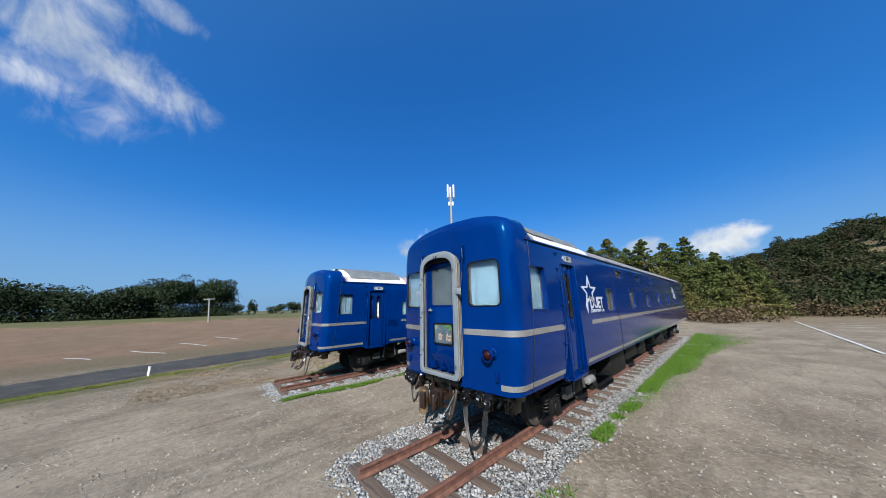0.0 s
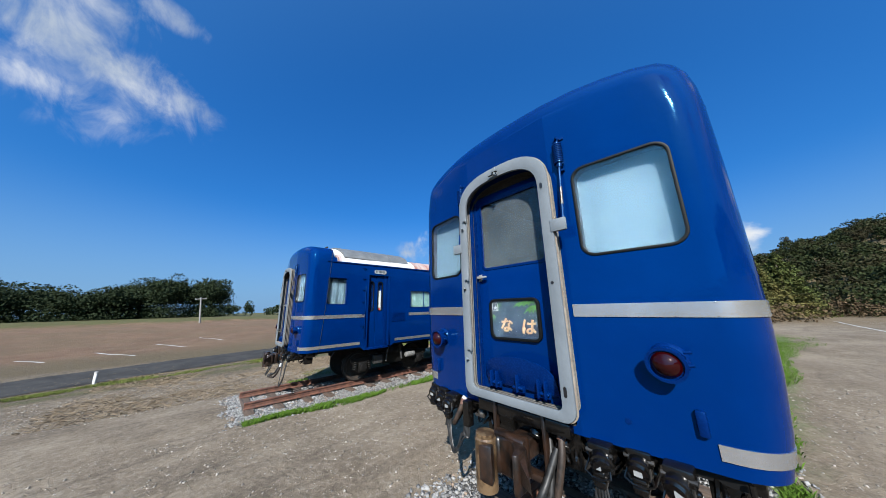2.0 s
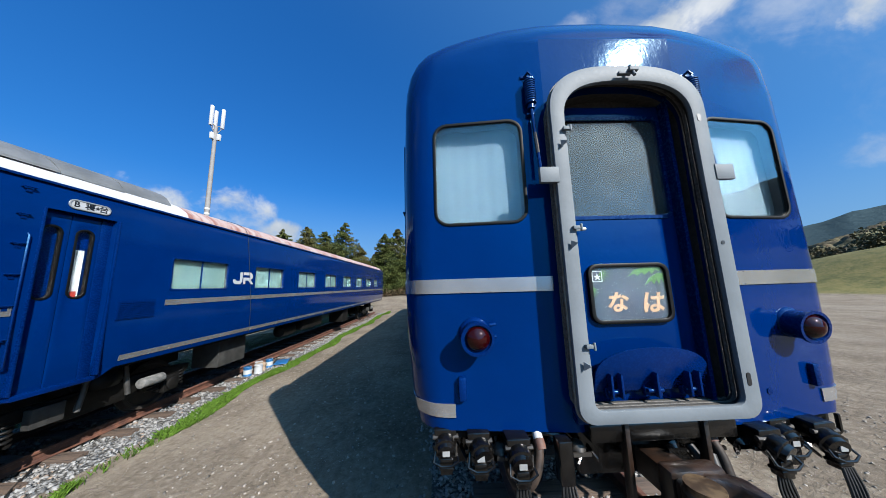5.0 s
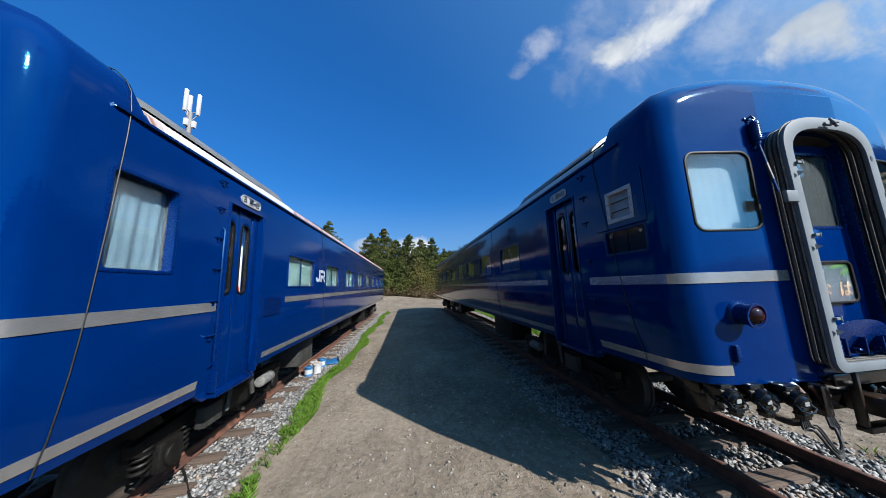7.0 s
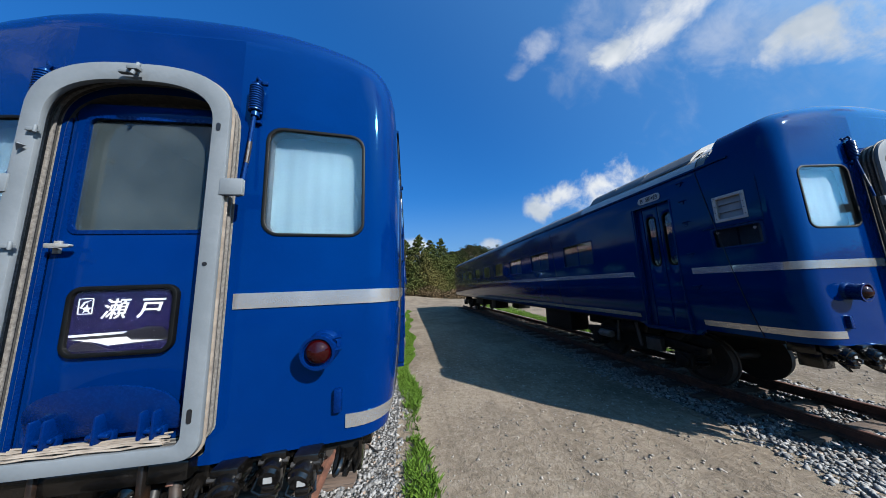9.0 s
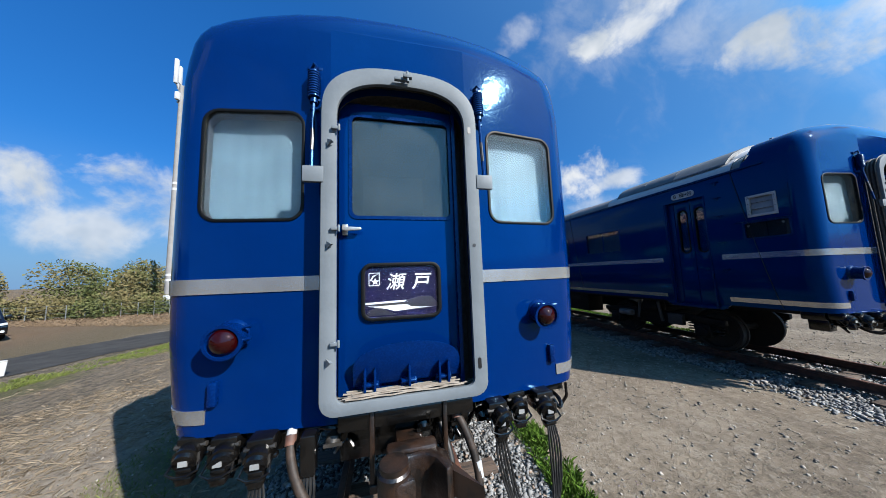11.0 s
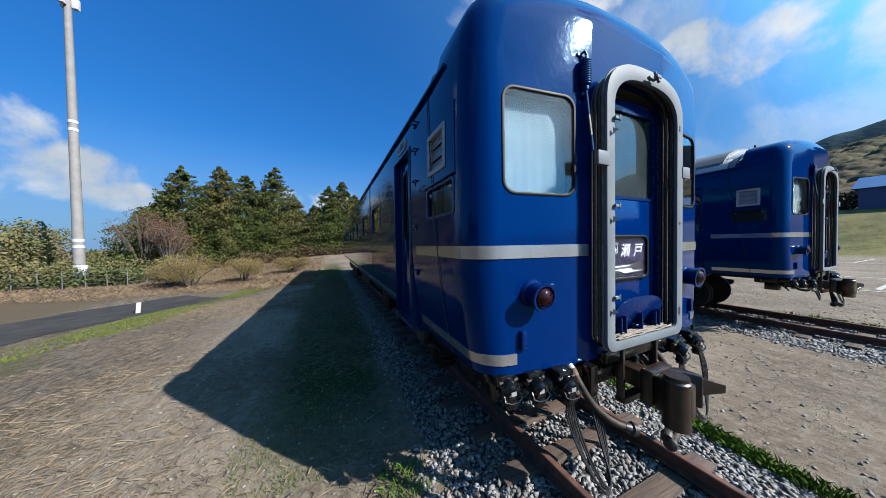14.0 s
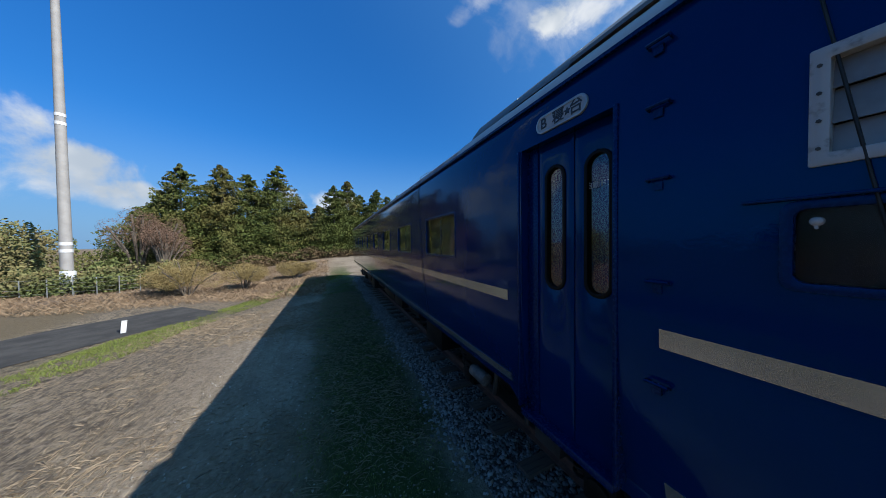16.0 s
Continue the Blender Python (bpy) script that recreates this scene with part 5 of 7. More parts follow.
def end_gear(parent, coiled):
    """Coupler, air hoses, jumper plugs and their cables below the end wall."""
    c = part("coupler", MB().box(-0.09, 0.09, -0.22, 0.9, 0.80, 0.96).box(-0.15, 0.15, -0.28, -0.18, 0.74, 1.02), COUPLER, parent, "heavy rust-brown knuckle coupler", bevel=0.025)
    knuckle = [(-0.14, -0.28), (-0.18, -0.42), (-0.11, -0.50), (0.0, -0.48), (-0.03, -0.41), (-0.08, -0.38), (-0.06, -0.31), (0.06, -0.31), (0.12, -0.36), (0.16, -0.46), (0.20, -0.44), (0.20, -0.31), (0.15, -0.26)]
    part("knuckle", MB().prism(knuckle, "z", 0.74, 1.00), COUPLER, c, bevel=0.02)
    part("knuckle_drum", MB().lathe((-0.11, -0.41, 0.66), (-0.11, -0.41, 1.05), [(0, 0.07), (0.02, 0.085), (0.9, 0.085), (0.93, 0.075), (1, 0.075), (1, 0.03)], 20), DRUM if coiled else COUPLER, c, "worn bare-steel coupler drum")
    part("guide_horn", MB().add([(0.16, -0.30, 0.80), (0.16, -0.30, 0.98), (0.34, -0.52, 0.92), (0.34, -0.52, 0.86), (0.12, -0.36, 0.80), (0.12, -0.36, 0.98)], [(0, 1, 2, 3), (0, 4, 5, 1), (1, 5, 2), (0, 3, 4), (3, 2, 5, 4)]), COUPLER, c)
    part("hanger", MB().box(-0.25, -0.22, -0.12, -0.06, 0.72, 1.18).box(0.22, 0.25, -0.12, -0.06, 0.72, 1.18).box(-0.25, 0.25, -0.13, -0.05, 0.70, 0.75), COUPLER, c, bevel=0.008)
    part("draft_sill", MB().box(-0.45, 0.45, 0.05, 0.4, 0.80, 1.14), BLACK, parent, bevel=0.015)
    part("cross_beam", MB().box(-1.35, 1.35, 0.22, 0.46, 0.96, 1.10), BLACK, parent, bevel=0.015)
    part("buffer_beam", MB().box(-0.44, 0.44, -0.10, 0.04, 1.06, 1.16), BLACK, parent, bevel=0.012)
    # Air hoses: one swings inward over the ballast, the other loops below the coupler.
    curl = [(-0.02, -0.11, 0.95), (-0.07, -0.13, 0.86), (-0.13, -0.10, 0.80), (-0.17, 0.0, 0.82), (-0.16, 0.10, 0.90)]
    for x0, path in ((-0.72, curl if coiled else [(0.02, -0.13, 0.94), (0.07, -0.17, 0.83), (0.14, -0.22, 0.74), (0.22, -0.27, 0.68), (0.28, -0.30, 0.66)]),
                     (0.33, [(0.02, -0.13, 0.93), (0.0, -0.17, 0.78), (-0.03, -0.20, 0.62), (-0.09, -0.23, 0.50), (-0.15, -0.24, 0.46)] if coiled else [(0.06, -0.14, 0.93), (0.11, -0.20, 0.74), (0.10, -0.25, 0.56), (0.0, -0.30, 0.44), (-0.15, -0.33, 0.40), (-0.27, -0.36, 0.42)])):
        pts = [(x0, 0.09, 1.12), (x0, -0.02, 1.05)] + [(x0 + a, b + 0.05, c) for a, b, c in path]
        h = part("air_hose", MB().tube(smoothed(pts), 0.027, 10), HOSE, parent, "thick worn brown air hose with a pale fitting")
        part("valve", MB().cyl((x0, 0.07, 1.13), (x0, -0.016, 1.052), 0.029, n=12).cyl((x0, 0.03, 1.09), (x0 + 0.06, 0.02, 1.10), 0.014, n=8), WORN_WHITE, h)
        part("clamp", MB().cyl((x0, -0.012, 1.055), (x0 + 0.004, -0.04, 1.01), 0.033, n=12), RUST, h)
        a, b = Vector(pts[-2]), Vector(pts[-1])
        w = (b - a).normalized()
        part("gladhand", MB().lathe(b - w * 0.01, b + w * 0.09, [(0, 0.03), (0.4, 0.034), (0.5, 0.048), (0.85, 0.044), (1, 0.02)], 12), HOSE_TIP, h)
    if not coiled:
        part("paint_mark", MB().cyl((0.435, -0.138, 0.78), (0.442, -0.158, 0.69), 0.0292, n=10), SIGN_WHITE, h)
    h = part("air_hose", MB().tube(smoothed([(0.22, 0.0, 0.98), (0.27, -0.10, 0.82), (0.27, -0.18, 0.62), (0.20, -0.23, 0.50), (0.08, -0.27, 0.47)]), 0.024, 10), CABLE, parent, "black air hose behind the coupler")
    part("gladhand", MB().lathe((0.09, -0.27, 0.47), (0.0, -0.30, 0.46), [(0, 0.028), (0.4, 0.034), (0.5, 0.045), (1, 0.04)], 12), HOSE_TIP, h)
    if coiled:
        part("drain_hole", MB().lathe((0.80, sweep(0.80) - 0.001, 1.262), (0.80, sweep(0.80) - 0.006, 1.262), [(0, 0.018), (1, 0.018), (1, 0.012)], 14), BLUE_PART, parent, "small round drain hole")
        part("drain_shade", MB().lathe((0.80, sweep(0.80) + 0.002, 1.262), (0.80, sweep(0.80) - 0.0035, 1.262), [(0, 0.0125), (1, 0.0125), (1, 0.001)], 12), PLATE_BLACK, parent)
    # Jumper sockets close under the end sill; cable bundles loop between them.
    sockets = {}
    for x, y0, tilt in ((0.62, -0.10, 0.10), (0.82, 0.0, 0.0), (1.02, -0.06, -0.06), (-0.86, -0.08, 0.0), (-1.08, 0.0, 0.06), (-1.28, 0.06, 0.0)):
        p = part("jumper_box", MB().box(x - 0.07, x + 0.07, y0 - 0.01, y0 + 0.14, 0.99, 1.10).box(x - 0.085, x + 0.085, y0 + 0.01, y0 + 0.05, 0.97, 1.0), BLACK, parent, "glossy black jumper socket", bevel=0.012)
        part("socket_face", MB().lathe((x, y0 + 0.04, 1.02), (x + tilt * 0.3, y0 - 0.06, 0.985), [(0, 0.05), (0.3, 0.072), (0.75, 0.072), (0.8, 0.06), (1, 0.055)], 18), BLACK, p)
        part("maker_tag", MB().box(x - 0.022, x + 0.022, y0 - 0.068, y0 - 0.060, 0.975, 1.005), SLAT, p)
        part("hinge_bolt", MB().cyl((x - 0.08, y0 + 0.0, 1.05), (x + 0.08, y0 + 0.0, 1.05), 0.014, n=8).cyl((x + 0.06, y0 - 0.04, 0.96), (x + 0.06, y0 - 0.04, 1.03), 0.009, n=6), HOSE_TIP, p)
        part("catch", MB().tube([(x - 0.06, y0 - 0.02, 1.0), (x - 0.075, y0 - 0.07, 0.95), (x - 0.03, y0 - 0.08, 0.93), (x + 0.03, y0 - 0.08, 0.93), (x + 0.075, y0 - 0.07, 0.95), (x + 0.06, y0 - 0.02, 1.0)], 0.007, 6), BLACK, p)
        part("plug", MB().box(x - 0.036, x + 0.036, y0 - 0.06, y0 - 0.0, 0.87, 0.96).box(x - 0.043, x + 0.043, y0 - 0.066, y0 + 0.006, 0.895, 0.915), BLACK, p, bevel=0.007)
        sockets[x] = (p, y0)

    def bundle(xa, xb, low, fore, n=5):
        """Thin cables from the plug at xa in one sagging loop to xb."""
        p, ya = sockets[xa]
        for k in range(n):
            o = (k - (n - 1) / 2) * 0.014
            d = low + 0.022 * abs(k - 1.5) + 0.01 * (k % 2)
            pts = [(xa + o, ya - 0.03, 0.88), (xa + o * 1.6, ya - 0.04, 0.78), (xa + (xb - xa) * 0.12 + o, ya - fore * 0.6, d + 0.20), (xa + (xb - xa) * 0.42 + o * 0.4, ya - fore, d), (xa + (xb - xa) * 0.68 + o * 0.5, ya - fore, d + 0.01),
                   (xa + (xb - xa) * 0.95 - o, ya - fore * 0.6, d + 0.17), (xb - o * 1.6, ya - 0.05, 0.76), (xb - o, ya - 0.02, 0.89)]
            part("jumper_cable", MB().tube(smoothed(pts), 0.0078, 6), CABLE, p)

    bundle(0.62, 1.02, 0.34 if coiled else 0.27, 0.12)
    bundle(-0.86, -0.60, 0.60 if coiled else 0.29, 0.10 if coiled else 0.22)
    part("plug_hanger", MB().box(-0.64, -0.56, -0.12, -0.04, 0.86, 1.09), BLACK, parent, bevel=0.008)
    # The crowd of pipes, valves and stays behind.
    q = random.Random(9)
    for k in range(26):
        x = q.uniform(-1.3, 1.3)
        if abs(x) < 0.2:
            continue
        y0, z = q.uniform(0.0, 0.3), q.uniform(0.86, 1.0)
        part("pipe_stub", MB().tube(smoothed([(x, y0 + 0.2, 1.04), (x + q.uniform(-0.08, 0.08), y0, z), (x + q.uniform(-0.15, 0.15), y0 - 0.05, z - q.uniform(0.02, 0.12)), (x + q.uniform(-0.2, 0.2), y0 + 0.1, 1.03)]), q.uniform(0.007, 0.016), 6), BLACK, parent)
    for k in range(7):
        x = q.uniform(-1.2, 1.2)
        part("cock", MB().lathe((x, 0.04, 1.0), (x, -0.04, 0.97), [(0, 0.03), (0.3, 0.045), (0.7, 0.045), (1, 0.02)], 12).box(x - 0.05, x + 0.06, -0.05, -0.038, 0.965, 0.985), BLACK if k % 3 else HOSE_TIP, parent)
    for k in range(7):
        x = -1.2 + 0.4 * k
        part("junction_box", MB().box(x - 0.09, x + 0.08, 0.22, 0.42, 0.80 + 0.05 * (k % 3), 1.0), BLACK, parent, bevel=0.012)
        part("pipe", MB().tube([(x, 0.5, 0.98), (x + 0.02, 0.25, 0.9 - 0.03 * (k % 2)), (x + 0.06, 0.10, 0.88), (x + 0.10, 0.06, 0.98), (x + 0.1, 0.06, 1.08)], 0.013, 6), BLACK, parent)
    part("brake_pipe", MB().tube([(-1.3, 0.16, 1.02), (-0.6, 0.15, 1.0), (-0.3, 0.12, 0.94), (0.3, 0.12, 0.94), (0.6, 0.15, 1.0), (1.3, 0.16, 1.02)], 0.02, 8), BLACK, parent)


def under_gear(parent, seed):
    """Boxes, tanks and pipes hung below the floor."""
    r = random.Random(seed)
    part("floor_pan", MB().box(-1.30, 1.30, 0.1, LONG - 0.1, 1.02, 1.12), UNDER, parent)
    y = 5.0
    while y < 15.6:
        w, h = r.uniform(0.6, 1.6), r.uniform(0.35, 0.62)
        for s in (-1, 1):
            if r.random() < 0.8:
                kind = r.random()
                if kind < 0.25:
                    part("air_tank", MB().lathe((s * 0.95, y, 0.78), (s * 0.95, y + w, 0.78), [(0, 0.02), (0.03, 0.14), (0.08, 0.19), (0.92, 0.19), (0.97, 0.14), (1, 0.02)], 18), UNDER, parent)
                else:
                    part("equipment_box", MB().box(*sorted((s * 0.55, s * r.uniform(1.12, 1.26))), y, y + w, 1.02 - h, 1.02), BOX_GREY if kind > 0.85 else UNDER, parent, bevel=0.015)
        y += w + r.uniform(0.15, 0.6)
    for x, z in ((0.3, 0.92), (-0.4, 0.95), (0.75, 0.98)):
        part("pipe", MB().cyl((x, 0.4, z), (x, LONG - 0.5, z), 0.024, n=8), UNDER, parent)



def roof_gear(parent, skin):
    """Roof sheeting with a raised cooling-unit hood behind the end: white sides, a grey cover that overhangs them."""
    def shell(y0, y1, rise, mat, zmin, label, name):
        prof = [(x, z) for x, z in LOW_ROOF if z >= zmin]
        up = [(x, z + rise * min(1.0, (z - prof[0][1]) / 0.22)) for x, z in prof]
        outline = up + [(-x, z) for x, z in up[::-1] if x > 1e-6]
        low = [(-x, z - 0.05) for x, z in prof[:1]] + [(x, z - 0.05) for x, z in prof[:1]]
        return part(name, MB().prism(outline + low, "y", y0, y1), mat, parent, label, smooth=28)
    shell(0.80, LONG - 0.95, 0.03, skin, 3.55, "roof sheeting with rust runs", "roof")
    shell(0.93, 3.55, 0.045, WHITE_PAINT, 3.55, "white hood side", "roof_hood")
    # The hood: a white drum-shaped core and the grey cover sheets on top.
    prof = [(1.34, 3.76), (1.26, 3.865), (1.14, 3.945), (0.95, 4.025), (0.7, 4.115), (0.4, 4.185), (0.0, 4.21)]
    hood = prof + [(-x, z) for x, z in prof[::-1] if x > 0]
    h = part("cooling_unit", MB().prism([(x * 0.96, z - 0.02) for x, z in hood], "y", 0.72, 3.25), WHITE_PAINT, parent, "raised roof hood with a white rounded end", bevel=0.02, smooth=28)
    for k, (y0, y1) in enumerate(((1.02, 1.92), (1.94, 2.62), (2.64, 3.34))):
        wing = [(1.44 - 0.02 * k, 3.715), (1.43 - 0.02 * k, 3.75)] + [(x + 0.03, z + 0.02) for x, z in prof[1:-1]] + [(0.0, 4.235)]
        under = [(1.24, 3.86), (1.05, 3.94), (0.0, 4.10)]
        out = wing + [(-x, z) for x, z in wing[::-1] if x > 0] + [(-x, z) for x, z in under] + [(x, z) for x, z in under[::-1] if x > 0]
        part("cover_sheet", MB().prism(out, "y", y0, y1), ROOF_GREY, h, "grey sheet-metal cover", smooth=28)
    for s in (-1, 1):
        part("cover_bracket", MB().box(*sorted((s * 1.22, s * 1.34)), 3.20, 3.30, 3.72, 3.80), BOX_GREY, h)
        part("end_catch", MB().prism(rrect(s * 0.62 - 0.14, s * 0.62 + 0.14, 4.08, 4.14, 0.028, 3), "y", 0.70, 0.735), BOX_GREY, h)
    for x in (-0.3, 0.3):
        part("lifting_eye", MB().tube([(x - 0.05, 0.66, 4.06), (x - 0.04, 0.66, 4.135), (x + 0.04, 0.66, 4.135), (x + 0.05, 0.66, 4.06)], 0.011, 6), CHROME, h)
    for y in (5.2, 8.4, 11.6, 14.8, 17.6):
        part("roof_hatch", MB().prism([(0.55, 3.97), (0.5, 4.04), (-0.5, 4.04), (-0.55, 3.97)], "y", y, y + 1.3), skin, parent, bevel=0.012)
    for s in (-1, 1):
        x = half_at(3.535)
        part("rain_gutter", MB().prism([(s * (x - 0.02), 3.522), (s * (x + 0.022), 3.522), (s * (x + 0.022), 3.545), (s * (x - 0.03), 3.558)], "y", 0.52, LONG - 0.5), BLUE_PART, parent)


def tie_cable(parent, y):
    """A thin black cable laid over the roof and down both sides."""
    right = [(half_at(z) + 0.008, y - 0.16 * (3.7 - z) / 2.6 + (0.55 * (3.7 - z) / 2.6 if y > 2 else 0), z) for z in np.linspace(1.1, 3.55, 14)]
    lift, over = (0.012, SECTION) if y < 0.7 else (0.045, LOW_ROOF)
    roof = [(x + 0.006, y, z + lift) for x, z in over[9:]]
    far = y + 0.29 if y < 0.7 else y
    roof += [(-x - 0.006, y + (far - y) * k / 8, z + 0.045) for k, (x, z) in enumerate(LOW_ROOF[9:-1][::-1])]
    left = [(-half_at(z) - 0.008, far - 0.155 * (3.5 - z), z) for z in np.linspace(3.5, 1.1, 14)]
    part("tie_cable", MB().tube(right + roof + left, 0.0042, 6), CABLE, parent, "thin black cable slung over the roof")


def coach(where, label, sign, right, left):
    root = base("railway_coach", *where, label, "railway coach", "blue sleeping coaches")
    body = part("body", body_mesh(), [BLUE, SHADED_CANVAS, SHADED_REVEAL], None, "glossy blue painted steel body", weld=True)
    cuts = MB()
    for s in (-1, 1):
        cuts.prism(rrect(*sorted((s * 0.684, s * 1.298)), 2.415, 3.162, 0.09), "y", -0.2, 0.32)
    cuts.box(-0.40, 0.36, 0.045, 1.4, 1.20, 3.28)
    porch = MB().prism(arch(0.47, 1.14, 3.06, 3.355, 0.03), "y", -0.2, 0.055)
    ports = MB()
    R, L = right["door"], left["door"]
    for s, (y0, y1) in ((1, R), (-1, L)):
        ports.box(*sorted((s * 1.36, s * 1.7)), y0, y1, 1.0, 3.215)
    wins = []
    wins.append((1, 0.56, 1.12, 2.32, 3.08, "curtain", BLUE_PART))
    for y0, y1 in right["windows"]:
        wins.append((1, y0, y1, 2.20, 2.77, right["blind"], BLUE_PART))
    for y0, y1 in right["upper"]:
        wins.append((1, y0, y1, 3.12, 3.36, BROWN_BLIND, BLUE_PART))
    for k in range(8):
        wins.append((-1, left["first"][0] + left["pitch"] * k, left["first"][1] + left["pitch"] * k, 2.28, 2.86, BROWN_BLIND, BLUE_PART))
    wins.append((-1, *left["low"], "dim", BLUE_PART))
    wins.append((-1, *left["vent"], "vent", GREY))
    for s, y0, y1, z0, z1, kind, rim in wins:
        x = half_at((z0 + z1) / 2)
        cuts.box(*sorted((s * (x - 0.24), s * (x + 0.2))), y0, y1, z0, z1)
    cut(body, ports, BLUE)
    # The end doorway's inner faces take the dark canvas colour to carry its shade.
    cut(body, porch, SHADED_CANVAS)
    # Faces inside the openings are dark grey, with their shade in the colour.
    cut(body, cuts, SHADED_REVEAL)
    body.parent = root
    for s in (-1, 1):
        window_y(root, *sorted((s * 0.684, s * 1.298)), 2.415, 3.162, 5 + s)
        corner_stripe(root, s, 0.55, 1.985)
        corner_stripe(root, s, 1.21, 1.205, 0.08)
        tail_lamp(root, s)
        part("handle_pocket", MB().box(s * 1.165 - 0.024, s * 1.165 + 0.024, -0.035, 0.012, 1.27, 1.41), BLUE_PART, root, bevel=0.01).location.y = sweep(1.165)
    for s, y0, y1, z0, z1, kind, rim in wins:
        if kind == "vent":
            x = half_at(2.9)
            v = part("louvre_window", MB().ring(rrect(y0 - 0.012, y1 + 0.012, z0 - 0.012, z1 + 0.012, 0.006), rrect(y0 + 0.028, y1 - 0.028, z0 + 0.028, z1 - 0.028, 0.004), "x", s * (x - 0.04), s * (x + 0.012)), WORN_WHITE, root, "louvre window in a worn white frame", bevel=0.003)
            for k in range(3):
                za, zb = z0 + 0.010 + k * (z1 - z0 - 0.02) / 3, z0 + 0.008 + (k + 1) * (z1 - z0 - 0.02) / 3
                part("slat", MB().add([(s * (x - 0.012), y0, za), (s * (x - 0.012), y1, za), (s * (x - 0.032), y1, zb), (s * (x - 0.032), y0, zb), (s * (x - 0.02), y0, za), (s * (x - 0.02), y1, za), (s * (x - 0.04), y1, zb), (s * (x - 0.04), y0, zb)],
                                      [(0, 1, 2, 3), (4, 7, 6, 5), (0, 4, 5, 1), (2, 6, 7, 3), (1, 5, 6, 2), (0, 3, 7, 4)]), SLAT, v)
            for yy in (y0 + 0.008, y1 - 0.008):
                for k in range(4):
                    z = z0 + (k + 0.5) * (z1 - z0) / 4
                    part("screw", MB().cyl((s * (x + 0.01), yy, z), (s * (x + 0.016), yy, z), 0.006, n=6), BOX_GREY, v)
        else:
            window_x(root, s, y0, y1, z0, z1, kind, rim)
    side_stripe(root, 1, [(0.36, R[0] - 0.12), (right["stripe"], LONG - 0.4)], 1.985)
    side_stripe(root, 1, [(0.36, R[0] - 0.2), (R[1] + 0.3, LONG - 0.4)], 1.205, 0.08)
    side_stripe(root, -1, [(0.36, left["stripe"][0]), (left["stripe"][1], LONG - 0.4)], 1.985)
    side_stripe(root, -1, [(0.36, left["stripe"][0]), (left["stripe"][1] + 0.03, LONG - 0.4)], 1.205, 0.08)
    gang = gangway(root, sign)
    name_sign(gang, sign)
    side_door(root, 1, *R)
    side_door(root, -1, *L)
    steps_and_grips(root, 1, R[0] - 0.17)
    footholds(root, -1, L[0] - 0.22, (1.75, 2.25, 2.75, 3.1, 3.4))
    for y in (0.64, 5.05):
        tie_cable(root, y)
    for y in (3.0, LONG - 3.0):
        bogie(root, y)
    end_gear(root, sign == "blue")
    under_gear(root, len(right["windows"]))
    roof_gear(root, ROOF if sign == "navy" else ROOF_DULL)
    return root


coach_a = coach(CAR_A, "blue sleeping coach with silver stripes, repainted, on rusty rails", "blue",
                dict(door=(1.84, 2.50), windows=[(4.40 + 2.38 * k, 5.04 + 2.38 * k) for k in range(6)], upper=[(5.6 + 2.36 * k, 6.32 + 2.36 * k) for k in range(3)], blind=BROWN_BLIND, stripe=3.15),
                dict(door=(1.38, 2.06), vent=(0.43, 0.76, 2.655, 3.0), low=(0.31, 0.85, 2.275, 2.56), stripe=(1.19, 2.22), first=(3.25, 4.40), pitch=1.93))
coach_b = coach(CAR_B, "blue sleeping coach with silver stripes and a rust-streaked white roof", "navy",
                dict(door=(1.81, 2.49), windows=[(3.34 + 2.08 * k, 4.58 + 2.08 * k) for k in range(8)], upper=[], blind=BLIND, stripe=3.29),
                dict(door=(1.55, 2.30), vent=(0.522, 0.895, 2.706, 3.058), low=(0.355, 0.952, 2.293, 2.578), stripe=(1.32, 2.48), first=(3.54, 4.64), pitch=1.98))


# A tall outlined star with the type name on the first coach.
def tall_star(cy, cz, w, h):
    return [(cy + (p - cy) * w, cz + (q - cz) * h) for p, q in star(cy, cz, 1.0, 0.40)]


for cy, cz, k in ((3.22, 2.66, 1.0), (16.6, 2.85, 0.75)):
    o, i = tall_star(cy, cz, 0.52 * k, 0.40 * k), tall_star(cy, cz + 0.005, 0.34 * k, 0.25 * k)
    em = part("side_emblem", MB().ring(o, i, "x", 1.546, 1.5515), SIGN_WHITE, coach_a, "white outlined star emblem", smooth=0)
    part("emblem_tail", MB().prism([(cy - 0.33 * k, cz - 0.30 * k), (cy - 0.16 * k, cz - 0.14 * k), (cy - 0.22 * k, cz - 0.50 * k)], "x", 1.546, 1.5516), SIGN_WHITE, em, smooth=0)
    words("DUET", 0.36 * k, SIGN_WHITE, em, "bold white type name", pose(1.55, cy + 0.40 * k, cz - 0.26 * k) @ pose(0, 0, 0, 90, 0, 90), bold=0.012, wide=0.98)
    words("COMPARTMENT CAR", 0.098 * k, SIGN_WHITE, em, "small white letters", pose(1.55, cy + 0.40 * k, cz - 0.44 * k) @ pose(0, 0, 0, 90, 0, 90), bold=0.002)
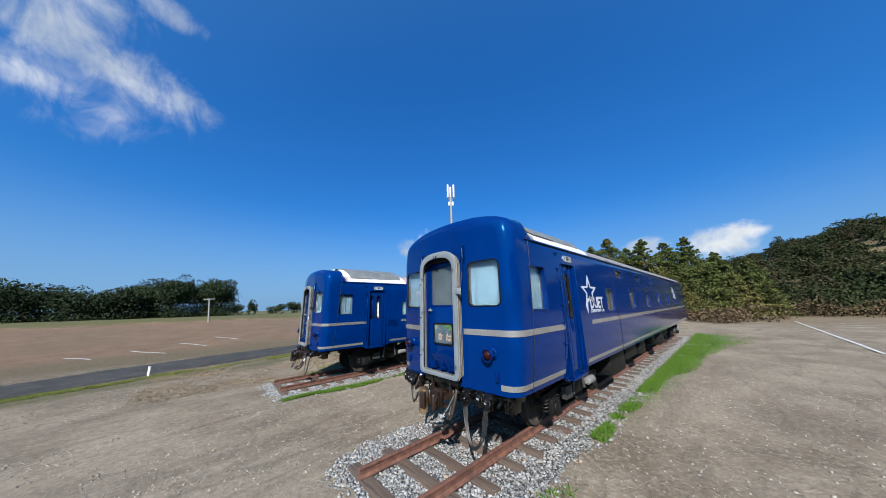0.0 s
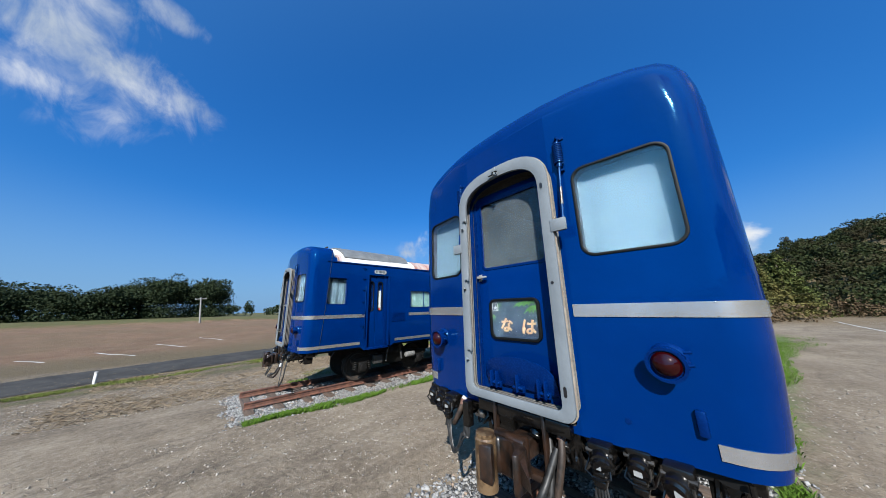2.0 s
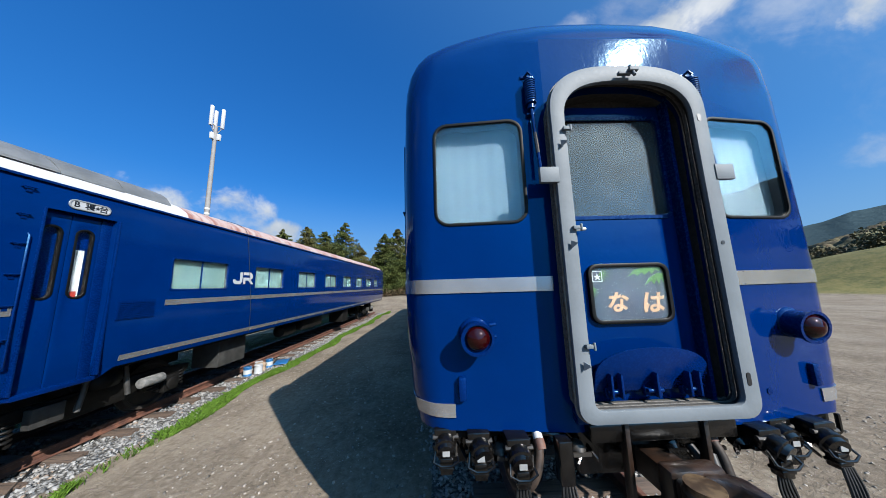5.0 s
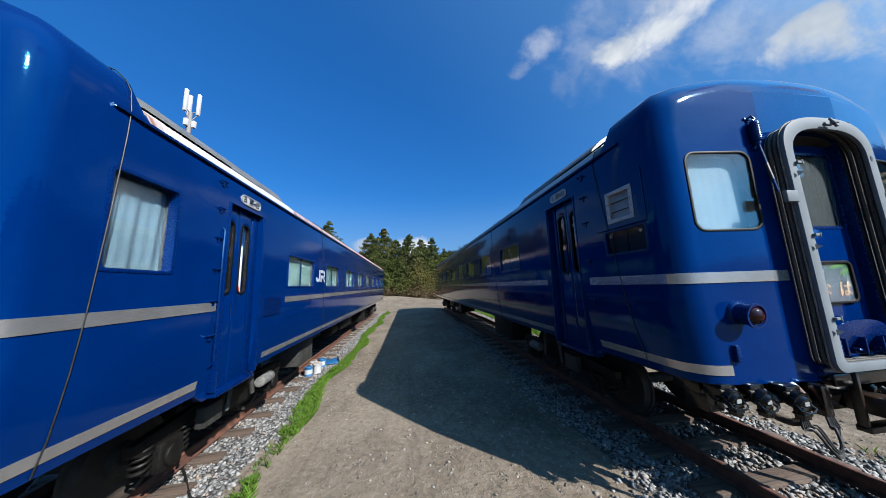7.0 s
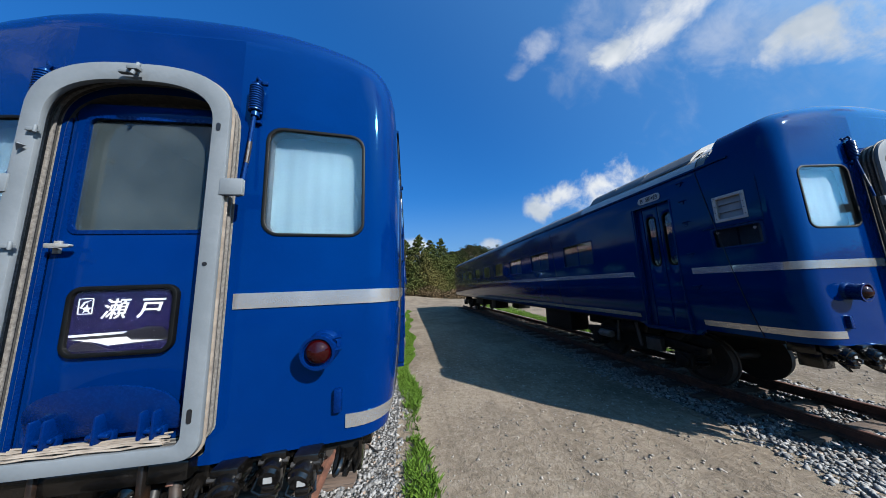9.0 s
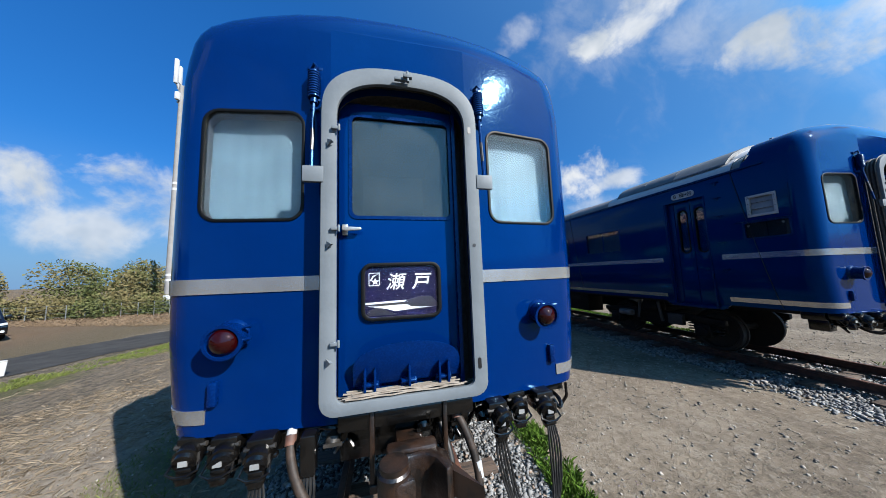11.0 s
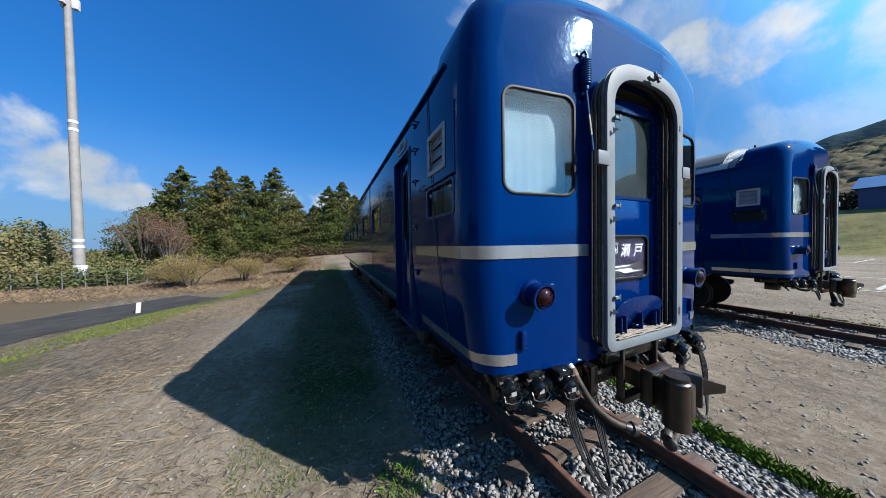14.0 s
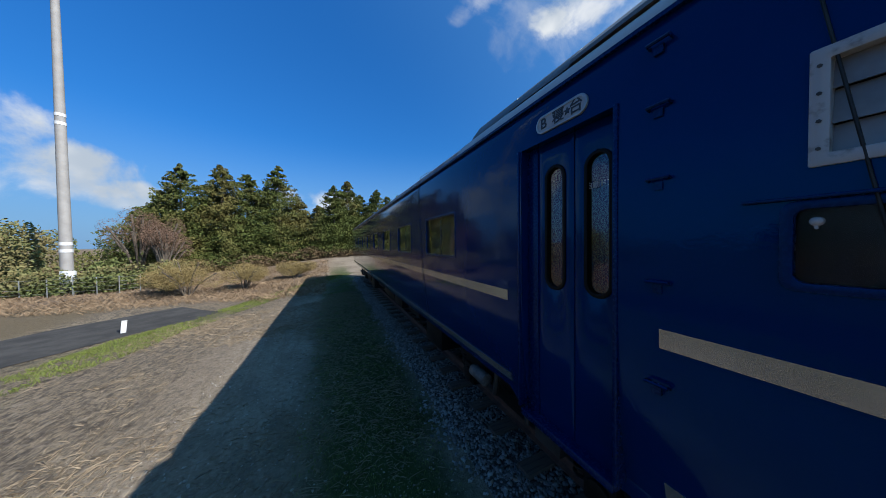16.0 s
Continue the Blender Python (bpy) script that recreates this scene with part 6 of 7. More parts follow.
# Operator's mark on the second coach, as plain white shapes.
mark = part("side_emblem", MB().prism([(4.72, 2.42), (4.72, 2.36), (4.78, 2.31), (4.93, 2.31), (5.0, 2.37), (5.0, 2.60), (4.925, 2.60), (4.925, 2.39), (4.80, 2.39), (4.80, 2.42)], "x", 1.546, 1.5515), SIGN_WHITE, coach_b, "white operator's mark", smooth=0)
part("emblem_bar", MB().prism([(5.03, 2.31), (5.10, 2.31), (5.10, 2.40), (5.2, 2.40), (5.28, 2.31), (5.37, 2.31), (5.28, 2.42), (5.34, 2.47), (5.34, 2.55), (5.27, 2.60), (5.03, 2.60), (5.03, 2.53), (5.25, 2.53), (5.25, 2.47), (5.03, 2.47)], "x", 1.546, 1.5515), SIGN_WHITE, mark, smooth=0)
grille = part("louvre_panel", MB().box(1.53, 1.551, 2.63, 3.14, 1.77, 2.05), BLUE_PART, coach_b, "small louvred panel")
for k in range(9):
    part("louvre", MB().box(1.54, 1.558, 2.65, 3.12, 1.785 + 0.028 * k, 1.787 + 0.028 * k), BLUE_PART, grille)

# A loose hose end with chalked figures hangs by the first coach's coupler.
loose = part("spare_hose", MB().tube(smoothed([(0.30, -0.05, 0.95), (0.24, -0.20, 0.70), (0.24, -0.34, 0.66), (0.36, -0.39, 0.72), (0.52, -0.43, 0.79)]), 0.027, 10), CABLE, coach_a, "black hose end with white chalked figures")
part("tip", MB().lathe((0.51, -0.427, 0.785), (0.63, -0.45, 0.84), [(0, 0.03), (0.3, 0.034), (0.5, 0.026), (0.7, 0.03), (0.75, 0.014), (1, 0.012)], 12), HOSE_TIP, loose)
part("tape", MB().cyl((0.25, -0.342, 0.666), (0.285, -0.358, 0.683), 0.0285, n=12), TAPE_BLUE, loose, "strip of blue tape")
words("25\u00b712", 0.062, SIGN_WHITE, loose, "white chalked figures", pose(0.41, -0.437, 0.745) @ pose(0, 0, 0, 90, 0, 0) @ pose(0, 0, 0, 0, 0, 24), bold=0.003)

# ---- plants and distance ----
def leaf_quads(points, size, seed, flat=0.0):
    """A small turned quad at every point."""
    g = np.random.default_rng(seed)
    n = len(points)
    a = g.normal(size=(n, 3))
    a[:, 2] *= 1 - flat
    a /= np.linalg.norm(a, axis=1)[:, None]
    b = np.cross(a, g.normal(size=(n, 3)))
    b /= np.linalg.norm(b, axis=1)[:, None]
    s = np.broadcast_to(np.asarray(size), (n,))[:, None] * g.uniform(0.6, 1.3, (n, 1))
    v = np.stack([points - a * s - b * s * 0.3, points + b * s * 0.6, points + a * s - b * s * 0.2, points - b * s * 0.7], 1)
    return v.reshape(-1, 3), np.arange(4 * n).reshape(-1, 4)


def lumps(centres, radii, per, g):
    """Points on and a little inside the skin of ellipsoid lumps."""
    out = []
    for c, r in zip(centres, radii):
        d = g.normal(size=(per, 3))
        d /= np.linalg.norm(d, axis=1)[:, None]
        out.append(np.asarray(c) + d * np.asarray(r) * g.uniform(0.72, 1.05, (per, 1)))
    return np.concatenate(out)


def conifer(x, y, tall, wide, seed, mat=None, label="tall dark green cedar tree with a ragged cone crown"):
    g = np.random.default_rng(seed)
    z0 = float(height(x, y))
    root = base("cedar_tree", x, y, z0, label, "tree", "cedars behind the yard")
    part("trunk", MB().cyl((0, 0, -0.3), (0, 0, tall * 0.55), 0.22, 0.12, 8).cyl((0, 0, tall * 0.55), (0, 0, tall * 0.96), 0.12, 0.03, 6), BARK, root)
    # Branches in whorls; each carries drooping clumps of small sprays.
    wide *= 1.62
    pts = []
    levels = int(tall * 3.2)
    for i in range(levels):
        t = (i + g.random()) / levels
        z = tall * (0.05 + 0.92 * t)
        r = wide * min(1.0, 1.12 * (1 - t) ** 0.72) * (0.80 + 0.36 * g.random()) + 0.05
        for k in range(int(5 + 7 * (1 - t))):
            a = g.uniform(0, 6.283)
            for q in (g.uniform(0.2, 0.5), g.uniform(0.55, 0.8), g.uniform(0.85, 1.06)):
                reach, w = r * q, 0.11 + 0.15 * r
                d = g.normal(size=(23, 3))
                d /= np.linalg.norm(d, axis=1)[:, None]
                d *= g.uniform(0.55, 1.05, (23, 1)) * np.array([w, w, w * 0.62])
                pts.append(d + np.array([math.cos(a) * reach, math.sin(a) * reach, z + 0.10 * reach - 0.1 * r + g.normal(0, 0.1)]))
    pts = np.concatenate(pts)
    v, f = leaf_quads(pts, 0.118, seed + 1)
    crown = bulk("crown", v, f, mat or CEDAR)
    crown.parent = root
    return root


CEDARS = [(-27.2, 41, 11.8, 2.9), (-29.5, 43, 9.0, 2.8), (-23.6, 42, 12.2, 3.0), (-21.3, 43.5, 11.6, 2.6), (-17.4, 43, 12.4, 2.9), (-19.2, 45, 10.0, 2.8), (-25.3, 45, 10.5, 3.0), (-15.3, 44.5, 8.6, 2.3),
          (-10.2, 42, 10.2, 2.3), (-8.2, 43.5, 11.3, 2.5), (-6.2, 45, 9.6, 2.4), (-3.7, 43, 10.4, 2.2), (-1.6, 45, 10.2, 2.1), (0.6, 46, 10.8, 2.2), (3.2, 47, 8.6, 1.7), (6.0, 49.5, 7.6, 1.6), (-12.5, 46, 8.0, 2.2), (-32.5, 45, 7.5, 2.8)]
for i, (x, y, t, w) in enumerate(CEDARS):
    conifer(x, y, t * (1.14 if x < -14 else 1.07), w, 40 + i)


def shrub(name, x, y, wide, tall, mat, n, size, seed, label, category, group="", bare=False):
    """A bush: thin stems from one foot and a loose crown of small leaves."""
    g = np.random.default_rng(seed)
    root = base(name, x, y, float(height(x, y)), label, category, group)
    mb = MB()
    ends = []
    for k in range(12):
        a, r = g.uniform(0, 6.283), wide * g.uniform(0.25, 0.9)
        tip = (r * math.cos(a), r * math.sin(a), tall * g.uniform(0.55, 0.95))
        mb.tube([(0.1 * math.cos(a), 0.1 * math.sin(a), -0.1), (tip[0] * 0.4, tip[1] * 0.4, tip[2] * 0.55), tip], 0.018 + 0.01 * tall, 5)
        ends.append(tip)
    part("trunk", mb, BARK, root)
    pts = lumps([(e[0] * 0.85, e[1] * 0.85, e[2] * (0.98 if bare else 0.8)) for e in ends], [(wide * 0.38, wide * 0.38, tall * (0.13 if bare else 0.26))] * len(ends), n // 12, g)
    v, f = leaf_quads(pts, size, seed + 1)
    bulk("foliage", v, f, mat).parent = root
    return root


for i, (x, y, w, t) in enumerate([(-19.5, 22.5, 2.0, 1.9), (-16.6, 23.5, 1.8, 1.5), (-13.8, 27, 1.8, 1.2), (-21.5, 24.5, 1.6, 1.4)]):
    shrub("yellow_shrub", x, y, w, t * 1.35, YELLOW, 15000, 0.030, 90 + i, "yellow-brown leafless autumn shrub", "shrub", "autumn shrubs")
for i, (x, y, w, t) in enumerate([(-25.2, 33, 2.0, 5.0), (-29.0, 37, 2.6, 7.4), (-26.8, 36, 1.9, 6.0)]):
    shrub("red_brown_tree", x, y, w, t, REDBUSH, 4800, 0.05, 110 + i, "small tree with bare red-brown twigs", "tree", "bare small trees", True)


def thicket(name, spots, mat, per, size, seed, label, category):
    """A belt of foliage past counting: lumps at (x, y, radius, height)."""
    g = np.random.default_rng(seed)
    cs, rs = [], []
    for x, y, r, h in spots:
        z = float(height(x, y))
        cs.append((x, y, z + h * 0.5))
        rs.append((r, r, h * 0.55))
    v, f = leaf_quads(lumps(cs, rs, per, g), size, seed + 1)
    return tagged(bulk(name, v, f, mat), label, category, kind="stuff")


g0 = np.random.default_rng(3)
# Hedge and fence on the far side of the lane.
spots = [(-46 + 23 * t + g0.normal(0, 0.5), 23 + 5.5 * t + g0.normal(0, 0.4), g0.uniform(0.9, 1.4), g0.uniform(1.3, 2.2)) for t in np.linspace(0, 1, 46)]
thicket("hedge", spots, HEDGE, 520, 0.10, 31, "rough pale green hedge behind a wire fence", "hedge")
spots = [(-62 + 44 * t + g0.normal(0, 2.0), 36 + 4 * t + g0.normal(0, 2.0), g0.uniform(1.4, 2.6), g0.uniform(0.75, 1.2) * (4.6 if t < 0.68 else 2.0)) for t in np.linspace(0, 0.82, 40)]
thicket("bamboo_scrub", spots, HEDGE, 800, 0.13, 33, "tangled green scrub and bamboo", "scrub")
spots = [(-34 + 40 * t + g0.normal(0, 1.2), 37 + 6 * t + g0.normal(0, 1.2), g0.uniform(1.2, 2.4), g0.uniform(0.8, 1.9)) for t in g0.random(60)]
thicket("undergrowth", spots, BROWN_BRUSH, 420, 0.12, 35, "dry brown undergrowth below the trees", "undergrowth")
spots = [(-4 + 50 * t + g0.normal(0, 1.5), 51 + 30 * t + g0.normal(0, 1.5), g0.uniform(1.5, 3.0), g0.uniform(1.2, 2.6)) for t in g0.random(70)]
thicket("hill_foot_brush", spots, BROWN_BRUSH, 480, 0.115, 37, "brown brush along the foot of the hill", "undergrowth")
spots = [(-1 + 52 * t + g0.normal(0, 1.5), 54 + 31 * t + g0.normal(0, 1.5), g0.uniform(1.5, 3.0), g0.uniform(2.0, 4.0)) for t in g0.random(60)]
thicket("hill_foot_green", spots, HILLWOOD, 400, 0.19, 38, "green scrub along the foot of the hill", "scrub")


def crowns(name, spots, mat, per, size, seed, label, foot=False):
    """Woods past counting: each tree at (x, y, radius, height) is a heap of five to eight uneven lumps of leaves."""
    g = np.random.default_rng(seed)
    cs, rs = [], []
    for x, y, r, h in spots:
        z = float(height(x, y))
        for k in range(g.integers(5, 9)):
            a, q = g.uniform(0, 6.283), g.uniform(0.1, 0.75)
            w = r * g.uniform(0.35, 0.62)
            cs.append((x + r * q * math.cos(a), y + r * q * math.sin(a), z + h * (0.45 + 0.5 * g.random() * (1.15 - q))))
            rs.append((w, w, w * 0.8))
        cs.append((x, y, z + h * 0.3))
        rs.append((r * 0.85, r * 0.85, h * 0.36))
        if foot:
            cs.append((x, y, z + h * 0.12))
            rs.append((r, r, h * 0.18))
    v, f = leaf_quads(lumps(cs, rs, per, g), size, seed + 1)
    return tagged(bulk(name, v, f, mat), label, "woods", kind="stuff")


def hill_woods():
    g = np.random.default_rng(51)
    spots = []
    while len(spots) < 440:
        x, y = g.uniform(-14, 78), g.uniform(52, 240)
        d = (y - 52) * 0.83 - (x + 4) * 0.56
        if 5 < d < 105 and g.random() < 1.15 - d / 150:
            spots.append((x, y, g.uniform(2.2, 4.0), g.uniform(3.0, 6.5) * (1.5 if g.random() < 0.12 else 1.0)))
    crowns("hill_woods", spots, HILLWOOD, 78, 0.265, 52, "wooded hillside of mixed evergreens and bare trees")
    spots = [(g.uniform(62, 80), g.uniform(8, 45), g.uniform(1.8, 3.5), g.uniform(2.0, 3.6)) for k in range(22)]
    crowns("slope_trees", spots, HAZED_FOLIAGE, 90, 0.24, 54, "trees along the top of the grassy slope")


hill_woods()


def canopy(xs, ys, count, seed, mat, label):
    """Closed woods on a far slope: one sheet of domed crowns."""
    g = np.random.default_rng(seed)
    gx, gy = np.meshgrid(xs, ys)
    top = np.zeros_like(gx)
    step_x, step_y = xs[1] - xs[0], ys[1] - ys[0]
    for x, y, r, h in zip(g.uniform(xs[0], xs[-1], count), g.uniform(ys[0], ys[-1], count), g.uniform(1.8, 4.2, count), g.uniform(1.2, 2.8, count)):
        i0, i1 = max(int((x - r - xs[0]) / step_x), 0), int((x + r - xs[0]) / step_x) + 2
        j0, j1 = max(int((y - r - ys[0]) / step_y), 0), int((y + r - ys[0]) / step_y) + 2
        d = ((gx[j0:j1, i0:i1] - x) ** 2 + (gy[j0:j1, i0:i1] - y) ** 2) / r ** 2
        top[j0:j1, i0:i1] = np.maximum(top[j0:j1, i0:i1], h * np.sqrt(np.clip(1 - d, 0, 1)))
    z = height(gx, gy) - 0.4 + top + g.normal(0, 0.16, gx.shape)
    i = (np.arange(len(ys) - 1)[:, None] * len(xs) + np.arange(len(xs) - 1)).ravel()
    n = len(xs)
    return tagged(bulk("mountain_woods", np.stack([gx, gy, z], -1).reshape(-1, 3), np.stack([i, i + 1, i + n + 1, i + n], 1), mat, True), label, "woods", kind="stuff")


canopy(np.arange(94.0, 250.0, 0.8), np.arange(-70.0, 135.0, 0.8), 3600, 53, CANOPY, "wooded mountainside in brown and green")


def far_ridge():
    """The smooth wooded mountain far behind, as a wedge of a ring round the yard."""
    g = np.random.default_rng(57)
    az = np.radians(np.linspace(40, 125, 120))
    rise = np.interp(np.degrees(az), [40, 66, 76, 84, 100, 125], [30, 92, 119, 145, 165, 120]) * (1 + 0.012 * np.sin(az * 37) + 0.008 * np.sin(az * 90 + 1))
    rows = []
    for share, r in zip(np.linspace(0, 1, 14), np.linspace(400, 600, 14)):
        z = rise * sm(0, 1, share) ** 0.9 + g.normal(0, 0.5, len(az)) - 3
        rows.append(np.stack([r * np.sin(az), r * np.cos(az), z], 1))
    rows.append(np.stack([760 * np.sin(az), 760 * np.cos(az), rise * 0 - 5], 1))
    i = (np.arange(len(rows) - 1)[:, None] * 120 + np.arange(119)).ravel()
    tagged(bulk("far_mountain", np.concatenate(rows), np.stack([i, i + 120, i + 121, i + 1], 1), HAZED_WOODS, True), "smooth wooded mountain far off, hazed blue-green", "mountain", kind="structure")


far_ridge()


def far_woods():
    g = np.random.default_rng(61)
    spots = []
    for t in g.random(125):
        tall = 9.5 + 1.8 * math.sin(t * 9.0) + g.uniform(-1.0, 1.0) - (2.2 if 0.55 < t < 0.66 else 0.0)
        spots.append((-97 - g.uniform(0, 15), -62 + 62 * t, g.uniform(2.6, 4.6), tall))
    crowns("far_woods", spots, WOODS, 150, 0.225, 62, "dark belt of evergreen trees across the field", True)
    spots = [(-135 - g.uniform(0, 25), 4 + 34 * t, g.uniform(2.0, 4), g.uniform(3.0, 6)) for t in g.random(12)]
    crowns("distant_trees", spots, WOODS, 50, 0.4, 63, "scattered trees far off past the field")


far_woods()

# ---- mast ----
mast = base("radio_mast", -28.0, 27.6, float(height(-28, 27.6)), "tall grey steel pole with mobile antennas", "mast")
part("pole", MB().cyl((0, 0, -0.3), (0, 0, 12), 0.31, 0.245, 20).cyl((0, 0, 12), (0, 0, 23.2), 0.245, 0.18, 20), CONCRETE, mast)
for z in (3.0, 3.5, 12.0, 12.6):
    part("band", MB().cyl((0, 0, z), (0, 0, z + 0.22), 0.325 - z * 0.0053, n=20), WHITE_PAINT, mast)
for k in range(3):
    a = radians(120 * k + 20)
    c, s = math.cos(a), math.sin(a)
    an = part("antenna", MB().box(c * 0.62 - 0.14, c * 0.62 + 0.14, s * 0.62 - 0.14, s * 0.62 + 0.14, 23.0, 25.6), WHITE_PAINT, mast, "white panel antenna", bevel=0.03)
    part("arm", MB().cyl((0, 0, 23.1), (c * 0.6, s * 0.6, 23.4), 0.05, n=8).cyl((0, 0, 22.0), (c * 0.6, s * 0.6, 23.0), 0.05, n=8), CONCRETE, an)
    part("radio_unit", MB().box(c * 0.38 - 0.16, c * 0.38 + 0.16, s * 0.38 - 0.16, s * 0.38 + 0.16, 21.4, 22.2), WHITE_PAINT, mast, bevel=0.03)


# ---- grass, stones and markings on the ground ----
def blades(name, x, y, tall, mat, seed, label, lean=0.5):
    g = np.random.default_rng(seed)
    n = len(x)
    z = height(x, y)
    h = tall * g.uniform(0.5, 1.3, n)
    a, w = g.uniform(0, 6.283, n), 0.002 + 0.050 * h * g.uniform(0.5, 1, n)
    dx, dy = np.cos(a), np.sin(a)
    bx, by = g.normal(0, lean, n) * h, g.normal(0, lean, n) * h
    p = np.stack([np.stack([x - dx * w, y - dy * w, z - 0.01], 1), np.stack([x + dx * w, y + dy * w, z - 0.01], 1),
                  np.stack([x + dx * w * 0.6 + bx * 0.45, y + dy * w * 0.6 + by * 0.45, z + h * 0.65], 1), np.stack([x + bx, y + by, z + h], 1)], 1)
    return tagged(bulk(name, p.reshape(-1, 3), np.arange(4 * n).reshape(-1, 4), mat), label, "grass", kind="stuff")


LATTICE = np.random.default_rng(5).random((64, 64))


def patchy(x, y, cell, seed):
    """Smooth noise from 0 to 1 with patches about a cell wide."""
    u, v = x / cell + seed * 7.3, y / cell + seed * 3.1
    i, j = np.floor(u).astype(int), np.floor(v).astype(int)
    a, b = sm(0, 1, u - i), sm(0, 1, v - j)
    at = lambda p, q: LATTICE[p % 64, q % 64]
    return (at(i, j) * (1 - a) + at(i + 1, j) * a) * (1 - b) + (at(i, j + 1) * (1 - a) + at(i + 1, j + 1) * a) * b


def tufts(x, y, seed, scale=1.1, cut_off=0.0):
    """Keeps points in ragged clumps; a higher cut-off keeps fewer."""
    k = 0.5 * patchy(x, y, 0.8 / scale, seed) + 0.3 * patchy(x, y, 0.25 / scale, seed + 1) + 0.2 * patchy(x, y, 0.09, seed + 2)
    return k > 0.47 + 0.16 * cut_off + 0.05 * np.random.default_rng(int(seed * 10)).normal(size=len(x))


g1 = np.random.default_rng(77)
t, u = g1.random(16000), g1.random(16000)
blades("bank_edge_grass", -3 + 46 * t + 0.8 * u, 50.5 + 57 * t - 25 * t * t - 1.3 * u, 0.35, DRYGRASS, 87, "pale dry grass along the edge of the hill's foot", 0.7)
n = 62000
y = 2.6 + 23.0 * g1.random(n) ** 1.1
u = g1.random(n)
x = 1.40 + (0.35 + 0.1 * np.sin(y * 1.3) + 0.9 * sm(6, 14, y) + 1.8 * sm(14, 23, y)) * u
k = tufts(x, y, 1.0, 0.8, -0.6) & (g1.random(n) < 1.15 * (1 - u) * (1 - 0.55 * sm(14, 25, y)))
blades("grass_strip", x[k], y[k], 0.078, GRASS, 78, "fresh green grass along the ballast")
n = 52000
y = -1.35 + 24.7 * g1.random(n) ** 1.4
x = -6.10 + (0.30 + 0.10 * np.sin(y * 2.1)) * g1.random(n) + 0.1 * np.sin(y * 0.9)
k = tufts(x, y, 2.0, 0.7, -0.9) & (g1.random(n) < 0.12 + 0.88 * sm(-1.3, 0.0, y))
blades("grass_strip", x[k], y[k], 0.078, GRASS, 79, "fresh green grass along the ballast")
n = 30000
y = 1.0 + 22 * g1.random(n) ** 1.2
x = -9.2 - 1.9 * g1.random(n)
k = tufts(x, y, 3.0, 1.6, 0.1)
blades("grass_strip", x[k], y[k], 0.035, VERGE, 80, "short green grass in the coach's shade")
n = 60000
t = g1.random(n)
y = -14 + 39 * t
x = np.interp(y, [-14, -5, 2, 9, 13, 17, 20, 25], [-12.9, -16.2, -17.9, -18.6, -18.0, -15.6, -13.6, -11.2]) + 0.15 + g1.random(n) ** 1.4 * (0.9 + 1.1 * sm(7, 12, y))
k = tufts(x, y, 4.0, 0.35, -0.5)
blades("grass_verge", x[k], y[k], 0.075, VERGE, 81, "patchy green verge beside the lane")
n = 90000
x, y = g1.uniform(-17, -9.3, n), g1.uniform(-5, 16, n)
k = tufts(x, y, 5.0, 0.28, -0.05)
blades("dead_grass", x[k], y[k], 0.036, DRYGRASS, 82, "trampled dead grass on the dirt", 2.6)
n = 5000
x, y = g1.uniform(-20, -9, n), g1.uniform(-9, 2, n)
k = tufts(x, y, 6.0, 0.5, 0.3)
blades("dead_grass", x[k], y[k], 0.04, DRYGRASS, 83, "trampled dead grass on the dirt", 1.3)
n = 40000
x, y = g1.uniform(-40, -11, n), g1.uniform(15, 36, n)
k = tufts(x, y, 6.6, 0.25, -0.6) & ((x + 19) ** 2 + (y - 14) ** 2 > 30) & (y > 19 - 0.3 * (x + 22))
blades("bank_grass", x[k], y[k], 0.2, BRACKEN, 86, "long dry grass on the bank below the trees", 0.8)
n = 900
y = -0.1 + 0.9 * g1.random(n)
x = -9.65 + 0.5 * g1.random(n)
k = tufts(x, y, 9.3, 1.0, -0.1)
blades("weeds", x[k], y[k], 0.06, GRASS, 88, "green weeds at the corner of the ballast")
n = 3000
y = -2.3 + 3.2 * g1.random(n)
x = 1.5 + 0.35 * g1.random(n)
k = tufts(x, y, 7.5, 1.2, 0.5)
blades("weeds", x[k], y[k], 0.07, GRASS, 84, "small green weeds at the ballast's edge")

n = 36000
x, y = g1.uniform(-13, 6, n), -6 + 16 * g1.random(n) ** 1.3
off = np.minimum(abs(x), abs(x + 7.57))
k = (off > 1.45) & tufts(x, y, 8.0, 0.5, -0.9)
x, y = x[k], y[k]
size = 0.0045 + 0.017 * g1.random(len(x)) ** 3.2
tagged(pebbles("yard_pebbles", x, y, height(x, y) + size * 0.15, size, PEBBLE, 85), "loose pebbles on the dirt yard", "pebbles", kind="stuff")


def painted_line(a, b, wide=0.12):
    ribbon("parking_line", [a, b], wide, LINE_WHITE, 0.03, "worn white painted line", "line", steps=14)


painted_line((7.95, 19.7), (7.95, 44.4), 0.15)
for q in (37.0, 39.5, 42.0, 44.2):
    painted_line((9.4, q), (14.4, q), 0.13)
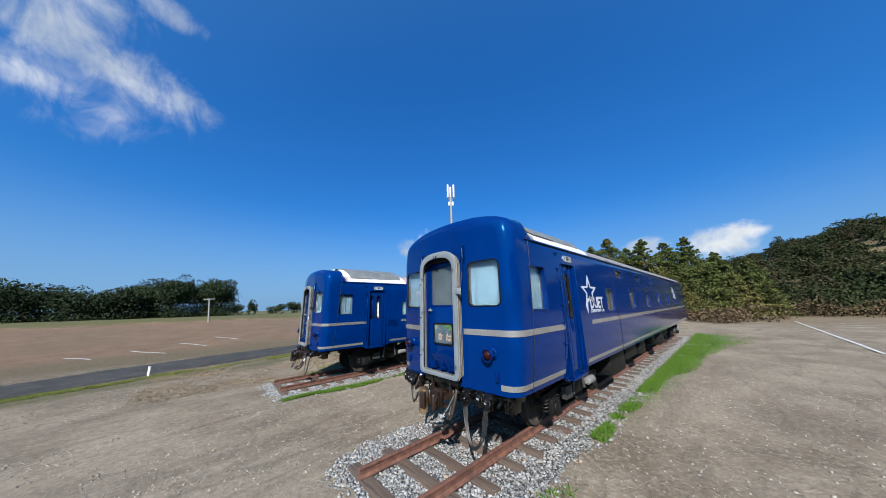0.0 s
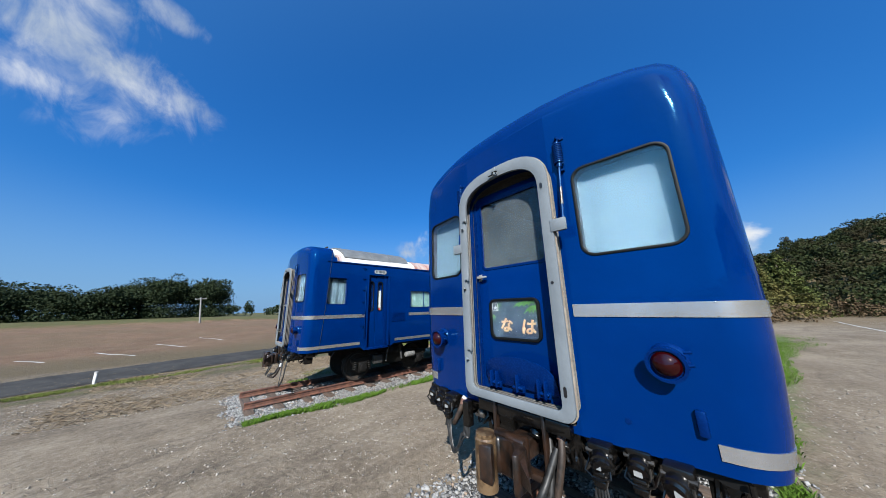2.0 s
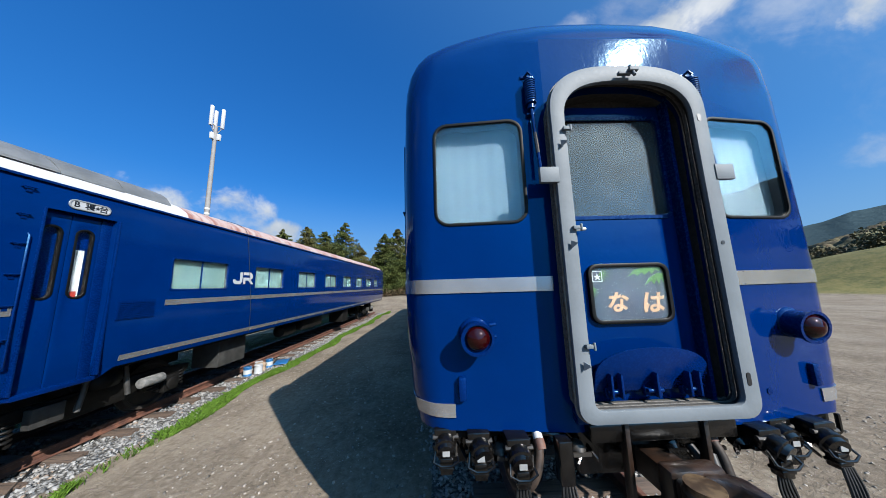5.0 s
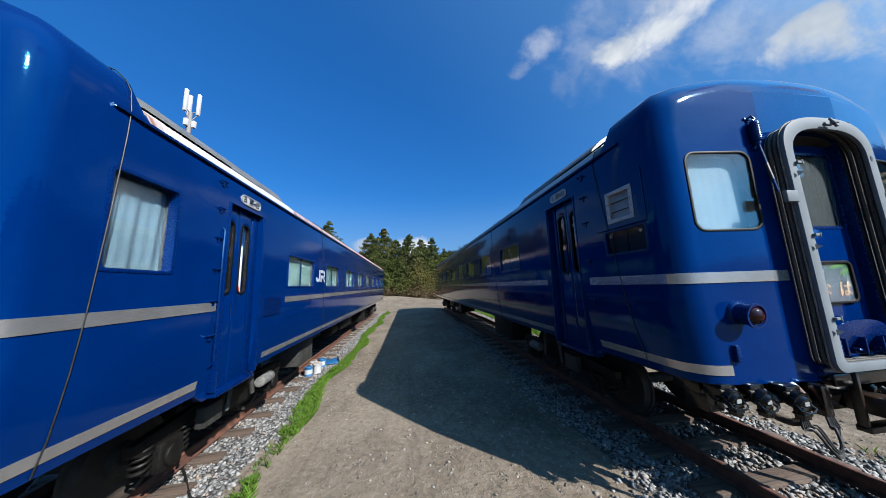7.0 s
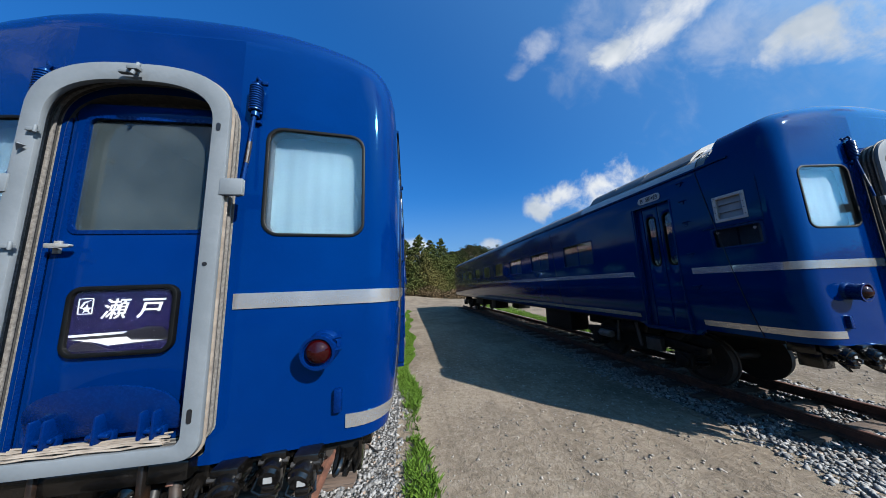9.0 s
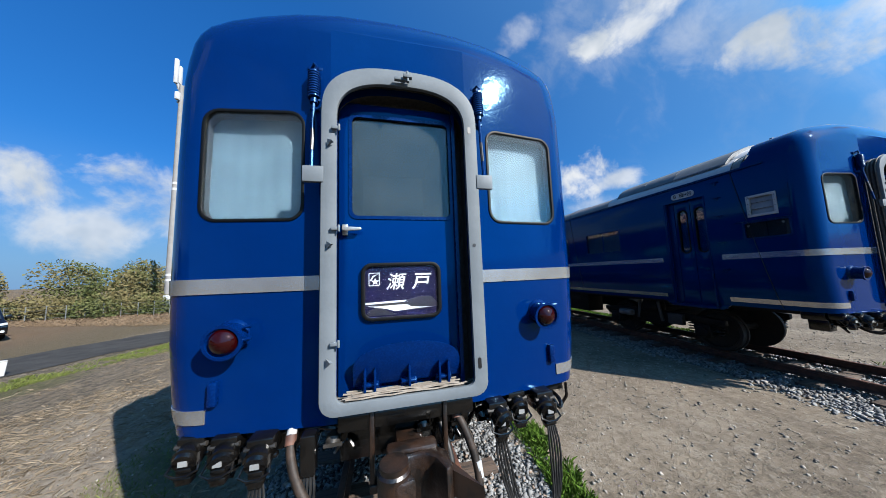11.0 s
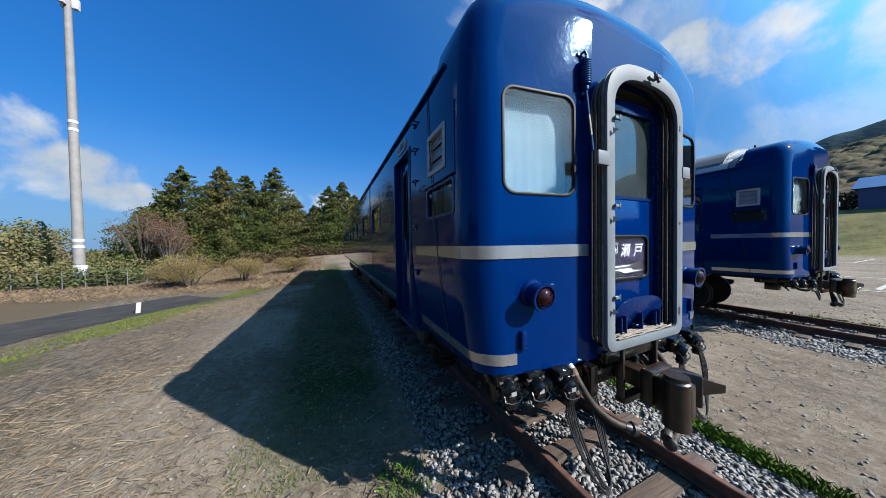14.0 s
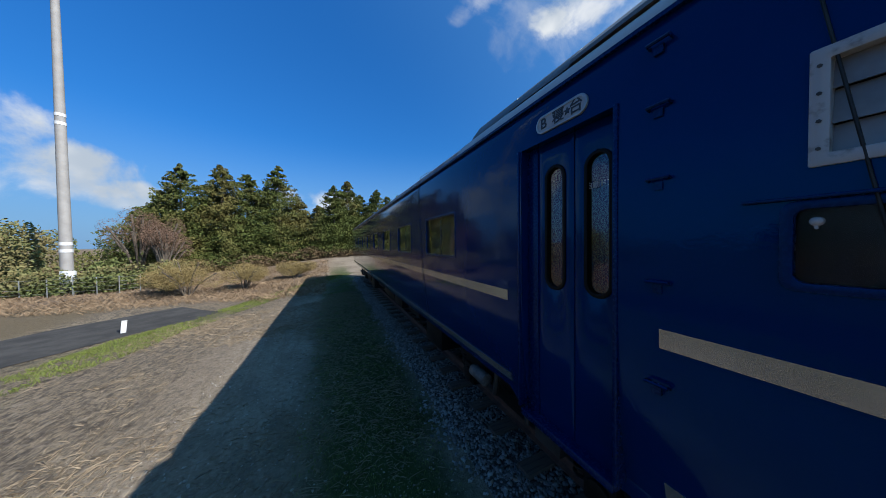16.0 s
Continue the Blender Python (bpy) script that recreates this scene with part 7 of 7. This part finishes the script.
# Bays of the car park: cross lines at even steps and the bay lines between.
for q in (9.95, 15.8, 30.0, 39.0):
    painted_line((q - 0.9, 1.8 if q < 12 else 7.0), (q + 0.5, -14), 0.13)
for q in (6.6, 3.6, 0.4, -2.6, -5.6, -8.6):
    for a, b in ((9.95, 19.5), (29.8, 39.3)):
        painted_line((a if q < 1 else a + 5.8 * (a < 12), q), (b + 1.8 * (a < 12 and q > 1), q), 0.15)
for a, b in (((-29.4, -7.8), (-25.8, -5.5)), ((-28.7, -10.7), (-26.4, -9.1)), ((-32.5, -5.2), (-28.6, -3.2)), ((-36, -2.6), (-32, -0.8)), ((-27.6, -13.6), (-25.4, -12.2))):
    painted_line(a, b, 0.16)


def marker_post(x, y):
    root = base("marker_post", x, y, float(height(x, y)), "short white plastic roadside marker post", "post", "marker posts")
    part("post", MB().prism(rrect(-0.075, 0.075, -0.03, 0.03, 0.025, 3), "z", -0.05, 0.48), WHITE_PAINT, root, bevel=0.006)
    part("cap", MB().prism(rrect(-0.078, 0.078, -0.033, 0.033, 0.027, 3), "z", 0.44, 0.50), LINE_WHITE, root)
    root.rotation_euler = (0.05, 0.08, 0.6)


for x, y in ((-16.2, -5.25), (-18.1, 14.2), (-19.6, 9.0)):
    marker_post(x, y)


# ---- things about the yard ----
def minivan(x, y, turn):
    root = base("minivan", x, y, float(height(x, y)), "black parked minivan with clear headlights", "van", turn=turn)
    prof = [(-2.3, 0.35), (-2.35, 0.9), (-2.25, 1.15), (-2.1, 1.85), (-1.9, 1.95), (0.5, 1.95), (0.95, 1.85), (1.65, 1.12), (2.2, 0.98), (2.38, 0.8), (2.4, 0.35)]
    mb = MB().prism([(a, b) for a, b in prof], "x", -0.85, 0.85)
    mb.v = [(px * (1.0 - 0.16 * max(0.0, pz - 1.0)), py, pz) for px, py, pz in mb.v]
    part("body", mb, CAR_PAINT, root, bevel=0.06)
    part("windscreen", MB().add([(-0.74, 1.62, 1.17), (0.74, 1.62, 1.17), (0.66, 0.99, 1.82), (-0.66, 0.99, 1.82), (-0.74, 1.6, 1.15), (0.74, 1.6, 1.15), (0.66, 0.97, 1.80), (-0.66, 0.97, 1.80)], [(0, 1, 2, 3), (4, 7, 6, 5), (0, 4, 5, 1), (1, 5, 6, 2), (2, 6, 7, 3), (3, 7, 4, 0)]), CAR_GLASS, root)
    for s in (-1, 1):
        for a, b in ((-2.0, -1.0), (-0.95, 0.1), (0.15, 1.1)):
            part("side_glass", MB().add([(s * 0.835, a, 1.2), (s * 0.835, b, 1.2), (s * 0.755, b - 0.08 - (0.35 if b > 1 else 0), 1.78), (s * 0.755, a, 1.78), (s * 0.80, a, 1.2), (s * 0.80, b, 1.2), (s * 0.72, b - 0.08 - (0.35 if b > 1 else 0), 1.78), (s * 0.72, a, 1.78)], [(0, 1, 2, 3), (4, 7, 6, 5), (0, 4, 5, 1), (1, 5, 6, 2), (2, 6, 7, 3), (3, 7, 4, 0)]), CAR_GLASS, root)
        for yy in (-1.45, 1.45):
            w = part("wheel", MB().lathe((s * 0.68, yy, 0.32), (s * 0.88, yy, 0.32), [(0, 0.25), (0.05, 0.31), (0.3, 0.325), (0.8, 0.32), (1.0, 0.29), (0.98, 0.2)], 24), RUBBER, root)
            part("rim", MB().lathe((s * 0.84, yy, 0.32), (s * 0.885, yy, 0.32), [(0, 0.2), (0.8, 0.2), (1, 0.05)], 18), CHROME, w)
        part("headlight", MB().prism([(s * 0.48, 0.80), (s * 0.82, 0.86), (s * 0.82, 0.98), (s * 0.5, 0.93)], "y", 2.22, 2.40), SIGN_WHITE, root, "clear headlight", bevel=0.02)
        part("fog_lamp", MB().cyl((s * 0.68, 2.35, 0.52), (s * 0.68, 2.42, 0.52), 0.07, n=14), SIGN_WHITE, root)
        part("mirror", MB().box(*sorted((s * 0.88, s * 1.08)), 1.2, 1.3, 1.15, 1.33), CAR_PAINT, root, bevel=0.03)
    part("grille", MB().box(-0.46, 0.46, 2.37, 2.41, 0.80, 0.93), CHROME, root, bevel=0.01)
    part("grille_slot", MB().box(-0.42, 0.42, 2.405, 2.415, 0.84, 0.88), PLATE_BLACK, root)
    pl = part("plate", MB().box(-0.17, 0.17, 2.40, 2.42, 0.55, 0.72), SIGN_WHITE, root, "white plate with plain bars")
    part("bar", MB().box(-0.12, 0.12, 2.418, 2.424, 0.58, 0.64), BOX_GREY, pl)
    return root


CAR_PAINT = material("black_car_paint", colour=(0.008, 0.008, 0.009), rough=0.12, **{"Coat Weight": 0.5})
CAR_GLASS = material("dark_car_glass", colour=(0.02, 0.025, 0.028), rough=0.04)
BLUE_PLASTIC = material("blue_can", varied((0.02, 0.16, 0.42), (0.03, 0.2, 0.5), 6, rough=(0.3, 0.5)))
PAPER = material("brown_paper", varied((0.38, 0.27, 0.18), (0.5, 0.37, 0.26), 9, rough=(0.8, 0.95), bump=0.6, bscale=18, dist=0.02))
SHED_BLUE = material("blue_sheet_metal", varied((0.03, 0.11, 0.33), (0.04, 0.14, 0.40), 0.6, rough=(0.4, 0.6)))
minivan(-30.3, 17.6, -125)


def paint_can(x, y, mat, tall=0.24, r=0.1):
    z = max(float(height(x, y)), CAR_B[2] - 0.21) + 0.004
    root = base("paint_can", x, y, z, "used blue and white paint can on the ballast", "paint can", "paint cans")
    part("can", MB().lathe((0, 0, 0), (0, 0, tall), [(0, r), (0.03, r + 0.003), (0.06, r), (0.94, r), (0.97, r + 0.004), (1.0, r)], 20), mat, root)
    part("label_band", MB().lathe((0, 0, tall * 0.25), (0, 0, tall * 0.72), [(0, r + 0.001), (0.02, r + 0.003), (0.98, r + 0.003), (1, r + 0.001)], 20), SIGN_WHITE, root, "white label")
    part("handle", MB().tube([(r * math.cos(a) * 1.02, 0.02, tall * 0.86 + 0.09 * math.sin(a)) for a in np.linspace(0, math.pi, 10)], 0.003, 5), CHROME, root)


for x, y, m in ((-6.68, 5.95, BLUE_PLASTIC), (-6.52, 6.15, SIGN_WHITE), (-6.58, 6.72, BLUE_PLASTIC), (-6.72, 6.45, SIGN_WHITE)):
    paint_can(x, y, m)
bag = base("paper_bag", -6.62, 6.38, max(float(height(-6.62, 6.38)), CAR_B[2] - 0.21), "crumpled brown paper bag among paint cans", "bag")
part("bag", MB().lathe((0, 0, 0), (0.02, 0.02, 0.24), [(0, 0.13), (0.2, 0.15), (0.5, 0.13), (0.8, 0.14), (1, 0.09)], 7), PAPER, bag, smooth=20)
tray = base("paint_tray", -6.42, 7.15, max(float(height(-6.42, 7.15)), CAR_B[2] - 0.21) + 0.03, "blue-stained paint tray lying on the ballast", "tray", turn=20)
part("pan", MB().box(-0.22, 0.22, -0.3, 0.3, 0.0, 0.02), BLUE_PLASTIC, tray, bevel=0.006)
part("side", MB().box(-0.23, -0.2, -0.3, 0.3, 0.0, 0.07), BOX_GREY, tray, bevel=0.005)
part("side", MB().box(0.2, 0.23, -0.3, 0.3, 0.0, 0.07), BOX_GREY, tray, bevel=0.005)


def utility_pole(x, y, tall):
    root = base("utility_pole", x, y, float(height(x, y)), "leaning concrete utility pole with a cross-arm", "utility pole")
    part("pole", MB().cyl((0, 0, -0.2), (0, 0, tall), 0.17, 0.12, 12), CONCRETE, root)
    part("cross_arm", MB().box(-0.05, 0.05, -0.9, 0.9, tall - 0.35, tall - 0.25), CONCRETE, root)
    for q in (-0.8, -0.3, 0.3, 0.8):
        part("insulator", MB().cyl((0, q, tall - 0.25), (0, q, tall - 0.08), 0.05, 0.03, 8), SIGN_WHITE, root)
    root.rotation_euler = (0.1, 0, 0)


utility_pole(-73.0, -3.4, 5.2)

# Blue shed on top of the grassy slope.
shed = base("blue_shed", 63.0, -0.6, float(height(63, 1)) - 0.4, "long blue sheet-metal shed on the slope", "shed")
part("wall", MB().box(-4, 4, -16, 8, 0, 3.2), SHED_BLUE, shed)
part("roof", MB().prism([(-4.5, 3.2), (4.5, 3.2), (0.0, 5.2)], "y", -16.5, 8.5), SHED_BLUE, shed)
for k in range(5):
    part("window", MB().box(-4.05, -3.98, -14 + 4.4 * k, -12.2 + 4.4 * k, 1.2, 2.3), CAR_GLASS, shed)

# Wire fence before the hedge.
fence = base("wire_fence", -46.0, 22.0, float(height(-46, 22)), "low wire fence with thin metal posts", "fence")
for k in range(24):
    a = k / 23
    fx, fy = 23.0 * a, 5.3 * a
    fz = float(height(-46 + fx, 22 + fy)) - fence.location.z
    part("post", MB().cyl((fx, fy, fz - 0.1), (fx, fy, fz + 1.25), 0.03, n=8), FENCE, fence)
for h in (0.3, 0.6, 0.9, 1.2):
    part("wire", MB().tube([(23.0 * a, 5.3 * a, float(height(-46 + 23 * a, 22 + 5.3 * a)) - fence.location.z + h) for a in np.linspace(0, 1, 24)], 0.008, 4), FENCE, fence)
part("meter_box", MB().box(0.1, 0.75, -0.75, -0.45, 0.9, 1.7), WHITE_PAINT, mast, "white meter box", bevel=0.03)
part("box_stand", MB().cyl((0.2, -0.6, 0), (0.2, -0.6, 0.9), 0.04, n=8), FENCE, mast)
part("box_stand", MB().cyl((0.65, -0.6, 0), (0.65, -0.6, 0.9), 0.04, n=8), FENCE, mast)

# A plank left on the ballast, and a length of cable on the stones.
plank = base("wooden_plank", -0.92, 10.4, CAR_A[2] - 0.19, "weathered grey wooden plank lying on the ballast in the shade", "plank", turn=2)
part("board", MB().box(-0.1, 0.1, -1.6, 1.6, 0.0, 0.07), WOOD_RAW, plank, bevel=0.008)
top = CAR_B[2] - 0.18
cord = base("loose_cable", -6.7, 2.1, top, "loose black cable lying on the ballast", "cable")
part("cord", MB().tube(smoothed([(-0.35, 0.12, 0.0), (-0.38, 0.38, 0.03), (-0.1, 0.1, 0.01), (0.2, -0.25, 0.02), (0.3, -0.34, -0.01), (0.42, -0.30, -0.03)]), 0.011, 6), CABLE, cord)
